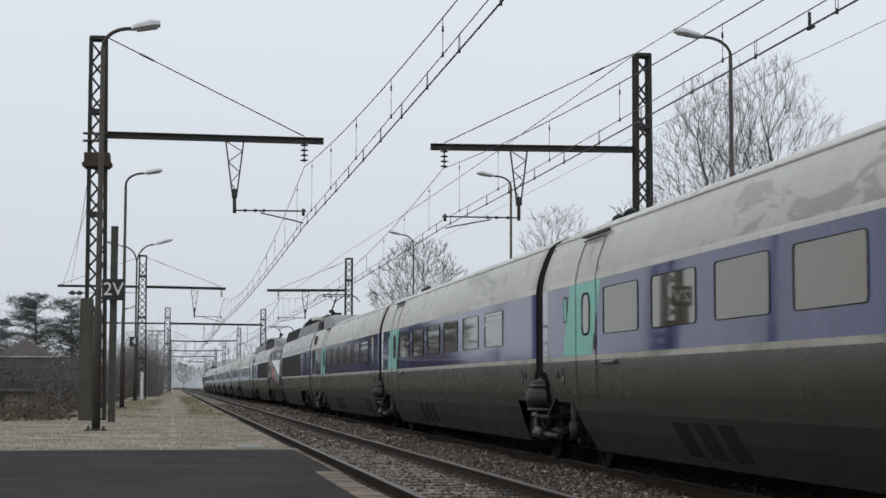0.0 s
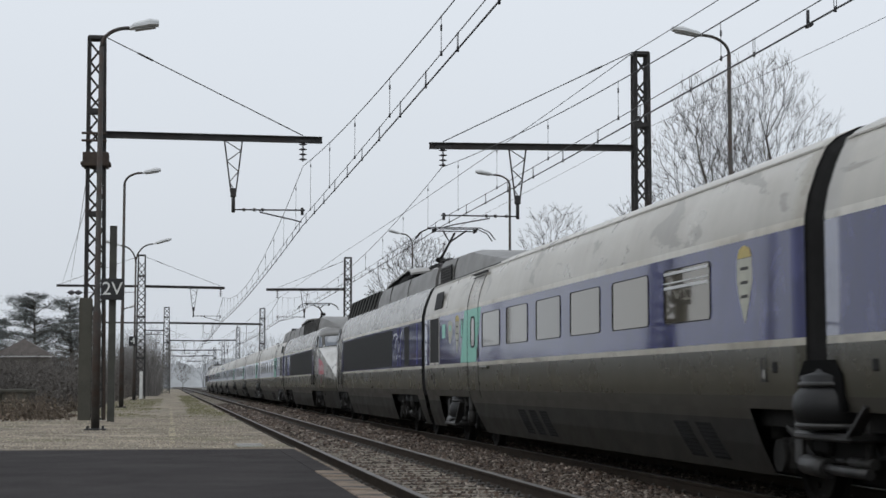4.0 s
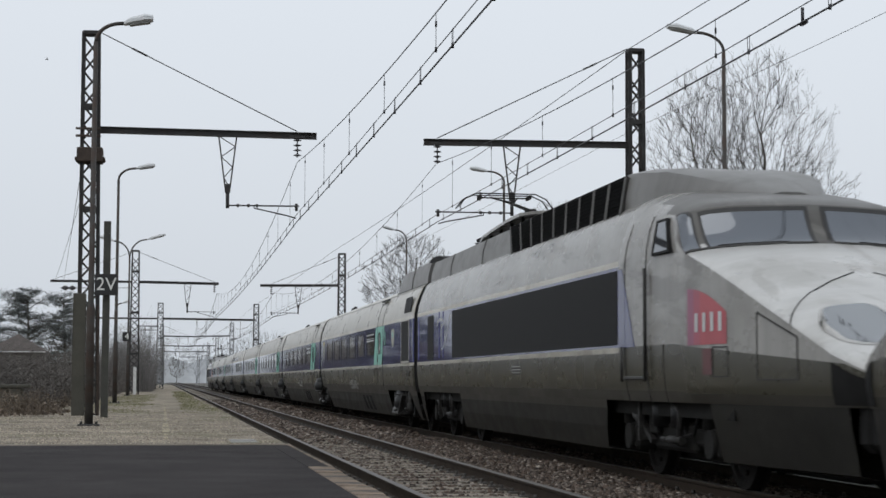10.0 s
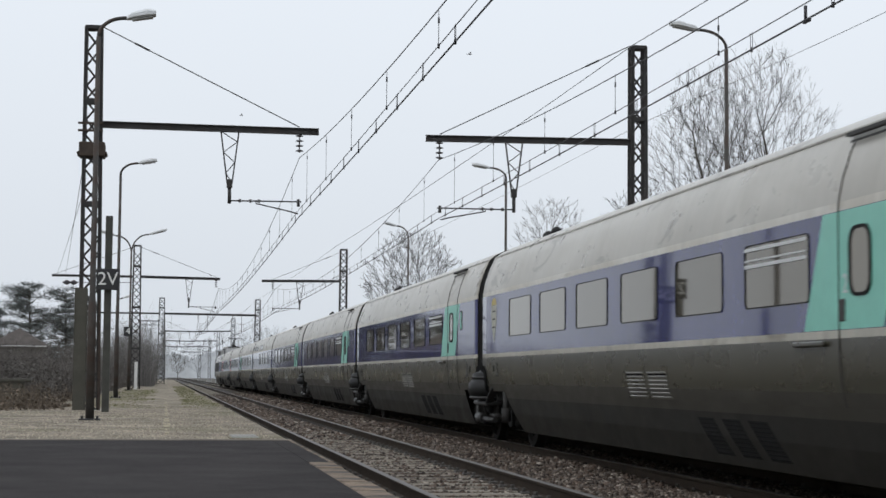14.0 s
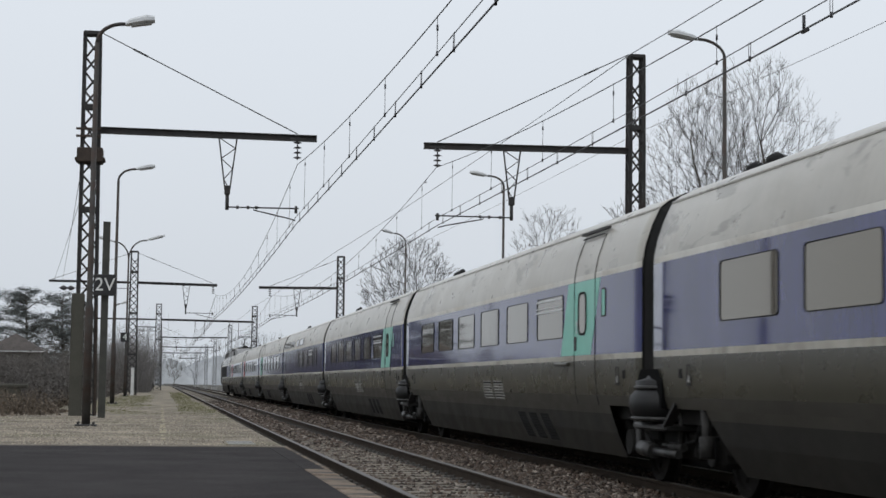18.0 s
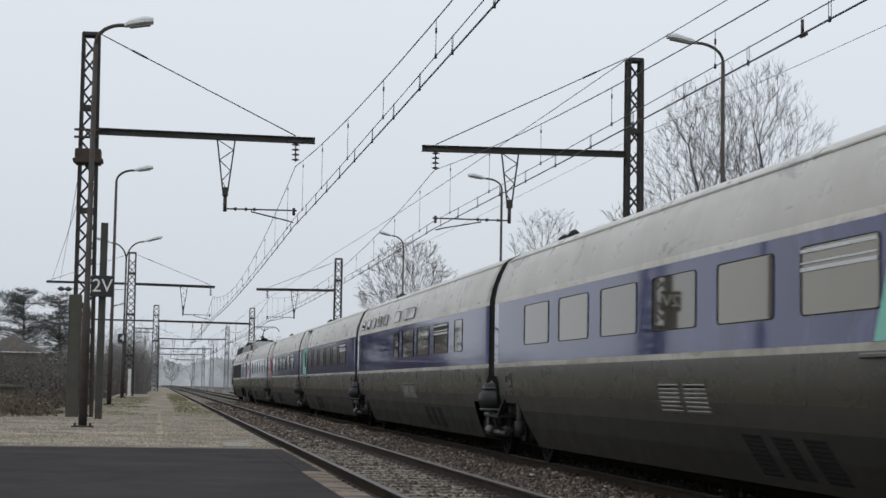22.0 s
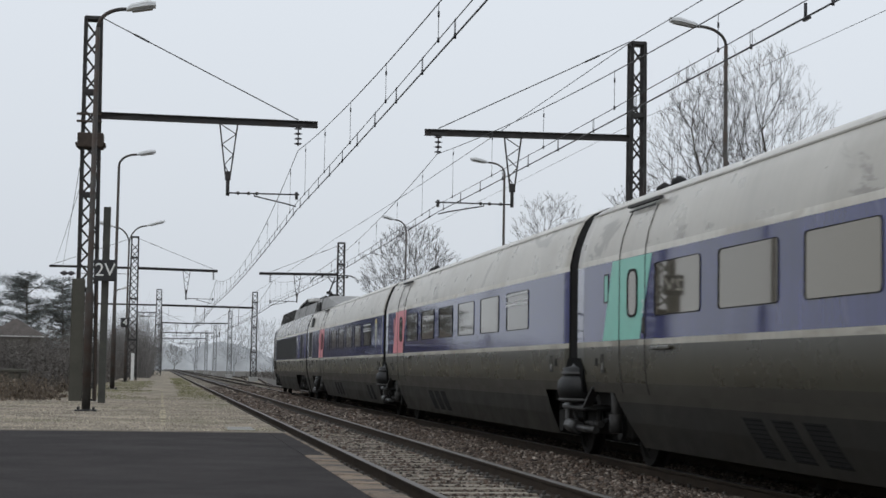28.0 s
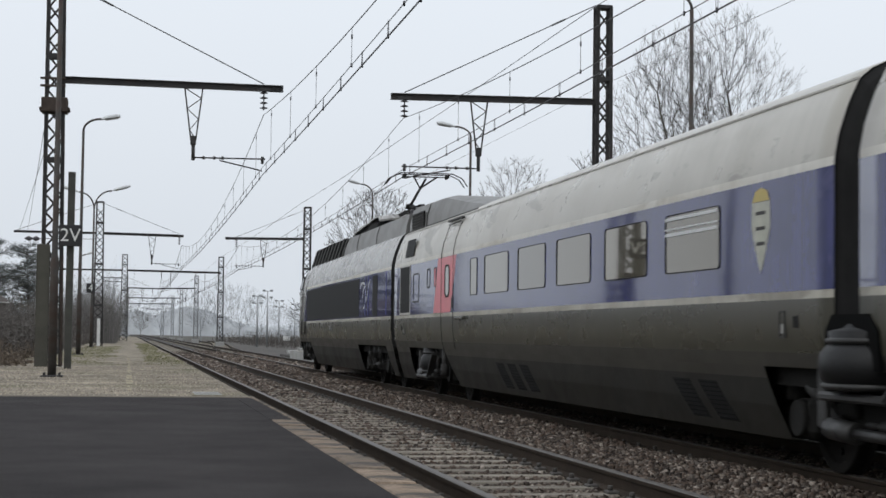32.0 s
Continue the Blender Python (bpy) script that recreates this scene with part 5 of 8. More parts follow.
    if nose_far:
        # long raised canopy between the louvres and the arched cowl
        bm = bmesh.new()
        top = [(9.7, 3.7), (9.2, 3.8), (8.2, 3.87), (6.8, 3.92), (5.9, 3.97), (5.4, 3.99), (5.0, 3.95), (4.8, 3.86)]
        loft(bm, [[(x, Y(v), z - 0.07 * abs(x / 0.95) ** 3) for v, z in top] + [(x, Y(v), z - 0.045 - 0.07 * abs(x / 0.95) ** 3) for v, z in top[::-1]] for x in (-0.95, -0.75, -0.4, 0.4, 0.75, 0.95)], closed=True)
        bmesh.ops.recalc_face_normals(bm, faces=bm.faces[:])
        cn = part("roof_canopy", bm, M_CAB, rf, "pale raised roof canopy plate")
        # a black fill under the plate paints the shadow beneath the canopy
        bm = bmesh.new()
        loft(bm, [[(x, Y(v), z - 0.05 - 0.07 * abs(x / 0.95) ** 3) for v, z in top] + [(x, Y(v), 3.62) for v, z in top[::-1]] for x in (-0.9, -0.6, 0.6, 0.9)], closed=True)
        bmesh.ops.recalc_face_normals(bm, faces=bm.faces[:])
        part("canopy_underside", bm, M_VOID, cn)
    # bus bars on insulators beside the pantograph
    for x in (-0.62, 0.62) if nose_far else ():
        bm = bmesh.new()
        tube(bm, [(x, Y(0.75), 3.84), (x, Y(1.2), 3.87), (x, Y(2.3), 3.87), (x, Y(2.6), 3.76)], 0.022, 6)
        bus = part("bus_bar", bm, M_RUN, rf, "dark roof bus bar")
        for v in (0.8, 1.5, 2.2):
            bm = bmesh.new()
            tube(bm, [(x, Y(v), 3.62 + 0.033 * k) for k in range(8)], [0.03 if k % 2 else 0.055 for k in range(8)], 8)
            part("insulator", bm, M_INSUL, bus)
    if not nose_far:
        bm = bmesh.new()
        top = [(5.15, 3.76), (5.4, 3.82), (6.4, 3.87), (7.6, 3.91), (8.6, 3.92)]
        loft(bm, [[(x, Y(v), z - 0.07 * abs(x / 0.95) ** 3) for v, z in top] + [(x, Y(v), z - 0.05 - 0.07 * abs(x / 0.95) ** 3) for v, z in top[::-1]] for x in (-0.95, -0.75, -0.4, 0.4, 0.75, 0.95)], closed=True)
        bmesh.ops.recalc_face_normals(bm, faces=bm.faces[:])
        cn = part("roof_canopy", bm, M_CAB, rf, "pale raised roof canopy plate")
        for v in (5.5, 6.4, 7.3, 8.2):
            for x in (-0.82, 0.82):
                bm = bmesh.new()
                bar(bm, (x, Y(v), 3.6), (x, Y(v + 0.12), 3.8), 0.05, 0.05)
                part("canopy_leg", bm, M_RUN, cn)
    pantograph(c, Y, nose_far)
    bogie(c, Y(3.15), True)
    bogie(c, Y(17.5), True)
    if not nose_far:
        gangway(c, L - GAP, L)
    return c


def pantograph(c, Y, nose_far):
    """Raised single-arm pantograph: base, insulators, lower arm, upper arm and head."""
    b0, el, hd = (4.2, 6.2, 4.1) if nose_far else (3.2, 5.2, 2.7)
    bm = bmesh.new()
    for x in (-0.45, 0.45):
        bar(bm, (x, Y(b0 - 0.9), 3.92), (x, Y(b0 + 0.9), 3.92), 0.06)
    for v in (b0 - 0.9, b0, b0 + 0.9):
        bar(bm, (-0.48, Y(v), 3.92), (0.48, Y(v), 3.92), 0.06)
    bevel_box(bm, -0.2, 0.2, Y(b0) - 0.25, Y(b0) + 0.25, 3.9, 4.08, 0.03)
    base = part("pantograph_base", bm, M_RUN, c, "dark steel pantograph base")
    for x in (-0.45, 0.45):
        for v in (b0 - 0.85, b0 + 0.85):
            bm = bmesh.new()
            pts = []
            rad = []
            for k in range(7):
                pts.append((x, Y(v), 3.66 + 0.035 * k))
                rad.append(0.05 if k % 2 else 0.085)
            tube(bm, pts, rad, 10)
            part("insulator", bm, M_INSUL, base)
    bm = bmesh.new()
    tube(bm, [(0, Y(b0), 4.02), (0, Y(el), 4.22)], [0.055, 0.042], 8)
    tube(bm, [(0.12, Y(b0 + 0.3), 3.98), (0.06, Y(el), 4.16)], 0.02, 6)
    bevel_box(bm, -0.11, 0.11, Y(el) - 0.07, Y(el) + 0.07, 4.16, 4.28, 0.03)
    part("lower_arm", bm, M_RUN, c)
    bm = bmesh.new()
    tube(bm, [(0, Y(el), 4.24), (0, Y(hd), 4.7)], [0.036, 0.026], 8)
    tube(bm, [(0, Y(hd + (el - hd) * 0.35), 4.55), (-0.28, Y(hd), 4.76)], 0.02, 6)
    tube(bm, [(0, Y(hd + (el - hd) * 0.35), 4.55), (0.28, Y(hd), 4.76)], 0.02, 6)
    part("upper_arm", bm, M_RUN, c)
    bm = bmesh.new()
    for q in (-0.18, 0.18):
        tube(bm, [(-0.95, Y(hd) + q, 4.54), (-0.82, Y(hd) + q, 4.72), (-0.6, Y(hd) + q, 4.82), (0.6, Y(hd) + q, 4.82), (0.82, Y(hd) + q, 4.72), (0.95, Y(hd) + q, 4.54)], 0.014, 6)
    for x in (-0.5, 0.5):
        bar(bm, (x, Y(hd) - 0.2, 4.76), (x, Y(hd) + 0.2, 4.76), 0.035, 0.08)
    bar(bm, (-0.55, Y(hd), 4.75), (0.55, Y(hd), 4.75), 0.025)
    part("pantograph_head", bm, M_RUN, c, "dark pantograph head with curved horns")


cars = []


def consist():
    near = coach_near_door(18.7)
    green = coach_far_door(18.7, M_GREEN)
    red = coach_far_door(18.7, M_RED)
    end_green = coach_far_door(21.845, M_GREEN, True)
    end_red = coach_far_door(21.845, M_RED, True)
    end_near = coach_near_door(21.845, True)
    bar_coach = coach_bar()
    for ob, base in ((green, -18.7), (end_green, 18.7), (end_near, 84.845), (near, 106.69), (bar_coach, 162.79), (red, 200.19), (end_red, 218.89)):
        cars.append((ob, base))
    for ob, base in ((green, 0.0), (near, 125.39), (near, 144.09), (green, 181.49)):
        d = copy_thing(ob, pose(X2, base, 0))
        cars.append((d, base))
        for o in d.children_recursive:
            if o.name.startswith("wheelset"):
                spinning.append((o, o.matrix_basis.translation.y))
    cars.append((power_car(40.545, True, (9.6, 16.9), "grey and blue high-speed power car, raised pantograph, nose at the coupling"), 40.545))
    cars.append((power_car(62.695, False, (8.45, 15.12), "grey high-speed power car with a wedge nose at the coupling"), 62.695))
    cars.append((power_car(240.735, True, (9.6, 16.9), "grey and blue power car at the train's tail"), 240.735))


consist()

# ---------------------------------------------------------------- track pieces
def platform_pieces():
    # kerb line between asphalt and gravel
    bm = bmesh.new()
    bevel_box(bm, -9, EDGE, Y_SEAM, Y_SEAM + 0.12, -0.3, Z_ASPHALT + 0.012, 0.01)
    tagged(part("kerb_strip", bm, M_STRIP), "pale concrete kerb strip across the platform", "kerb", kind="structure")
    # plain asphalt edge beyond the coping
    bm = bmesh.new()
    box(bm, EDGE - 0.25, EDGE - 0.045, 16.4, Y_SEAM, -0.5, Z_ASPHALT - 0.002)
    tagged(part("platform_shoulder", bm, M_ASPHALT), "dark asphalt shoulder along the platform edge", "platform", kind="structure")
    bm = bmesh.new()
    bevel_box(bm, EDGE - 0.045, EDGE, 16.4, Y_SEAM, -0.5, Z_ASPHALT + 0.004, 0.008)
    tagged(part("edge_trim", bm, M_COPING), "thin worn stone edge of the platform", "kerb", kind="structure")
    # coping
    bm = bmesh.new()
    box(bm, EDGE - 0.25, EDGE - 0.01, -40, 16.395, -0.5, Z_ASPHALT - 0.05)
    cope = tagged(part("platform_coping", bm, M_COPING), "worn pinkish stone coping on the platform edge", "coping", kind="structure")
    rnd = random.Random(4)
    bm = bmesh.new()
    bevel_box(bm, -0.125, 0.12, -0.492, 0.492, -0.06, 0.0, 0.012)
    first = part("coping_stone", bm, M_COPING, cope, at=pose(EDGE - 0.125, 15.9, Z_ASPHALT))
    for k in range(1, 18):
        again(first, "coping_stone", cope, pose(EDGE - 0.125 + rnd.uniform(-0.012, 0.012), 15.9 - k, Z_ASPHALT + rnd.uniform(-0.008, 0.006), 0, rnd.uniform(-1, 1), rnd.uniform(-0.6, 0.6)))
    # faded yellow safety line
    bm = bmesh.new()
    for k in range(26):
        y = 23.4 + k * 1.55
        if rnd.random() < 0.75:
            w = rnd.uniform(0.02, 0.055)
            box(bm, 0.05 - w, 0.05 + w, y, y + rnd.uniform(0.5, 1.3), Z_GRAVEL, Z_GRAVEL + 0.004)
    tagged(part("safety_line", bm, M_YELLOW), "faded yellow safety line on the gravel", "line marking", kind="structure")
    # drain cover by the kerb
    t = thing("drain_cover", pose(1.1, 23.6, Z_GRAVEL), "grey metal drain cover set in the gravel", "drain cover")
    bm = bmesh.new()
    bevel_box(bm, -0.22, 0.22, -0.7, 0.7, -0.02, 0.012, 0.006)
    part("cover_frame", bm, M_GRAVEL, t)
    for k in range(4):
        bm = bmesh.new()
        box(bm, -0.18, 0.18, -0.6 + k * 0.32, -0.45 + k * 0.32, 0.012, 0.018)
        part("cover_bar", bm, M_KERB, t)
    t = thing("concrete_cover", pose(5.5, 23.4, -0.15, 1.5, 0, 0), "flat grey concrete cable cover in the ballast", "cover")
    bm = bmesh.new()
    bevel_box(bm, -0.14, 0.14, -0.65, 0.65, -0.03, 0.03, 0.01)
    part("cover_slab", bm, M_KERB, t)


M_KERB = material("concrete", (0.3, 0.3, 0.285), 0.9, vary=0.2, size=2, fine=60, bump=0.3, stain=(0.18, 0.17, 0.15), stain_amount=0.5)
M_STRIP = material("worn_kerb", (0.19, 0.165, 0.135), 0.95, vary=0.4, size=3, fine=60, bump=0.3, stain=(0.1, 0.09, 0.075), stain_amount=0.7)
M_YELLOW = material("faded_paint", (0.29, 0.25, 0.165), 0.9, vary=0.35, size=4, fine=50, bump=0.2)
M_TIE = material("sleeper_dark", (0.05, 0.045, 0.04), 0.8, vary=0.3)
platform_pieces()


def sleepers(x, near_to, far_to, bed):
    rnd = random.Random(int(x * 10))
    bm = bmesh.new()
    bevel_box(bm, -1.25, 1.25, -0.115, 0.115, -0.12, 0.0, 0.015)
    first = None
    y = -27.0
    far = bmesh.new()
    n = 0
    while y < far_to:
        m = pose(x + rnd.uniform(-0.03, 0.03), y + rnd.uniform(-0.02, 0.02), -0.158 + rnd.uniform(-0.006, 0.004), 0, 0, rnd.uniform(-0.7, 0.7))
        if y < near_to:
            if first is None:
                first = part("sleeper", bm, M_SLEEPER, bed, at=m)
                fb = bmesh.new()
                for s in (-1, 1):
                    bevel_box(fb, s * 0.1 - 0.05, s * 0.1 + 0.05, -0.07, 0.07, -0.02, 0.035, 0.01)
                    tube(fb, [(s * 0.115, 0, 0.03), (s * 0.115, 0, 0.075)], 0.022, 6)
                clip = part("rail_fastening", fb, M_TIE, bed, at=pose(x - GAUGE, y, -0.168))
            else:
                again(first, "sleeper", bed, m)
                again(clip, "rail_fastening", bed, pose(x - GAUGE, y, -0.168))
            again(clip, "rail_fastening", bed, pose(x + GAUGE, y, -0.168))
        else:
            box(far, -1.25, 1.25, -0.115, 0.115, -0.12, 0.0, 0, m)
        y += 0.6
    tagged(part("far_sleepers", far, M_SLEEPER, bed), kind="stuff")


bed = bpy.data.objects["ballast_bed"]
sleepers(X1, 66.0, 260.0, bed)
sleepers(X2, 40.0, 260.0, bed)


def ballast_stones():
    """Loose crushed stone, denser and smaller where the eye is near."""
    rng = np.random.default_rng(7)
    cube = np.array([(-1, -1, -1), (1, -1, -1), (1, 1, -1), (-1, 1, -1), (-1, -1, 1), (1, -1, 1), (1, 1, 1), (-1, 1, 1)], float) * 0.5
    quads = np.array([(3, 2, 1, 0), (4, 5, 6, 7), (0, 1, 5, 4), (1, 2, 6, 5), (2, 3, 7, 6), (3, 0, 4, 7)])
    spots = []
    for y0, y1, per, size in ((-8, 6, 150, 0.06), (6, 18, 900, 0.038), (18, 34, 520, 0.047), (34, 60, 170, 0.074), (60, 110, 40, 0.13)):
        n = int((y1 - y0) * (X2 + 0.6 - EDGE) * per)
        x = rng.uniform(EDGE + 0.03, X2 + 0.6, n)
        y = rng.uniform(y0, y1, n)
        d1, d2 = np.abs(np.abs(x - X1) - GAUGE), np.abs(np.abs(x - X2) - GAUGE)
        keep = (d1 > 0.09) & (d2 > 0.09)
        # fewer stones on the sleepers inside the near track
        on = (np.abs(((y + 27.0 + 0.3) % 0.6) - 0.3) < 0.11) & (np.abs(x - X1) < 0.7)
        keep &= ~(on & (rng.random(n) < 0.93))
        mid = (x > X1 + 0.9) & (x < X2 - 0.9)
        z = np.where(mid, -0.135, -0.19) + rng.uniform(-0.02, 0.03, n) + np.where(mid, 0.03 * np.sin(x * 3 + y * 0.7), 0)
        z += np.where(np.abs(x - X1) < 0.7, -0.012, 0)
        for i in np.nonzero(keep)[0]:
            spots.append((x[i], y[i], z[i], size))
    sp = np.array(spots)
    n = len(sp)
    shape = cube[None] * rng.uniform(0.55, 1.25, (n, 8, 1)) * rng.uniform(0.6, 1.25, (n, 1, 3))
    a, b = rng.uniform(0, 6.28, n), rng.uniform(-0.9, 0.9, n)
    ca, sa, cb, sb = np.cos(a), np.sin(a), np.cos(b), np.sin(b)
    R = np.zeros((n, 3, 3))
    R[:, 0, 0], R[:, 0, 1], R[:, 0, 2] = ca * cb, -sa, ca * sb
    R[:, 1, 0], R[:, 1, 1], R[:, 1, 2] = sa * cb, ca, sa * sb
    R[:, 2, 0], R[:, 2, 2] = -sb, cb
    v = np.einsum("nij,nkj->nki", R, shape) * sp[:, None, 3:4] + sp[:, None, :3]
    f = (quads[None] + np.arange(n)[:, None, None] * 8).reshape(-1, 4)
    me = bpy.data.meshes.new("ballast_stones")
    me.vertices.add(n * 8)
    me.vertices.foreach_set("co", v.reshape(-1))
    me.loops.add(len(f) * 4)
    me.loops.foreach_set("vertex_index", f.reshape(-1))
    me.polygons.add(len(f))
    me.polygons.foreach_set("loop_start", np.arange(len(f)) * 4)
    me.update(calc_edges=True)
    me.materials.append(M_STONE)
    tagged(new("ballast_stones", me), "loose brown and grey crushed ballast stones", "ballast", kind="stuff")


ballast_stones()

# ---------------------------------------------------------------- overhead line
# steel of the farthest masts, paled in its colour to stand for haze
M_PALESTEEL = material("haze_pale_steel", (0.17, 0.175, 0.18), 0.8, 0.1, vary=0.25, size=2, fine=30, bump=0.1)
M_RUST = material("rusty_clamp", (0.045, 0.033, 0.026), 0.9, vary=0.4, size=6, fine=50, bump=0.4)
M_WHITEPAINT = material("white_paint", (0.6, 0.6, 0.58), 0.8, vary=0.15, size=3, fine=40, bump=0.2)


def lattice(t, top, w0, w1, base=-0.4, mat=None, step=0.42, apart=False):
    """Four corner angles and zigzag lacing on each face."""
    mat = mat or M_STEEL
    wid = lambda z: w0 + (w1 - w0) * max(z, 0) / top
    for sx in (-1, 1):
        for sy in (-1, 1):
            bm = bmesh.new()
            a, b = wid(base) / 2, wid(top) / 2
            bar(bm, (sx * (a - 0.01), sy * (a - 0.04), base), (sx * (b - 0.01), sy * (b - 0.04), top), 0.018, 0.085, up=(1, 0, 0))
            bar(bm, (sx * (a - 0.04), sy * (a - 0.01), base), (sx * (b - 0.04), sy * (b - 0.01), top), 0.018, 0.085, up=(0, 1, 0))
            part("corner_angle", bm, mat, t)
    n = int((top - 0.25) / step)
    for face in range(4):
        bm = bmesh.new()
        rot = pose(0, 0, 0, 0, 0, 90 * face)
        for k in range(n):
            za, zb = 0.2 + k * step, 0.2 + (k + 1) * step
            a, b = wid(za) / 2, wid(zb) / 2
            s = 1 if k % 2 else -1
            p, q = Vector((s * (a - 0.03), -a + 0.012, za)), Vector((-s * (b - 0.03), -b + 0.012, zb))
            bar(bm, rot @ p, rot @ q, 0.05, 0.014, up=rot.to_3x3() @ Vector((0, 1, 0)))
            if apart:
                part("lacing_bar", bm, mat, t)
                bm = bmesh.new()
            if k % 6 == 5:
                bar(bm, rot @ Vector((-b, -b + 0.008, zb)), rot @ Vector((b, -b + 0.008, zb)), 0.012, 0.11)
        if apart:
            part("batten_plates", bm, mat, t)
        else:
            tagged(part("lacing", bm, mat, t), kind="stuff")
    bm = bmesh.new()
    w = wid(top) / 2
    bevel_box(bm, -w - 0.008, w + 0.008, -w - 0.008, w + 0.008, top - 0.07, top + 0.02, 0.006)
    part("mast_cap", bm, mat, t)
    bm = bmesh.new()
    bevel_box(bm, -0.45, 0.45, -0.45, 0.45, base - 0.2, 0.3 + base + 0.35, 0.03)
    part("footing", bm, M_KERB, t)


def insulator_string(parent, p, length, n=4):
    bm = bmesh.new()
    x, y, z = p
    pts, rad = [], []
    for k in range(n * 3 + 1):
        pts.append((x, y, z - length * k / (n * 3)))
        rad.append(0.022 if k % 3 else 0.022)
    tube(bm, pts, 0.018, 6)
    for k in range(n):
        zz = z - length * (k + 0.6) / n
        tube(bm, [(x, y, zz + 0.03), (x, y, zz), (x, y, zz - 0.02)], [0.04, 0.11, 0.05], 10)
    return part("insulator", bm, M_INSUL, parent)


def ibeam(bm, a, b, w=0.14, h=0.16, k=0.02):
    """A rolled I-beam from a to b, lying level."""
    a, b = Vector(a), Vector(b)
    side = (b - a).cross(Vector((0, 0, 1))).normalized()
    prof = [(-w / 2, -h / 2), (w / 2, -h / 2), (w / 2, k - h / 2), (k / 2, k - h / 2), (k / 2, h / 2 - k), (w / 2, h / 2 - k), (w / 2, h / 2), (-w / 2, h / 2), (-w / 2, h / 2 - k), (-k / 2, h / 2 - k), (-k / 2, k - h / 2), (-w / 2, k - h / 2)]
    loft(bm, [[p + side * u + Vector((0, 0, v)) for u, v in prof] for p in (a, b)], closed=True)
    bmesh.ops.recalc_face_normals(bm, faces=bm.faces[:])


def cantilever(t, x0, reach, arm_z, track, stay_top, drop, mast_z=0):
    """Beam with stay, lattice drop bracket, steady tube and registration arm; all x from the mast's axis."""
    s = 1 if reach > x0 else -1
    bm = bmesh.new()
    e = reach
    ibeam(bm, (x0, 0, arm_z), (e, 0, arm_z - 0.06))
    arm = part("cross_arm", bm, M_STEEL, t, "dark steel cross arm")
    bm = bmesh.new()
    tube(bm, [(s * 0.2, 0, stay_top), (track, 0, arm_z + 0.05)], 0.014, 6)
    m = Vector((s * 0.2, 0, stay_top)).lerp(Vector((track, 0, arm_z + 0.05)), 0.2)
    w = (Vector((track, 0, arm_z + 0.05)) - Vector((s * 0.2, 0, stay_top))).normalized()
    tube(bm, [m - w * 0.2, m + w * 0.2], 0.026, 6)
    part("stay_rod", bm, M_STEEL, arm)
    bm = bmesh.new()
    top, foot = arm_z - 0.1, drop[1]
    cx = drop[0]
    tip = foot + 0.45
    for q in (-1, 1):
        bar(bm, (cx + q * 0.22, 0, top), (cx + q * 0.06, 0, tip), 0.035, 0.035)
    k = 5
    for i in range(k):
        za, zb = top + (tip - top) * i / k, top + (tip - top) * (i + 1) / k
        wa, wb = 0.22 - 0.16 * i / k, 0.22 - 0.16 * (i + 1) / k
        q = 1 if i % 2 else -1
        bar(bm, (cx + q * wa, 0, za), (cx - q * wb, 0, zb), 0.022, 0.022)
    bar(bm, (cx - 0.25, 0, top), (cx + 0.25, 0, top), 0.06, 0.04)
    bevel_box(bm, cx - 0.07, cx + 0.07, -0.07, 0.07, tip - 0.12, tip + 0.1, 0.015)
    tube(bm, [(cx, 0, tip - 0.1), (cx, 0, foot - 0.05)], 0.045, 8)
    part("drop_bracket", bm, M_STEEL, arm)
    bm = bmesh.new()
    tz = foot + 0.02
    tube(bm, [(cx, 0, tz), (track + s * 0.05, 0, tz + 0.0)], 0.02, 6)
    for q in (0.15, 0.3, 0.42):
        xx = cx + (track - cx) * q
        tube(bm, [(xx - 0.03, 0, tz), (xx + 0.03, 0, tz)], 0.045, 6)
    tube(bm, [(track - s * 0.02, 0, tz + 0.06), (track - s * 0.02, 0, tz - 0.12)], 0.04, 6)
    part("steady_tube", bm, M_STEEL, arm)
    bm = bmesh.new()
    xr = track - (track - cx) * 0.62
    tube(bm, [(xr, 0, tz - 0.02), (xr, 0, tz - 0.06), (track - s * 0.25, 0, tz - 0.24), (track - s * 0.03, 0, tz - 0.3)], 0.018, 6)
    part("registration_arm", bm, M_STEEL, arm)
    insulator_string(arm, (track, 0, arm_z - 0.1), 0.5)
    bm = bmesh.new()
    bevel_box(bm, track - 0.2, track + 0.2, -0.06, 0.06, arm_z - 0.13, arm_z - 0.06, 0.01)
    part("hanger_plate", bm, M_STEEL, arm)
    return arm


def mast(x, y, top, w0=0.55, w1=0.42, label="dark riveted lattice steel catenary mast", mat=None):
    t = thing("catenary_mast", pose(x, y, 0), label, "mast", "catenary masts")
    lattice(t, top, w0, w1, mat=mat, apart=y < 120)
    return t


m1 = mast(-1.87, 41.5, 9.6, 0.48, 0.38)
m1.matrix_basis = pose(-1.8, 41.5, 0, 0, -0.45, 0)
cantilever(m1, 0.2, 5.53, 7.2, 5.05, 9.62, (3.33, 5.36))
bm = bmesh.new()
bevel_box(bm, -0.31, 0.31, -0.31, 0.31, 6.38, 6.73, 0.02)
bevel_box(bm, -0.36, 0.36, -0.27, 0.27, 6.42, 6.5, 0.02)
part("clamp_box", bm, M_RUST, m1, "rusty clamp box")
bm = bmesh.new()
for zz in (6.98, 7.16):
    bevel_box(bm, -0.34, 0.26, -0.27, -0.24, zz, zz + 0.06, 0.01)
part("arm_bolts", bm, M_RUST, m1)
bm = bmesh.new()
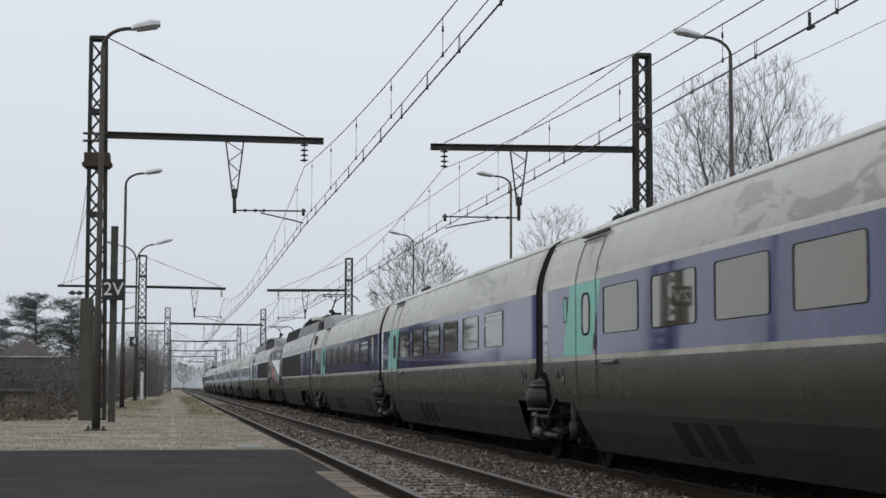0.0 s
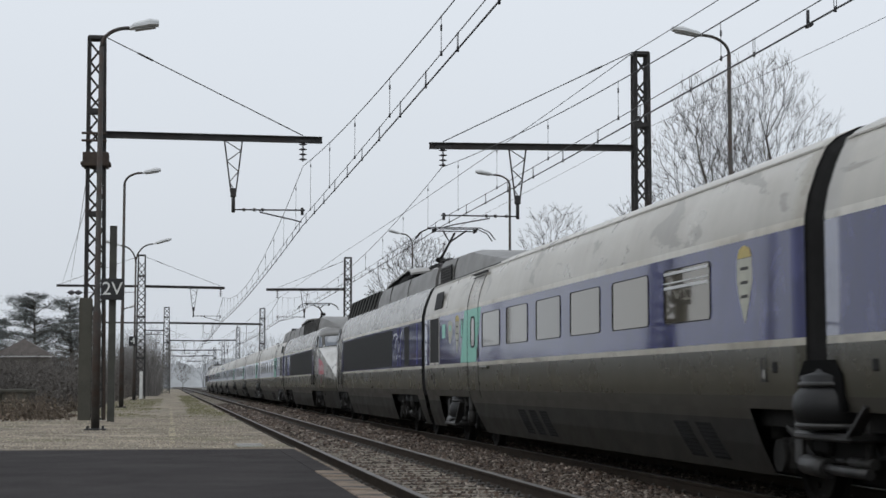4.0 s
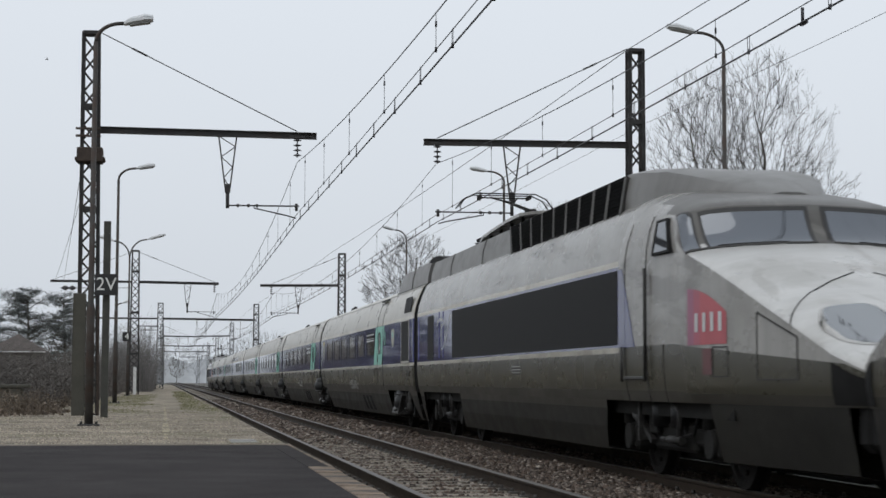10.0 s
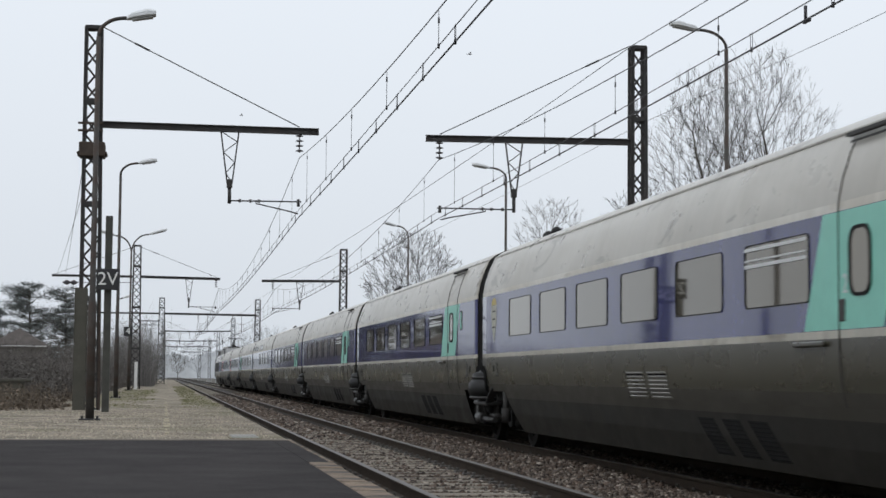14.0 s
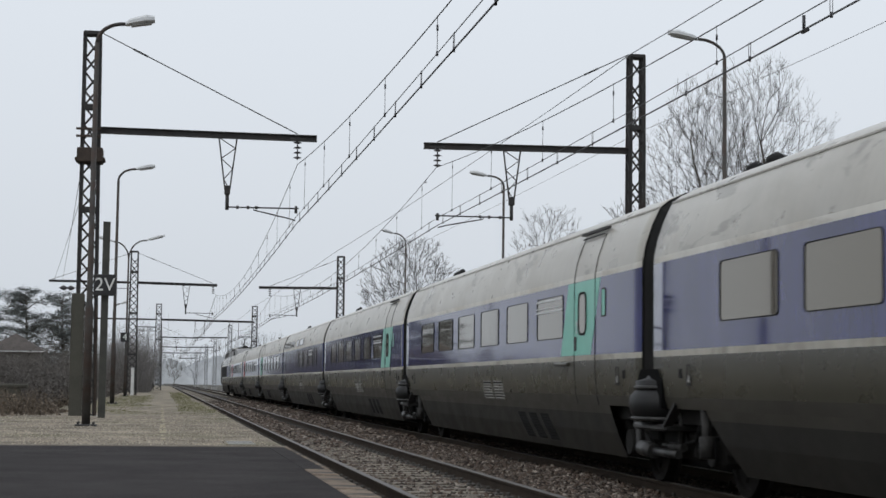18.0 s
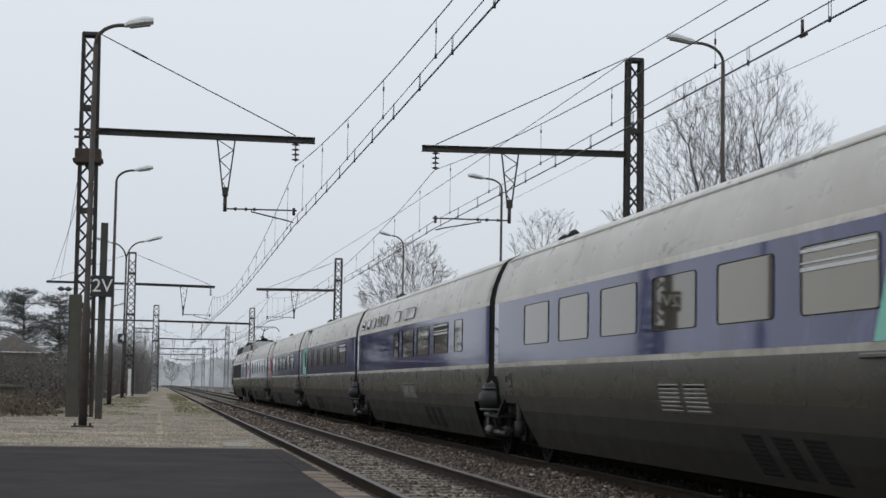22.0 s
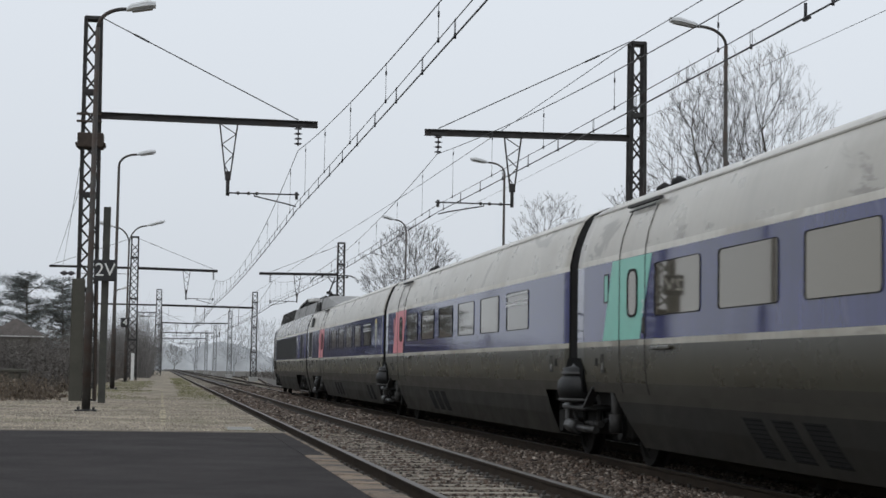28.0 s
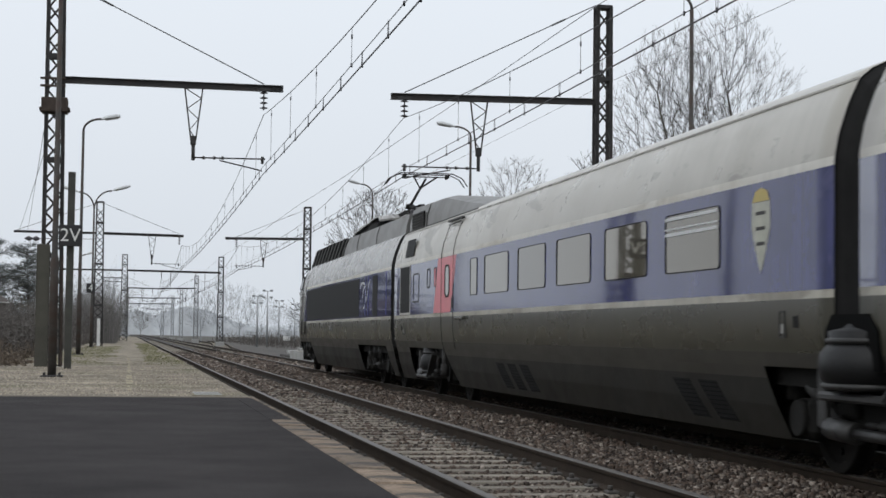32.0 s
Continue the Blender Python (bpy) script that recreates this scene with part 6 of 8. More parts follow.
bar(bm, (0.245, -0.245, 0.1), (0.24, -0.24, 2.9), 0.05, 0.05)
part("rusty_angle", bm, M_RUST, m1, "red-brown rusted corner")
m2 = mast(11.9, 41.5, 9.65, 0.43, 0.37)
cantilever(m2, -0.2, -5.52, 7.17, -5.17, 9.68, (-3.25, 5.33))
m3 = mast(-1.8, 104.5, 9.05, 0.6, 0.42, "grey lattice catenary mast with a white-painted foot")
cantilever(m3, 0.2, 5.07, 7.12, 4.82, 8.95, (3.17, 5.3))
bm = bmesh.new()
ibeam(bm, (-0.2, 0, 7.12), (-5.1, 0, 7.12), 0.12, 0.14)
la = part("left_arm", bm, M_STEEL, m3)
bm = bmesh.new()
tube(bm, [(-0.2, 0, 8.95), (-5.0, 0, 7.18)], 0.014, 6)
part("stay_rod", bm, M_STEEL, la)
bm = bmesh.new()
for q in (-4.2, -3.78):
    tube(bm, [(q - 0.23, 0, 6.7), (q - 0.12, 0, 6.7), (q + 0.0, 0, 6.7), (q + 0.12, 0, 6.7), (q + 0.23, 0, 6.7)], [0.04, 0.11, 0.17, 0.11, 0.04], 10)
tube(bm, [(-4.5, 0, 6.7), (-0.2, 0, 6.75)], 0.02, 6)
part("double_insulator", bm, M_INSUL, la)
bm = bmesh.new()
box(bm, -0.03, 0.16, -0.33, -0.29, 0.1, 1.9)
part("white_marker", bm, M_WHITEPAINT, m3, "white painted foot")
m4 = mast(11.05, 105.8, 9.15, 0.5, 0.42)
cantilever(m4, -0.2, -5.15, 7.12, -4.45, 8.95, (-2.75, 5.33))

# portal over both tracks and the masts beyond
pl = mast(-0.4, 168.5, 8.75, 0.75, 0.5)
pr = mast(9.15, 170.5, 8.8, 0.6, 0.5)
bm = bmesh.new()
ibeam(bm, (0.2, 0, 7.2), (9.5, 2.0, 7.2), 0.16, 0.2, 0.03)
bar(bm, (-7.5, 0, 7.2), (-0.2, 0, 7.2), 0.12, 0.16)
beam = part("portal_beam", bm, M_STEEL, pl, "long steel portal beam over both tracks")
for q in (3.6, 7.0):
    insulator_string(beam, (q, 0.8, 7.1), 0.55)
    bm = bmesh.new()
    tube(bm, [(q + 0.9, 0.8, 7.1), (q + 0.9, 0.8, 5.4), (q - 0.2, 0.8, 5.1)], 0.025, 5)
    part("registration_arm", bm, M_STEEL, beam)
for x, y in ((9.0, 228.4), (9.05, 293.4), (9.1, 352.5), (8.7, 433.0)):
    t = mast(x, y, 8.8, 0.6, 0.5, "lattice catenary mast far down the line, paled by painted haze", M_PALESTEEL)
    cantilever(t, -0.2, x * 0 - 4.6, 7.1, -2.5, 8.6, (-1.4, 5.33))
for x, y in ((-0.3, 231.0), (-0.2, 296.0), (-0.2, 356.0)):
    t = mast(x, y, 8.7, 0.5, 0.4, "lattice catenary mast far down the line, paled by painted haze", M_PALESTEEL)
    cantilever(t, 0.2, 5.2, 7.1, 3.5, 8.5, (2.2, 5.33))


def overhead(x, name):
    t = thing(name, pose(x, 0, 0), "thin dark overhead contact line with droppers", "overhead line", "overhead lines")
    ys = [-21.5, 41.5, 105.0, 169.3, 229.5, 294.5, 354.0, 433.0, 520.0]
    for k, (a, b) in enumerate(zip(ys, ys[1:])):
        mid, h = (a + b) / 2, (b - a) / 2
        mess = lambda y: 5.42 + 1.1 * ((y - mid) / h) ** 2
        aux = lambda y: 5.06 + 0.16 * ((y - mid) / h) ** 2
        con = lambda y: 4.88 + 0.15 * ((y - mid) / h) ** 2
        off = lambda y: (0.04 if k % 2 else -0.03) * math.sin((y - a) / (b - a) * math.pi)
        n = 24 if k < 2 else 10
        grid = [a + (b - a) * i / n for i in range(n + 1)]
        r = 0.0085 if k < 2 else 0.013
        for nm, fn, q, rr in (("messenger_wire", mess, 0.0, r), ("auxiliary_wire", aux, 0.0, r * 0.8), ("contact_wire", con, 0.0, r * 1.35)):
            bm = bmesh.new()
            tube(bm, [(off(y) + q, y, fn(y)) for y in grid], rr, 5)
            part(nm, bm, M_WIRE, t)
        m, short = (int((b - a) / 4.67), int((b - a) / 2.38)) if k < 3 else (6, 6)
        drops = [(b - 2.4 - (b - a - 4.8) * i / (m - 1), mess, aux, False) for i in range(m)]
        drops += [(b - 1.1 - (b - a - 2.2) * i / (short - 1), aux, con, k < 2) for i in range(short)]
        for yy, fa, fb, double in drops:
            if fa(yy) - fb(yy) < 0.04:
                continue
            bm = bmesh.new()
            for q in (-0.035, 0.035) if double else (0.0,):
                tube(bm, [(off(yy), yy + q, fa(yy) + 0.02), (off(yy), yy + q, fb(yy) - 0.02)], r * 0.5, 4)
            if k < 2:
                tube(bm, [(off(yy), yy, fb(yy) + 0.03), (off(yy), yy, fb(yy) - 0.03)], 0.016, 5)
                if not double:
                    tube(bm, [(off(yy), yy, fa(yy) - 0.1), (off(yy), yy, fa(yy) - 0.17)], 0.014, 5)
            part("dropper", bm, M_WIRE, t)
    return t


overhead(3.2, "overhead_line")
ovr = overhead(6.71, "overhead_line")
ovr.location.z = 0.05
bm = bmesh.new()
tube(bm, [(0, 16.9, 5.06), (0, 16.9, 4.9)], 0.018, 6)
bevel_box(bm, -0.02, 0.02, 16.78, 16.95, 4.865, 4.9, 0.008)
part("wire_clamp", bm, M_WIRE, ovr)


def feeder(label, pts, sag, r=0.011):
    t = thing("feeder_cable", pose(0, 0, 0), label, "cable", "feeder cables")
    for p, q in zip(pts, pts[1:]):
        p, q = Vector(p), Vector(q)
        bm = bmesh.new()
        n = 16
        drop = sag if p.y < 0 else sag * 0.25
        tube(bm, [p.lerp(q, i / n) - Vector((0, 0, drop * 4 * (i / n) * (1 - i / n))) for i in range(n + 1)], r, 5)
        part("cable_span", bm, M_WIRE, t)


feeder("dark feeder cable along the mast tops", [(11.75, -21.5, 9.7), (11.75, 41.5, 9.69), (10.5, 105.8, 9.3), (9.1, 170.5, 8.8), (9.0, 228.4, 8.8), (9.05, 293.4, 8.8)], 0.5)
feeder("thin cable at arm height behind the masts", [(12.15, -21.5, 7.75), (12.15, 41.5, 7.74), (11.3, 105.8, 7.75), (9.4, 170.5, 7.5)], 0.42, 0.0055)
feeder("thin cable running to a distant arm", [(-2.0, 41.5, 5.7), (-6.6, 104.5, 7.15)], 0.3, 0.008)
feeder("thin cable running to a distant arm", [(-2.1, 41.5, 5.9), (-6.1, 104.5, 7.15)], 0.3, 0.008)

# ---------------------------------------------------------------- lamps, signs, posts
M_POLE = material("lamp_pole", (0.05, 0.046, 0.042), 0.75, 0.1, vary=0.45, size=4, fine=30, stain=(0.05, 0.032, 0.024), stain_amount=0.85, stain_size=2.5, stain_edge=(0.45, 0.6))
M_DIFF = material("lamp_diffuser", (0.3, 0.3, 0.29), 0.4, vary=0.1)


def street_lamp(x, y, top, arms, ground=0.2, r=0.075):
    t = thing("platform_lamp", pose(x, y, 0), "tall grey curved-arm platform lamp" if len(arms) == 1 else "tall grey platform lamp with two curved arms", "lamp post", "platform lamps")
    bm = bmesh.new()
    tube(bm, [(0, 0, ground), (0, 0, ground + 2.2), (0, 0, ground + 2.3), (0, 0, top)], [r, r, r * 0.72, r * 0.55], 10)
    part("pole", bm, M_POLE, t)
    bm = bmesh.new()
    bevel_box(bm, -0.2, 0.2, -0.2, 0.2, ground - 0.3, ground + 0.03, 0.01)
    for sx in (-1, 1):
        for sy in (-1, 1):
            tube(bm, [(sx * 0.14, sy * 0.14, ground + 0.03), (sx * 0.14, sy * 0.14, ground + 0.08)], 0.02, 6)
    part("base_plate", bm, M_STEEL, t)
    for reach, rise in arms:
        s = 1 if reach > 0 else -1
        bm = bmesh.new()
        pts = [(0, 0, top)]
        for k in range(1, 9):
            u = k / 8
            pts.append((reach * 0.5 * (1 - math.cos(u * math.pi / 2)), 0, top + rise * 0.85 * math.sin(u * math.pi / 2)))
        pts.append((reach * 0.52, 0, top + rise * 0.86))
        a = pts[-1]
        tube(bm, pts, r * 0.45, 8)
        arm = part("arm", bm, M_POLE, t)
        bm = bmesh.new()
        L = abs(reach) * 0.55
        sec = [(-0.1, 0.0), (-0.15, 0.03), (-0.14, 0.1), (-0.07, 0.15), (0.07, 0.15), (0.14, 0.1), (0.15, 0.03), (0.1, 0.0)]
        rings = []
        for u, k in ((0, 0.45), (0.15, 0.8), (0.7, 1.05), (1.0, 0.75)):
            rings.append([(a[0] + s * L * u, w * k, a[2] - 0.04 + rise * 0.22 * u + h * k) for w, h in sec])
        loft(bm, rings, closed=True, smooth=False)
        bmesh.ops.recalc_face_normals(bm, faces=bm.faces[:])
        hd = part("lamp_head", bm, M_LAMP, arm, "pale grey lamp head")
        bm = bmesh.new()
        rings = []
        for u, k in ((0.2, 0.6), (0.9, 0.6)):
            rings.append([(a[0] + s * L * u, w * k, a[2] - 0.075 + rise * 0.22 * u + h * 0.3) for w, h in sec])
        loft(bm, rings, closed=True)
        bmesh.ops.recalc_face_normals(bm, faces=bm.faces[:])
        part("diffuser", bm, M_DIFF, arm)


street_lamp(-1.37, 32.2, 7.52, [(1.0, 0.44)], 0.25, 0.082)
street_lamp(-3.75, 131.0, 6.35, [(0.95, 0.75)], -0.35, 0.1)
street_lamp(-1.76, 63.0, 8.5, [(1.24, 0.53)], 0.25, 0.09)
street_lamp(-1.95, 94.0, 7.8, [(1.81, 1.25), (-1.63, 1.12)], 0.25, 0.09)
street_lamp(14.12, 41.0, 9.6, [(-1.4, 0.55)], 0.35, 0.09)
street_lamp(14.45, 71.0, 9.75, [(-1.4, 0.5)], 0.35, 0.09)
street_lamp(14.5, 101.0, 9.6, [(-1.4, 0.8)], -0.3, 0.09)

M_SIGNBLACK = material("sign_black", (0.012, 0.012, 0.013), 0.5, vary=0.15, bump=0)
M_SIGNWHITE = material("sign_white", (0.62, 0.62, 0.6), 0.6, vary=0.08, bump=0)


def board(x, y, z, w, h, words, size, label):
    t = thing("sign_board", pose(x, y, z), label, "sign")
    bm = bmesh.new()
    bevel_box(bm, -w / 2, w / 2, -0.015, 0.015, -h / 2, h / 2, 0.01)
    part("panel", bm, M_SIGNBLACK, t)
    text_mesh("writing", words, size, M_SIGNWHITE, t, pose(0, -0.019, 0, 90, 0, 0))
    bm = bmesh.new()
    bevel_box(bm, -0.08, 0.12, 0.015, 0.12, -0.06, 0.06, 0.01)
    part("bracket", bm, M_STEEL, t)


board(-1.325, 38.95, 3.27, 0.51, 0.49, "2V", 0.42, "black square sign board with white 2V")
board(-2.03, 93.85, 3.49, 0.47, 0.52, "4", 0.5, "black square sign board with white 4")


def steel_post():
    t = thing("steel_post", pose(-1.325, 39.2, 0), "tall dark riveted steel post beside the mast", "post")
    bm = bmesh.new()
    u = [(-0.08, 0.08), (-0.08, -0.09), (0.08, -0.09), (0.08, 0.08), (0.058, 0.08), (0.058, -0.066), (-0.058, -0.066), (-0.058, 0.08)]
    loft(bm, [[(x, y, z) for x, y in u] for z in (0.05, 4.74)], closed=True)
    bmesh.ops.recalc_face_normals(bm, faces=bm.faces[:])
    part("beam", bm, M_POST, t)
    for k in range(24):
        bm = bmesh.new()
        tube(bm, [(0, -0.088, 0.4 + k * 0.18), (0, -0.1, 0.4 + k * 0.18)], 0.018, 6)
        part("rivet", bm, M_POST, t)
    bm = bmesh.new()
    bevel_box(bm, -0.28, 0.28, -0.28, 0.28, -0.3, 0.14, 0.02)
    part("footing", bm, M_KERB, t)
    t = thing("concrete_cabinet", pose(-2.02, 41.3, 0.1), "tall narrow greenish weathered concrete cabinet", "cabinet")
    bm = bmesh.new()
    bevel_box(bm, -0.15, 0.15, -0.14, 0.14, 0.06, 3.08, 0.012)
    part("body", bm, M_MOSSY, t)
    bm = bmesh.new()
    bevel_box(bm, -0.28, 0.24, -0.26, 0.26, -0.2, 0.07, 0.02)
    part("plinth", bm, M_KERB, t)
    bm = bmesh.new()
    box(bm, -0.11, 0.11, -0.146, -0.14, 0.2, 2.96)
    part("door_leaf", bm, M_MOSSY, t)


M_POST = material("old_steel_post", (0.05, 0.05, 0.043), 0.8, 0.1, vary=0.3, size=3, fine=40, stain=(0.08, 0.085, 0.06), stain_amount=0.5)
M_MOSSY = material("mossy_concrete", (0.068, 0.065, 0.052), 0.9, vary=0.3, size=1.5, fine=50, bump=0.3, stain=(0.04, 0.04, 0.03), stain_amount=0.7, stain_size=1.5)
steel_post()


def right_platform():
    bm = bmesh.new()
    bevel_box(bm, X2 + 1.68, 15.5, -40, 87, -0.5, 0.24, 0.02)
    p = tagged(part("opposite_platform", bm, M_GRAVEL), "pale gravel platform across the tracks", "platform", kind="structure")
    bm = bmesh.new()
    bevel_box(bm, X2 + 1.63, X2 + 1.67, -40, 87, -0.5, 0.26, 0.005)
    part("platform_wall", bm, M_KERB, p)
    bm = bmesh.new()
    bevel_box(bm, X2 + 1.9, 15.4, 87.02, 96, -0.5, 0.0, 0.05)
    part("end_wall", bm, M_TIE, p)
    # stony yard ground beyond the platform, with a siding that bears away to the right
    bm = bmesh.new()
    rings = [[(x, y, -0.33 + 0.05 * noise.noise((x * 0.8, y * 0.5, 7.0))) for x in [8.0 + i * 1.6 for i in range(24)]] for y in [88 + j * 4 for j in range(50)]]
    loft(bm, rings, caps=False)
    bmesh.ops.recalc_face_normals(bm, faces=bm.faces[:])
    if bm.faces[0].normal.z < 0:
        bmesh.ops.reverse_faces(bm, faces=bm.faces[:])
    tagged(part("yard_ground", bm, M_YARD), "dark stony yard ground beside the far tracks", "ground", kind="structure")
    ease = lambda u: u * u * (3 - 2 * u)
    path = lambda y: X2 + 4.2 * ease(min(1.0, max(0.0, (y - 96) / 130)))
    bm = bmesh.new()
    y = 116.0
    while y < 250:
        box(bm, path(y) - 1.2, path(y) + 1.2, y - 0.12, y + 0.12, -0.34, -0.19)
        y += 0.6
    tagged(part("siding_sleepers", bm, M_SLEEPER), "weathered timber sleepers of a siding", "sleepers", kind="stuff")
    for s in (-1, 1):
        bm = bmesh.new()
        for y in range(112, 250, 3):
            bar(bm, (path(y) + s * GAUGE, y, -0.1), (path(y + 3) + s * GAUGE, y + 3, -0.1), 0.07, 0.16)
        tagged(part("rail", bm, M_RAIL), "rusty rail of a siding bearing away", "rail", "rails", "structure")
    for x, y, w in ((11.6, 118.0, 0.9), (12.9, 131.0, 1.2)):
        t = thing("concrete_slab", pose(x, y, -0.3), "pale flat concrete slab lying beside the siding", "slab", "yard slabs")
        bm = bmesh.new()
        bevel_box(bm, -w / 2, w / 2, -0.9, 0.9, -0.1, 0.16, 0.03)
        part("slab", bm, M_KERB, t)
    for x, y, h in ((13.75, 182.0, 5.2), (15.15, 186.0, 5.9), (19.1, 216.0, 5.4), (23.5, 240.0, 5.4)):
        t = thing("yard_light_mast", pose(x, y, 0), "slender grey yard light mast with paired floodlights", "light mast", "yard lights")
        bm = bmesh.new()
        tube(bm, [(0, 0, -0.6), (0, 0, h)], [0.11, 0.055], 8)
        part("pole", bm, M_ZINC, t)
        for zz in (h, h - 0.75):
            for s in (-1, 1):
                bm = bmesh.new()
                bar(bm, (0, 0, zz - 0.1), (s * 0.4, 0, zz), 0.05)
                bevel_box(bm, s * 0.4 - 0.16, s * 0.4 + 0.16, -0.12, 0.12, zz - 0.12, zz + 0.1, 0.02)
                part("floodlight", bm, M_ZINC, t)
    t = thing("white_notice", pose(18.6, 200, -1.0), "small white notice board on posts", "sign")
    bm = bmesh.new()
    bevel_box(bm, -0.4, 0.4, -0.03, 0.03, 1.35, 1.85, 0.01)
    part("panel", bm, M_WHITEPAINT, t)
    for s in (-1, 1):
        bm = bmesh.new()
        bar(bm, (s * 0.4, 0.06, 0), (s * 0.4, 0.06, 1.8), 0.06)
        part("post", bm, M_STEEL, t)


M_YARD = material("yard_ground", (0.05, 0.043, 0.037), 0.95, vary=0.5, size=0.6, fine=14, bump=0.6, stain=(0.085, 0.075, 0.06), stain_amount=0.6, stain_size=0.25)
right_platform()
# ---------------------------------------------------------------- vegetation and distance
M_BARK = material("bark", (0.065, 0.058, 0.048), 0.9, vary=0.3, size=3, fine=40, bump=0.5, stain=(0.11, 0.12, 0.07), stain_amount=0.6)
M_TWIG = material("twigs", (0.046, 0.039, 0.032), 0.9, vary=0.3, size=1, fine=10, bump=0)
# distance haze put into the base colour of far twigs
M_MISTTWIG = material("haze_grey_twigs", (0.24, 0.255, 0.265), 0.9, vary=0.25, size=0.4, fine=4, bump=0)
M_NEEDLE = material("conifer_needles", (0.1, 0.112, 0.11), 0.8, vary=0.35, size=1.2, fine=12, bump=0, spread=0.35, island=True)
M_BRAMBLE = material("bramble_twigs", (0.09, 0.081, 0.073), 0.95, vary=0.4, size=0.6, fine=8, bump=0, spread=0.45, island=True)
M_SHRUB = material("shrub_twigs", (0.15, 0.142, 0.135), 0.95, vary=0.3, size=0.6, fine=8, bump=0, spread=0.35, island=True)
M_LEAF = material("dead_leaves", (0.12, 0.094, 0.07), 0.9, vary=0.3, size=1, fine=10, bump=0, spread=0.5, island=True)
M_GRASS = material("short_grass", (0.16, 0.158, 0.075), 0.9, vary=0.3, size=1, fine=10, bump=0, spread=0.3, island=True)
M_BANK = material("bramble_bank", (0.07, 0.06, 0.046), 0.95, vary=0.4, size=1, fine=12, bump=0.4)


class Soup:
    """Vertices and faces gathered fast, for one mesh."""

    def __init__(self):
        self.v, self.f = [], []

    def limb(self, pts, radii, sides=4):
        start = len(self.v)
        n = len(pts)
        for i, p in enumerate(pts):
            d = pts[min(i + 1, n - 1)] - pts[max(i - 1, 0)]
            d = d.normalized() if d.length > 1e-9 else Vector((0, 0, 1))
            s = d.cross(Vector((0, 0, 1)) if abs(d.z) < 0.93 else Vector((1, 0, 0))).normalized()
            u = s.cross(d)
            for k in range(sides):
                a = k * math.tau / sides
                self.v.append(p + (s * math.cos(a) + u * math.sin(a)) * radii[i])
        for i in range(n - 1):
            for k in range(sides):
                a, b = start + i * sides + k, start + i * sides + (k + 1) % sides
                self.f.append((a, b, b + sides, a + sides))

    def leaf(self, p, way, side, length, width):
        a = len(self.v)
        self.v += [p, p + way * length * 0.5 + side * width, p + way * length, p + way * length * 0.5 - side * width]
        self.f.append((a, a + 1, a + 2, a + 3))

    def mesh(self, name, mat, smooth=False):
        me = bpy.data.meshes.new(name)
        me.from_pydata([tuple(q) for q in self.v], [], self.f)
        me.materials.append(mat)
        if smooth:
            me.polygons.foreach_set("use_smooth", [True] * len(me.polygons))
        me.update()
        return me

    def part(self, name, mat, parent, label="", smooth=False):
        ob = new(name, self.mesh(name, mat, smooth))
        ob.parent = parent
        if label:
            ob["label"] = label
        return ob


def away(d, angle, rnd):
    s = d.cross(Vector((rnd.uniform(-1, 1), rnd.uniform(-1, 1), rnd.uniform(-1, 1))))
    s.normalize()
    return (d * math.cos(angle) + s * math.sin(angle)).normalized()


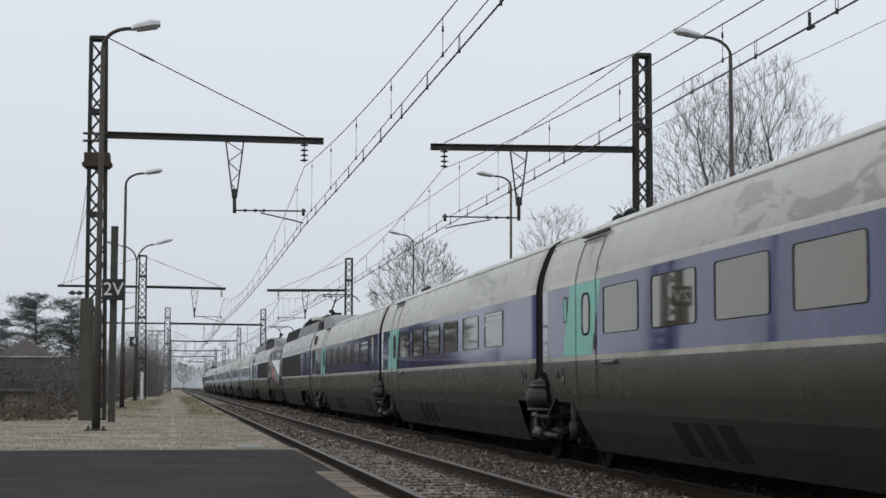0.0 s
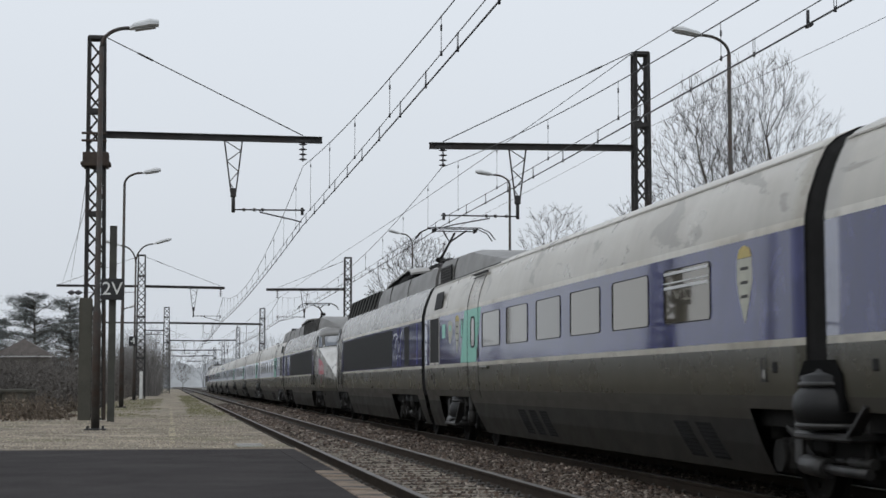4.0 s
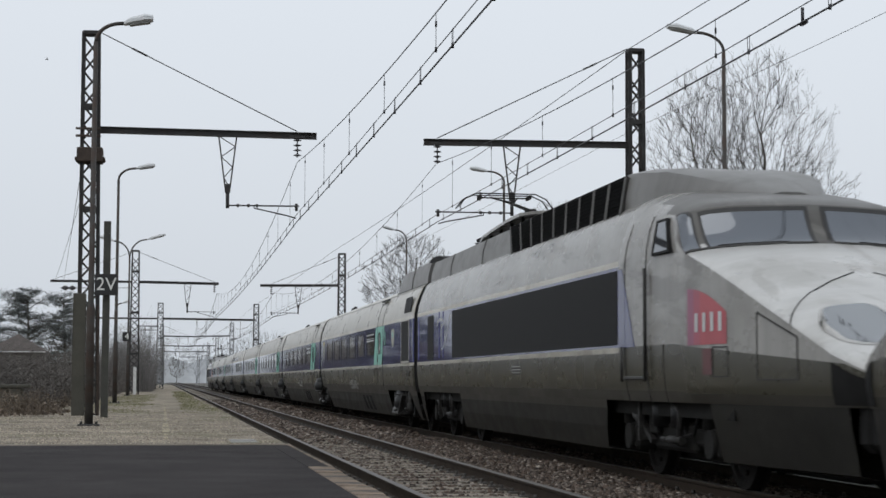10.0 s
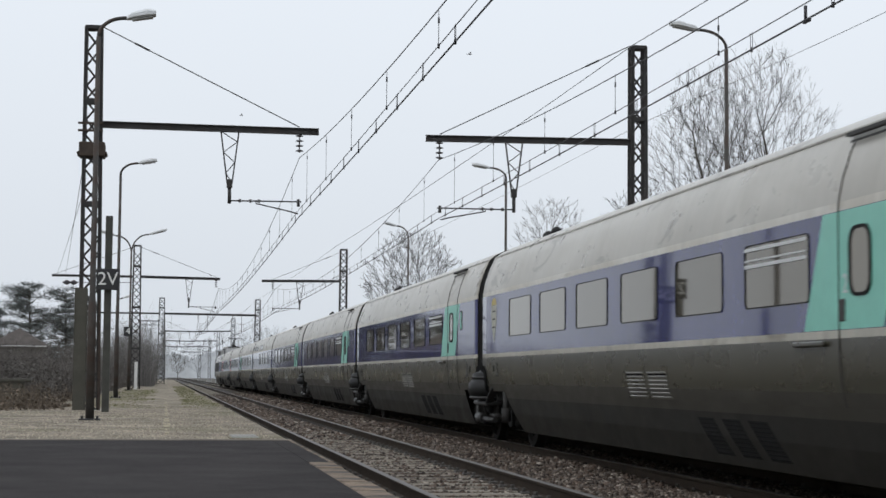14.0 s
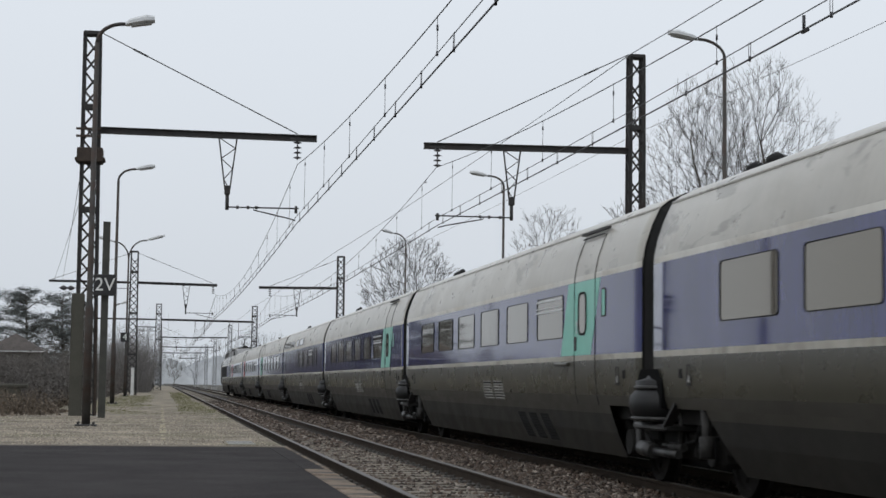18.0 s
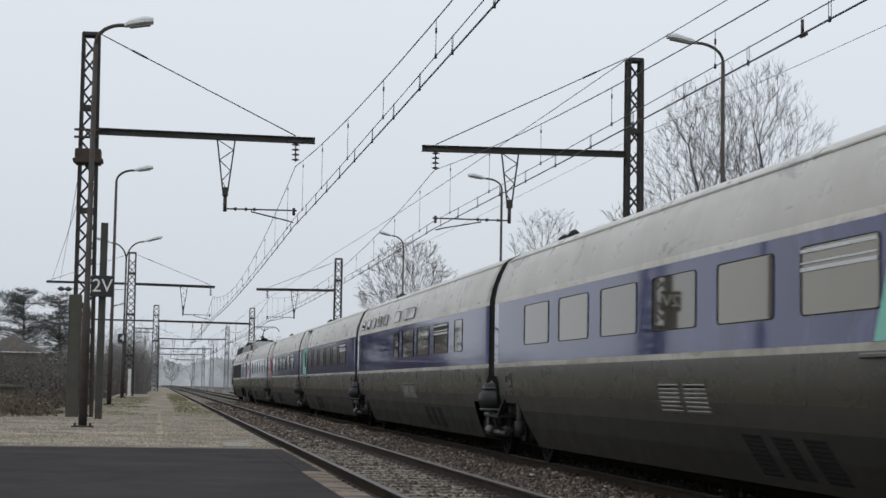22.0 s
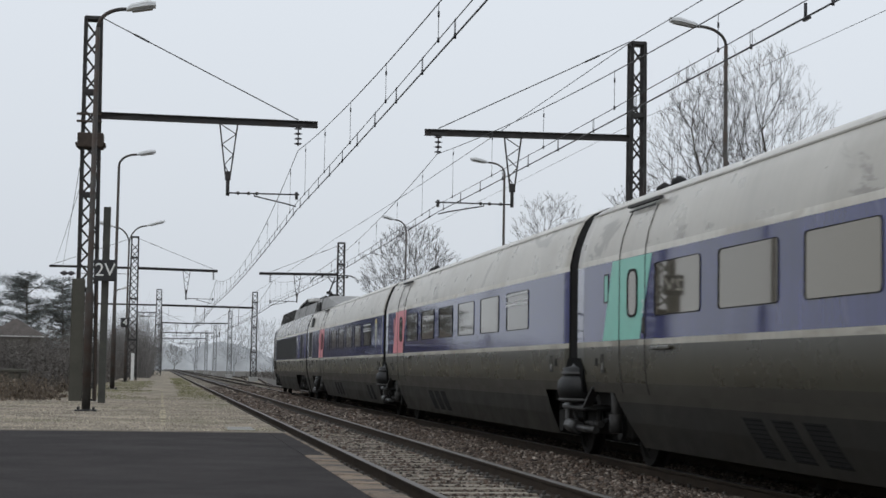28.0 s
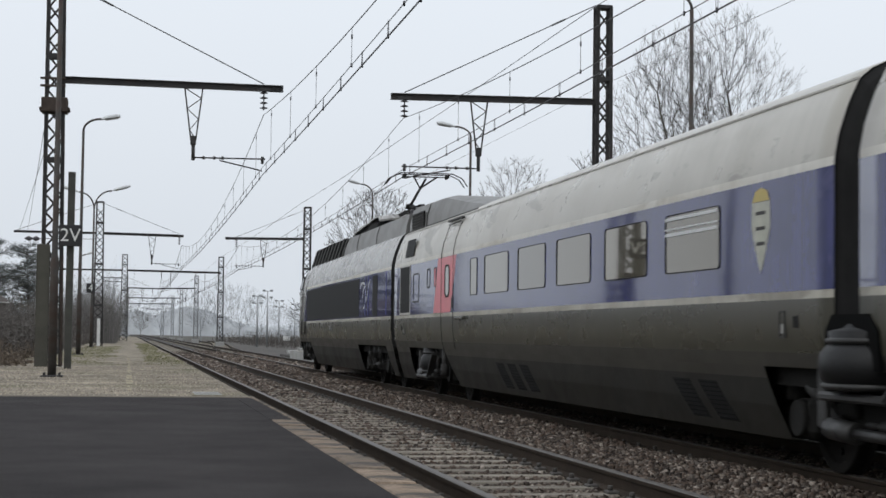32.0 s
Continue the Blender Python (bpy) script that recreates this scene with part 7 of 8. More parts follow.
def bare_tree(x, y, height, width, seed, label, count=700, ground=-0.5, twig=0.007, low=0.3, lean=0.0, wood=None, leader=0.0):
    """Limbs that reach for points scattered through a domed crown, thickening towards the trunk, with fine end twigs."""
    t = thing("bare_tree", pose(x, y, ground), label, "tree", "bare trees")
    rng = np.random.default_rng(seed)
    zc = height * (low + (1 - low) * 0.52)
    rz = height - zc
    pts = []
    while len(pts) < count:
        q = rng.uniform(-1, 1, 3)
        r = float(np.linalg.norm(q))
        if 0.12 < r < 1 and rng.random() < 0.25 + 0.75 * r:
            bulge = 1 + 0.22 * noise.noise((q[0] * 2.2 + seed, q[1] * 2.2, q[2] * 2.2))
            pts.append((q[0] * width / 2 * bulge, q[1] * width / 2 * bulge, zc + q[2] * rz * bulge))
    trunk = [(0.1 * math.sin(k * 0.8 + seed) * k / 6 + lean * k / 6, 0.05 * k / 6, height * low * 1.1 * k / 6) for k in range(7)]
    if leader:
        foot = trunk[-1]
        trunk += [(foot[0] + 0.28 * math.sin(k * 0.9 + seed) + lean * k / 8, foot[1] + 0.2 * math.sin(k * 0.7), foot[2] + (height * leader - foot[2]) * k / 8) for k in range(1, 9)]
    P = np.array(trunk + pts)
    nt, n = len(trunk), len(P)
    path, parent = np.full(n, np.inf), [-1] * n
    for k in range(nt):
        parent[k] = k - 1
        path[k] = P[k][2]
    cost, link = np.full(n, np.inf), np.full(n, -1)
    done = np.zeros(n, bool)
    done[:nt] = True

    def offer(k):
        away_from = np.linalg.norm(P - P[k], axis=1)
        c = away_from * (1 + 0.35 * (P[:, 2] < P[k][2] - 0.1)) + 0.68 * path[k] + (0.5 if 1 < k < 5 else 0)
        better = (c < cost) & ~done
        cost[better], link[better] = c[better], k
    for k in range(2, nt):
        offer(k)
    order = []
    for _ in range(n - nt):
        k = int(np.argmin(np.where(done, np.inf, cost)))
        parent[k] = int(link[k])
        path[k] = path[parent[k]] + float(np.linalg.norm(P[k] - P[parent[k]]))
        done[k] = True
        order.append(k)
        offer(k)
    load = np.zeros(n)
    kids = [0] * n
    for k in reversed(order):
        load[k] = max(load[k], 1.0)
        load[parent[k]] += load[k]
        kids[parent[k]] += 1
    for k in range(nt - 1, 0, -1):
        load[k - 1] += load[k]
    rad = np.maximum(twig, height * 0.0105 * (load / load[0]) ** 0.6)
    bark, sprig = (wood, wood) if wood else (M_BARK, M_TWIG)
    wood, fine = Soup(), Soup()
    rnd = random.Random(seed)
    for k in range(1, n):
        a, b = Vector(P[parent[k]]), Vector(P[k])
        mid = a.lerp(b, 0.5) + Vector((rnd.uniform(-1, 1), rnd.uniform(-1, 1), rnd.uniform(-0.6, 1))) * (b - a).length * 0.05
        r0 = min(float(rad[parent[k]]), float(rad[k]) * 1.35)
        soup = wood if rad[k] > twig * 3.2 else fine
        soup.limb([a, mid, b], [r0, float(rad[k]) * 1.1, float(rad[k])], 6 if soup is wood else 3)
        if k < nt:
            continue
        d = (b - a).normalized()
        for i in range(3 if not kids[k] else 2):
            out = (b - Vector((0, 0, zc))).normalized()
            e = (d * 0.9 + out * 0.7 + Vector((rnd.uniform(-1, 1), rnd.uniform(-1, 1), rnd.uniform(-0.7, 0.7))) * 0.75).normalized()
            L = height * rnd.uniform(0.015, 0.042)
            p = b if i else a.lerp(b, 0.6)
            q = p + e * L * 0.5 + Vector((0, 0, 0.05 * L))
            tip = q + (e + Vector((rnd.uniform(-0.4, 0.4), rnd.uniform(-0.4, 0.4), 0.25))).normalized() * L * 0.5
            fine.limb([p, q, tip], [twig, twig * 0.85, twig * 0.6], 3)
            side = (e + Vector((rnd.uniform(-1, 1), rnd.uniform(-1, 1), rnd.uniform(-0.3, 0.8)))).normalized()
            fine.limb([q, q + side * L * 0.45], [twig * 0.8, twig * 0.55], 3)
    wood.part("trunk", bark, t)
    fine.part("crown", sprig, t, "fine leafless twigs")


bare_tree(19.85, 60, 13.1, 4.5, 11, "tall leafless tree with fine spreading twigs", 1000, twig=0.0042, low=0.4, leader=0.88, lean=-0.15)
bare_tree(22.3, 61, 14.0, 5.6, 29, "tall leafless tree with an open domed crown", 1250, twig=0.0042, low=0.4, leader=0.9)
bare_tree(25.0, 63, 10.9, 4.8, 37, "leafless tree with low spreading limbs", 480, twig=0.0042, low=0.45, leader=0.8)
bare_tree(18.57, 80, 10.5, 4.2, 31, "smaller leafless tree with an open crown", 560, twig=0.0052, low=0.38, leader=0.85)
bare_tree(16.5, 112, 11.6, 6.6, 47, "leafless tree with a dense round crown", 1300, twig=0.0082, low=0.3, leader=0.85)
bare_tree(16.4, 57, 8.6, 3.0, 53, "small leafless tree behind the mast", 260, twig=0.0056, low=0.4)
bare_tree(3.2, 430, 7.4, 4.4, 61, "distant grey leafless tree by the line", 160, twig=0.022)
bare_tree(-4.6, 215, 6.8, 5.0, 71, "leafless tree behind the hedge", 220, twig=0.016)
bare_tree(-8.6, 178, 8.4, 3.6, 73, "leafless tree beside the cedar", 260, twig=0.014)
bare_tree(16.8, 150, 5.8, 6.0, 79, "low leafless tree beyond the platform", 320, twig=0.012)


def cedar(x, y, height, spread, seed, boughs):
    t = thing("cedar_tree", pose(x, y, -0.5), "dark blue-green cedar with layered spreading boughs", "tree", "cedars")
    rnd = random.Random(seed)
    wood, leaf = Soup(), Soup()
    wood.limb([Vector((0, 0, 0)), Vector((0.1, 0, height * 0.5)), Vector((-0.2, 0, height * 0.97))], [0.24, 0.13, 0.03], 8)
    for k in range(boughs):
        u0 = k / boughs
        z = height * (0.1 + 0.86 * u0) + rnd.uniform(-0.5, 0.5)
        a = rnd.uniform(0, math.tau)
        L = spread * (1.08 - 0.8 * u0 ** 1.3) * rnd.uniform(0.35, 1.12)
        d = Vector((math.cos(a), math.sin(a), rnd.uniform(0.1, 0.5)))
        tip = lambda u: Vector((0, 0, z)) + d * L * u + Vector((0, 0, -0.16 * L * u * u))
        wood.limb([tip(i / 5) for i in range(6)], [0.05 - 0.009 * i for i in range(6)], 4)
        side = Vector((-d.y, d.x, 0)).normalized()
        # long side sprays leave the bough at a slant and thin to a feathery tip
        for j in range(16):
            u = rnd.uniform(0.1, 1.05)
            o = tip(u)
            reach = side * rnd.choice((-1, 1)) * L * rnd.uniform(0.12, 0.42) * (1.3 - u) + d * L * rnd.uniform(0.05, 0.22) + Vector((0, 0, L * rnd.uniform(-0.05, 0.08)))
            wood.limb([o, o + reach], [0.014, 0.006], 3)
            for i in range(15):
                v = rnd.uniform(0.0, 1.15)
                p = o + reach * v + Vector((rnd.gauss(0, 0.2), rnd.gauss(0, 0.2), rnd.gauss(0.0, 0.12)))
                w = (reach.normalized() + Vector((rnd.uniform(-1, 1), rnd.uniform(-1, 1), rnd.uniform(-0.6, 0.6))) * 0.8).normalized()
                leaf.leaf(p, w, w.cross(Vector((rnd.uniform(-1, 1), rnd.uniform(-1, 1), rnd.uniform(-0.4, 1)))).normalized(), rnd.uniform(0.12, 0.32), rnd.uniform(0.012, 0.03))
    wood.part("trunk", M_BARK, t)
    leaf.part("crown", M_NEEDLE, t, "feathery dark needle sprays")


cedar(-13.4, 172, 10.9, 7.2, 5, 105)
cedar(-10.1, 176, 10.2, 5.6, 8, 85)
cedar(-17.6, 178, 9.2, 5.4, 6, 60)


def spruce(x, y, height, seed):
    t = thing("spruce_tree", pose(x, y, -0.5), "small dark green pointed spruce", "tree", "spruces")
    rnd = random.Random(seed)
    wood, leaf = Soup(), Soup()
    wood.limb([Vector((0, 0, 0)), Vector((0, 0, height))], [0.14, 0.02], 6)
    for k in range(70):
        z = height * (0.1 + 0.88 * k / 70)
        a = k * 2.4
        L = height * 0.22 * (1.04 - k / 70)
        d = Vector((math.cos(a), math.sin(a), -0.15))
        for i in range(40):
            u = rnd.random()
            p = Vector((0, 0, z)) + d * L * u
            w = (d + Vector((rnd.uniform(-1, 1), rnd.uniform(-1, 1), rnd.uniform(-0.6, 0.4)))).normalized()
            leaf.leaf(p, w, w.cross(Vector((0, 0, 1))).normalized(), rnd.uniform(0.1, 0.22), 0.03)
    wood.part("trunk", M_BARK, t)
    leaf.part("crown", M_NEEDLE, t)


spruce(24.6, 60, 7.9, 1)
spruce(26.2, 62, 7.6, 2)


def thicket(name, label, x0, x1, y0, y1, height, count, seed, ground=-0.1, mat=None, thick=0.008, leaves=0.5):
    """A tangle of thin arching stems with a few dead leaves."""
    rnd = random.Random(seed)
    s = Soup()
    for k in range(count):
        x, y = rnd.uniform(x0, x1), rnd.uniform(y0, y1)
        hh = height * max(0.12, 0.5 + 0.85 * noise.noise((x * 0.35, y * 0.2, seed))) * rnd.uniform(0.4, 1.2) + 0.15
        a = rnd.uniform(0, math.tau)
        d = Vector((math.cos(a), math.sin(a), 0)) * hh * rnd.uniform(0.1, 0.6)
        p = Vector((x, y, ground))
        pts = [p, p + d * 0.3 + Vector((0, 0, hh * 0.6)), p + d * 0.8 + Vector((0, 0, hh)), p + d * 1.4 + Vector((0, 0, hh * rnd.uniform(0.7, 1.0)))]
        r = thick * rnd.uniform(0.6, 1.5)
        s.limb(pts, [r, r * 0.8, r * 0.6, r * 0.3], 3)
        for i in range(2):
            q = pts[rnd.randint(1, 2)]
            e = Vector((rnd.uniform(-1, 1), rnd.uniform(-1, 1), rnd.uniform(-0.1, 0.9))).normalized() * hh * rnd.uniform(0.15, 0.4)
            s.limb([q, q + e * 0.6, q + e], [r * 0.6, r * 0.45, r * 0.25], 3)
        if rnd.random() < leaves:
            for i in range(3):
                q = pts[rnd.randint(1, 3)] + Vector((rnd.uniform(-0.2, 0.2), rnd.uniform(-0.2, 0.2), rnd.uniform(-0.2, 0.1)))
                w = Vector((rnd.uniform(-1, 1), rnd.uniform(-1, 1), rnd.uniform(-1, 1))).normalized()
                s.leaf(q, w, w.cross(Vector((0.3, 0.2, 1))).normalized(), rnd.uniform(0.05, 0.13), rnd.uniform(0.02, 0.05))
    me = s.mesh(name, mat or M_BRAMBLE)
    tagged(new(name, me), label, "bushes", kind="stuff")


thicket("bramble_thicket", "tangled brown winter brambles behind the platform", -12.0, -3.3, 46, 66, 2.0, 9500, 2, thick=0.0055)
thicket("bramble_thicket", "tangled brown winter brambles further along", -16.0, -3.2, 66, 125, 2.7, 9500, 3, thick=0.009)
thicket("dark_shrubs", "dark leafless shrubs along the platform", -4.4, -2.7, 56, 160, 2.0, 2600, 4, thick=0.014)
thicket("tall_shrubs", "tall grey-brown leafless shrubs beside the line", -5.5, -0.9, 126, 168, 5.4, 6500, 5, mat=M_SHRUB, thick=0.011, leaves=0.2)
thicket("low_scrub", "low winter scrub beside the far tracks", 14.5, 46, 165, 300, 1.9, 4200, 6, ground=-0.5, thick=0.02)
thicket("dry_grass", "tufts of dry grass and weeds at the platform's back edge", -5.5, -2.9, 41, 60, 0.55, 1800, 8, ground=0.1, mat=M_LEAF, thick=0.006)


def bank():
    """Earth and bramble mound that the thicket stands on."""
    bm = bmesh.new()
    nx, ny = 26, 70
    rows = []
    for j in range(ny + 1):
        y = 47 + 123 * j / ny
        r = []
        for i in range(nx + 1):
            x = -30 + 26.6 * i / nx
            e = min(1, (nx - i) / 5) * min(1, j / 4)
            h = -0.2 + e * (0.7 + (y - 47) * 0.002 + 0.4 * noise.noise((x * 0.4, y * 0.25, 1.0)) + 0.25 * noise.noise((x * 1.3, y * 0.9, 4.0)))
            r.append((x, y, h))
        rows.append(r)
    loft(bm, rows, caps=False, smooth=True)
    bmesh.ops.recalc_face_normals(bm, faces=bm.faces[:])
    if bm.faces[0].normal.z < 0:
        bmesh.ops.reverse_faces(bm, faces=bm.faces[:])
    tagged(part("bramble_bank", bm, M_BANK), "dark earth bank under the brambles", "bank", kind="structure")


bank()


def litter(name, label, x0, x1, y0, y1, count, mat, seed, z, size, mass=False):
    rnd = random.Random(seed)
    s = Soup()
    for k in range(count):
        x, y = rnd.uniform(x0, x1), rnd.uniform(y0, y1)
        edge = min(x - x0, x1 - x, (y - y0) * 0.1, (y1 - y) * 0.1) / (x1 - x0)
        if noise.noise((x * 0.9, y * 0.3, seed * 1.7)) + min(edge * 3, 0.6) < rnd.uniform(0.1, 0.75):
            continue
        up = rnd.uniform(0.1, 0.6) if not mass else rnd.uniform(0.7, 1.6)
        w = Vector((rnd.uniform(-1, 1), rnd.uniform(-1, 1), up)).normalized()
        s.leaf(Vector((x, y, z + rnd.uniform(0, 0.02))), w, w.cross(Vector((rnd.uniform(-1, 1), rnd.uniform(-1, 1), 0.4))).normalized(), rnd.uniform(0.6, 1.3) * size, rnd.uniform(0.15, 0.4) * size)
    tagged(new(name, s.mesh(name, mat)), label, "leaves" if mat is M_LEAF else "grass", kind="stuff")


litter("leaf_litter", "brown dead leaves along the back of the platform", -6.0, -2.4, 38, 49, 2600, M_LEAF, 3, Z_GRAVEL, 0.13)
litter("grass_blades", "short green grass on the gravel platform", -2.6, -0.3, 43, 100, 9000, M_GRASS, 4, Z_GRAVEL, 0.035, True)
litter("grass_blades", "short green grass at the platform edge", 0.5, 1.6, 44, 130, 9000, M_GRASS, 5, Z_GRAVEL, 0.035, True)


def gravel_grains():
    """Small loose stones lying on the gravel platform."""
    rnd = random.Random(9)
    s = Soup()
    for k in range(9000):
        y = 22.1 + 26 * rnd.random() ** 1.6
        x = rnd.uniform(-6, 1.55)
        r = rnd.uniform(0.008, 0.022)
        p = Vector((x, y, Z_GRAVEL))
        b = len(s.v)
        s.v += [p + Vector((r, 0, 0)), p + Vector((-r * 0.4, r, 0)), p + Vector((-r * 0.6, -r * 0.8, 0)), p + Vector((0, 0, r * 0.9))]
        s.f += [(b, b + 1, b + 3), (b + 1, b + 2, b + 3), (b + 2, b, b + 3)]
    tagged(new("gravel_grains", s.mesh("gravel_grains", M_GRAIN)), "loose pale gravel grains on the platform", "gravel", kind="stuff")


M_GRAIN = material("gravel_grain", (0.3, 0.26, 0.205), 0.9, vary=0.2, bump=0, spread=0.55, island=True)
gravel_grains()


def low_wall():
    t = thing("low_stone_wall", pose(-4.35, 45.5, 0), "low mossy stone wall stub in the brambles", "wall")
    rnd = random.Random(3)
    for r in range(3):
        for k in range(4):
            bm = bmesh.new()
            x = -0.75 + k * 0.37 + (0.1 if r % 2 else 0)
            bevel_box(bm, x, x + 0.35, -0.2 + rnd.uniform(-0.02, 0.02), 0.2, 0.05 + r * 0.28, 0.32 + r * 0.28, 0.025)
            part("stone_block", bm, M_MOSSY, t)
    bm = bmesh.new()
    bevel_box(bm, -0.8, 0.9, -0.25, 0.25, 0.89, 0.98, 0.02)
    part("cap_slab", bm, M_MOSSY, t)


low_wall()

M_ROOF = material("old_roof_tiles", (0.07, 0.059, 0.053), 0.9, vary=0.3, size=2, fine=20, bump=0.3)
M_RENDER = material("grey_render", (0.15, 0.135, 0.12), 0.9, vary=0.2, size=1, fine=20)


def house():
    t = thing("small_house", pose(-12.5, 150, -0.5), "small grey house with a hipped brown tile roof", "house")
    bm = bmesh.new()
    bevel_box(bm, -2.25, 2.25, -2.2, 2.2, 0, 4.0, 0.03)
    part("wall", bm, M_RENDER, t)
    bm = bmesh.new()
    a = [bm.verts.new(c) for c in ((-2.6, -2.6, 4.02), (2.6, -2.6, 4.02), (2.6, 2.6, 4.02), (-2.6, 2.6, 4.02))]
    p = bm.verts.new((0, -0.2, 5.6))
    q = bm.verts.new((0, 0.2, 5.6))
    for f in ((a[0], a[1], p), (a[1], a[2], q, p), (a[2], a[3], q), (a[3], a[0], p, q), (a[3], a[2], a[1], a[0])):
        bm.faces.new(f)
    part("roof", bm, M_ROOF, t, "brown tiled hipped roof")
    for z in (4.0,):
        bm = bmesh.new()
        box(bm, -2.65, 2.65, -2.66, -2.58, z - 0.04, z + 0.04)
        part("gutter", bm, M_WHITEPAINT, t)


house()


def far_pole():
    t = thing("concrete_pole", pose(-1.25, 150, 0), "slender pale concrete pole before the shrubs", "pole")
    bm = bmesh.new()
    tube(bm, [(0, 0, -0.3), (0, 0, 5.0)], [0.13, 0.08], 8)
    part("shaft", bm, M_ZINC, t)
    bm = bmesh.new()
    tube(bm, [(0, 0, 4.9), (0.1, 0, 5.5), (0.5, 0, 5.8), (0.95, 0, 5.75)], 0.035, 6)
    part("arm", bm, M_ZINC, t)


far_pole()
bm = bmesh.new()
bar(bm, (-2.3, 0, 6.45), (-0.2, 0, 6.45), 0.09, 0.09)
bar(bm, (-2.2, 0, 6.05), (-0.2, 0, 6.05), 0.06, 0.06)
bracket = part("side_bracket", bm, M_STEEL, pl, "double side bracket with insulators")
for q in (-2.1, -1.45, -0.85):
    insulator_string(bracket, (q, 0, 6.42), 0.42, 3)


def bird(label):
    t = thing("gull", pose(0, 0, 0), label, "bird", "gulls")
    bm = bmesh.new()
    prof = [(-0.2, 0.012), (-0.12, 0.035), (0.0, 0.055), (0.1, 0.045), (0.16, 0.03), (0.2, 0.008)]
    loft(bm, [[(x, r * math.cos(k * math.tau / 8), r * 0.85 * math.sin(k * math.tau / 8)) for k in range(8)] for x, r in prof], closed=True, smooth=True)
    part("body", bm, M_GULL, t)
    for s in (-1, 1):
        bm = bmesh.new()
        rows = []
        for q, x, c, z in ((0.03, 0.02, 0.1, 0.03), (0.2, 0.05, 0.09, 0.1), (0.36, 0.01, 0.06, 0.11), (0.5, -0.07, 0.015, 0.07)):
            rows.append([(x + c / 2, s * q, z), (x, s * q, z + 0.012), (x - c / 2, s * q, z), (x, s * q, z - 0.006)])
        loft(bm, rows, closed=True)
        bmesh.ops.recalc_face_normals(bm, faces=bm.faces[:])
        part("wing", bm, M_GULL, t)
    return t


M_GULL = material("gull_feathers", (0.3, 0.3, 0.31), 0.8, vary=0.15, bump=0)
gulls = [bird("small grey gull gliding high over the line"), bird("small grey gull gliding beyond the masts")]

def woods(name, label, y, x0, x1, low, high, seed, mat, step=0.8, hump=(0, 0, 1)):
    """A far treeline, so distant that it stands as a plain backdrop; its mist is painted as glowing colour."""
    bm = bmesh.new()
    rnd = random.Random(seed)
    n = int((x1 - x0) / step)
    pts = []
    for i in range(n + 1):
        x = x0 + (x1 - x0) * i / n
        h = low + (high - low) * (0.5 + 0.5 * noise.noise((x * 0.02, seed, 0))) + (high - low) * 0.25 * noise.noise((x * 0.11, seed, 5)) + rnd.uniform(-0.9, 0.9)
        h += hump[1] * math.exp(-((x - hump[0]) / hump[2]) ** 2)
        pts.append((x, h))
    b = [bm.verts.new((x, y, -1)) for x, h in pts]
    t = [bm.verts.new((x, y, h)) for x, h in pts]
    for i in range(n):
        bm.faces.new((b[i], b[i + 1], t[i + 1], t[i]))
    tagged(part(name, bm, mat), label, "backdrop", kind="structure")


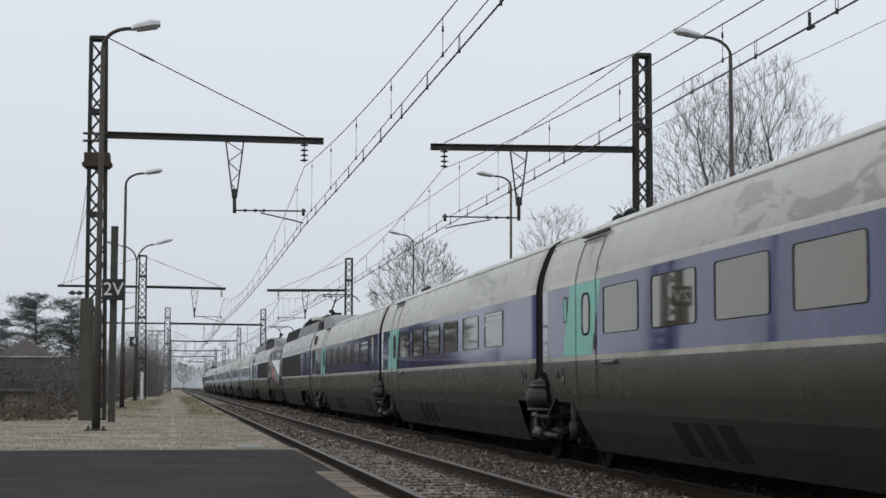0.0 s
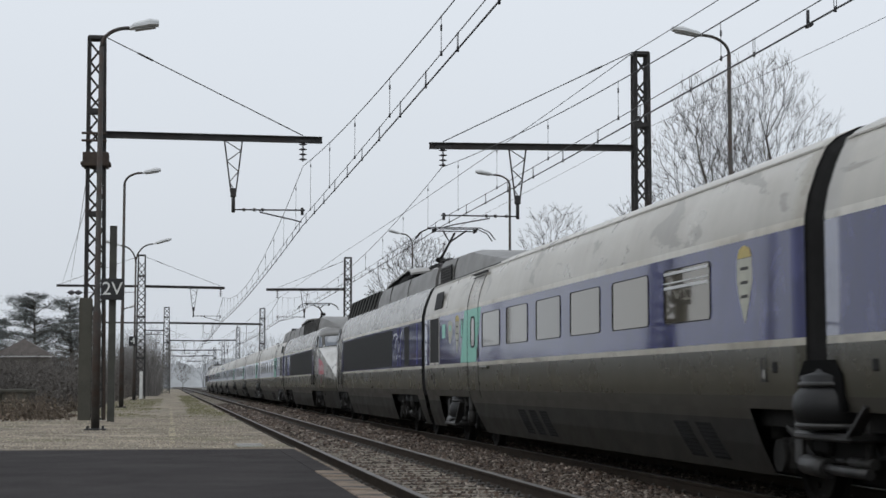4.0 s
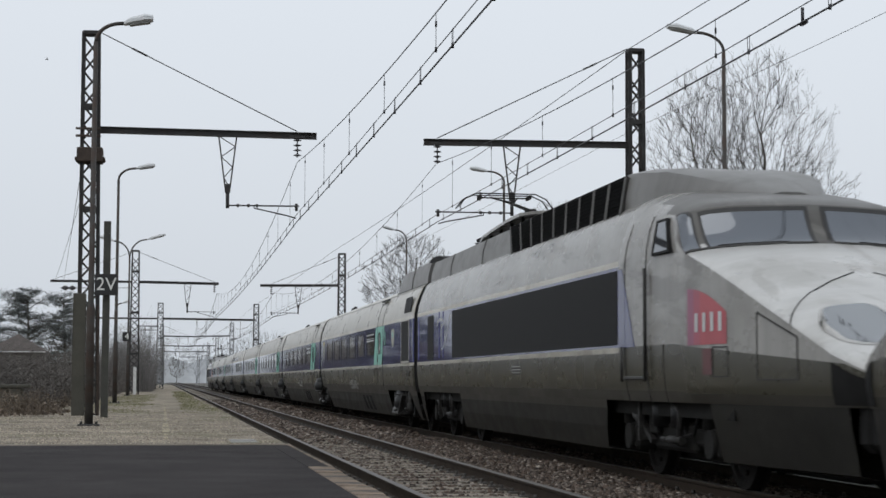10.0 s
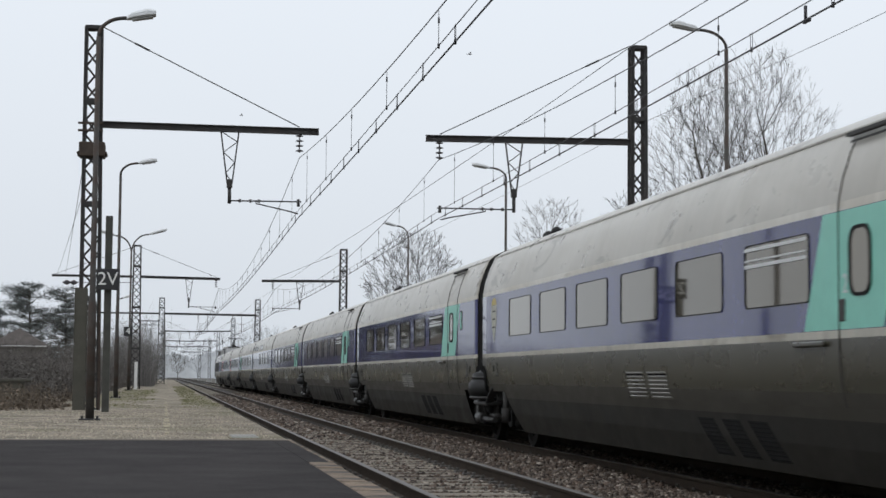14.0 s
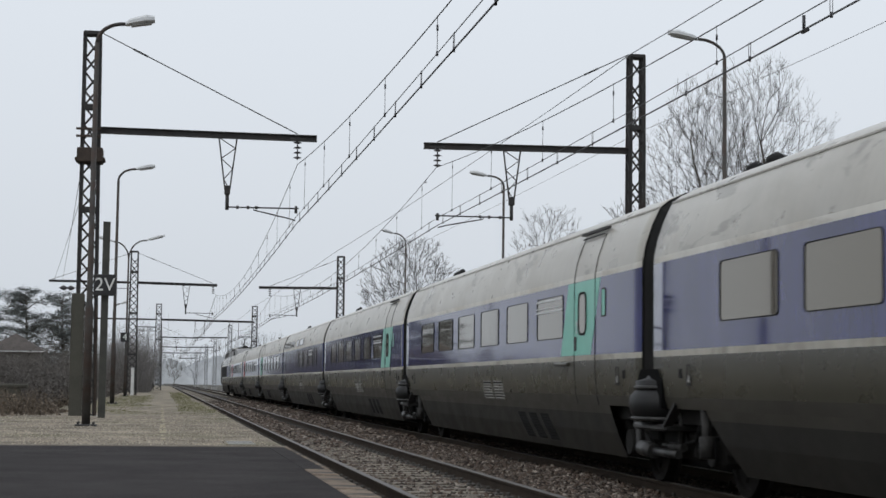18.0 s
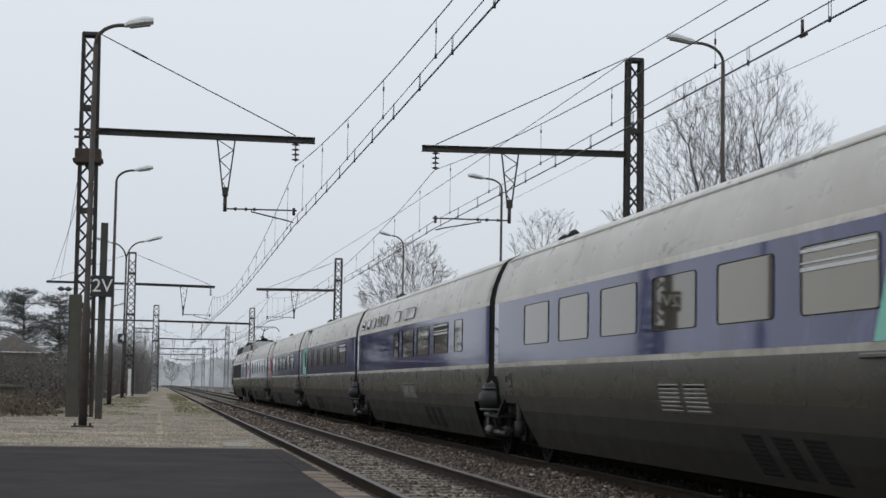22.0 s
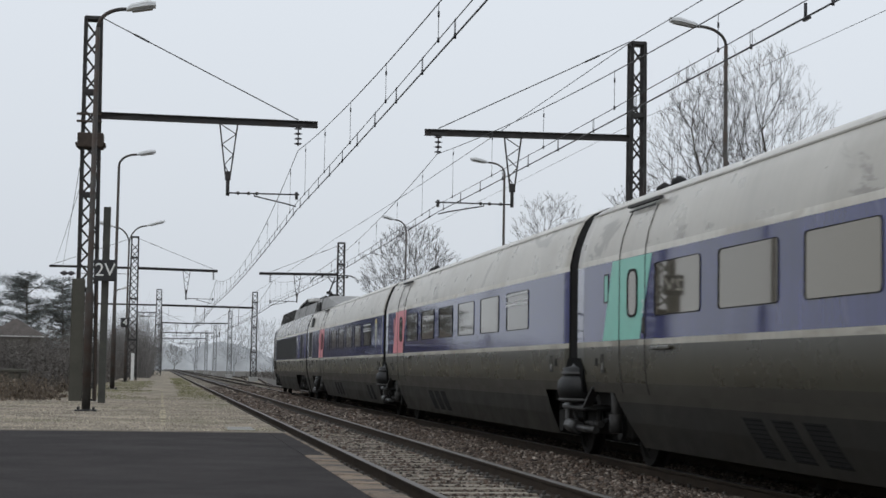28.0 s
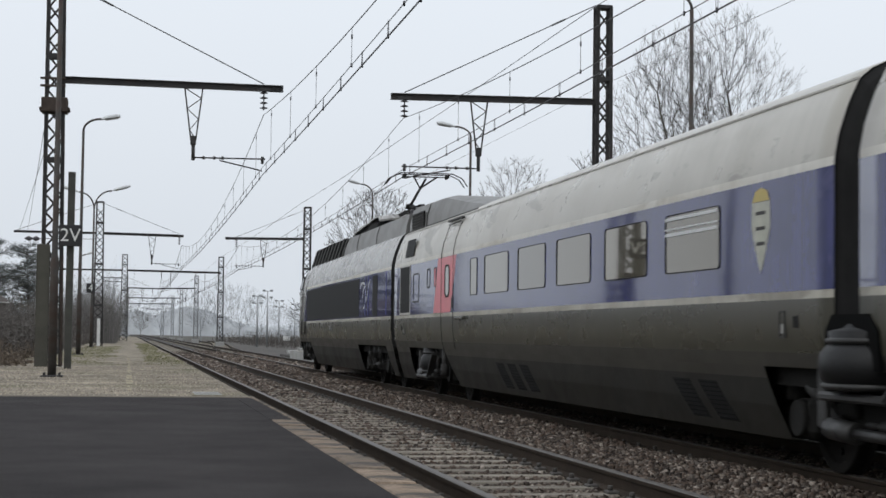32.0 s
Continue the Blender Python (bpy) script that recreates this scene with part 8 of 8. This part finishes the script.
def painted_mist(name, colour):
    # haze painted as emission: a grey-blue glow that no lamp changes
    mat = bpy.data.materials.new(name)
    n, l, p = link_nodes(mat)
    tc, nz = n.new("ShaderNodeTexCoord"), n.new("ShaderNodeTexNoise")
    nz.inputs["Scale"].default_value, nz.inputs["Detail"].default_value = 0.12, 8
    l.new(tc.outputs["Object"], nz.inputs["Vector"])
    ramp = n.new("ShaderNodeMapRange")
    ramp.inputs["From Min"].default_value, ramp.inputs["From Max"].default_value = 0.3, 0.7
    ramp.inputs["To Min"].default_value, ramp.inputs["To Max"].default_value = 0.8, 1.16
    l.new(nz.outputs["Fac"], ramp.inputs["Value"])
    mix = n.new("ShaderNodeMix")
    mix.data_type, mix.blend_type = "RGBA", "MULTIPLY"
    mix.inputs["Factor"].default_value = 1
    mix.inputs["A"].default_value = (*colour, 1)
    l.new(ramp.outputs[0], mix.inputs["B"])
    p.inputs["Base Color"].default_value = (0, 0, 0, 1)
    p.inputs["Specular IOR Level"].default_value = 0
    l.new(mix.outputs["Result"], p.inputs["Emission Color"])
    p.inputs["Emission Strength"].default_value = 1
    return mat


woods("backdrop_far", "pale treeline on the horizon in painted mist", 1400, -700, 900, 6, 12, 2, painted_mist("far_haze_glow", (0.5, 0.54, 0.595)))
woods("backdrop_woods", "grey-blue winter woods in painted mist", 1000, -500, 14, 9, 17, 3, painted_mist("mid_haze_glow", (0.31, 0.335, 0.36)), 0.5)
woods("backdrop_hill", "grey-blue winter woods in painted mist", 1050, 2, 700, 2.5, 6, 7, painted_mist("hill_haze_glow", (0.345, 0.372, 0.405)), 0.5, (38, 13, 27))
woods("backdrop_copse", "nearer grey copse in painted mist", 900, 26, 90, 0.5, 5, 9, painted_mist("copse_haze_glow", (0.29, 0.313, 0.338)), 0.4, (33, 10, 12))
# distant bare trees, with the haze painted into their pale wood
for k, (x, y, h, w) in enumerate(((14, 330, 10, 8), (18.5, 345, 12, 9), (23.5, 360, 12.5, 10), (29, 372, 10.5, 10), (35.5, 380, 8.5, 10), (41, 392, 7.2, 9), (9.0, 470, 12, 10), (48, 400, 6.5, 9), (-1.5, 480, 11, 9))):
    bare_tree(x, y, h, w, 101 + k, "leafless tree beside the distant line, paled by painted haze", 420, twig=0.012, low=0.22, wood=M_MISTTWIG)
# ---------------------------------------------------------------- what moves
def motions():
    for ob, base in cars:
        walk(ob, [(t, pose(X2, s + base, 0)) for t, s in RUN])
    # two gulls glide across from left to right
    for ob, a, b in zip(gulls, (Vector((-75.8, 120.0, 42.7)), Vector((-56.4, 160.0, 44.3))), (Vector((146.9, 120.0, 1.8)), Vector((87.9, 160.0, 2.3)))):
        walk(ob, [(t, Matrix.Translation(a.lerp(b, t / 32))) for t in range(0, 33, 4)])
    # wheels roll without slipping
    rows, (ta, sa) = [], RUN[0]
    for t, s in RUN[1:]:
        n = math.ceil(abs(s - sa) / (WHEEL * radians(80)))
        rows += [(ta + (t - ta) * k / n, sa + (s - sa) * k / n) for k in range(n)]
        ta, sa = t, s
    rows.append((ta, sa))
    for w, q in spinning:
        walk(w, [(t, pose(0, q, WHEEL, math.degrees((RUN[0][1] - s) / WHEEL))) for t, s in rows])


motions()
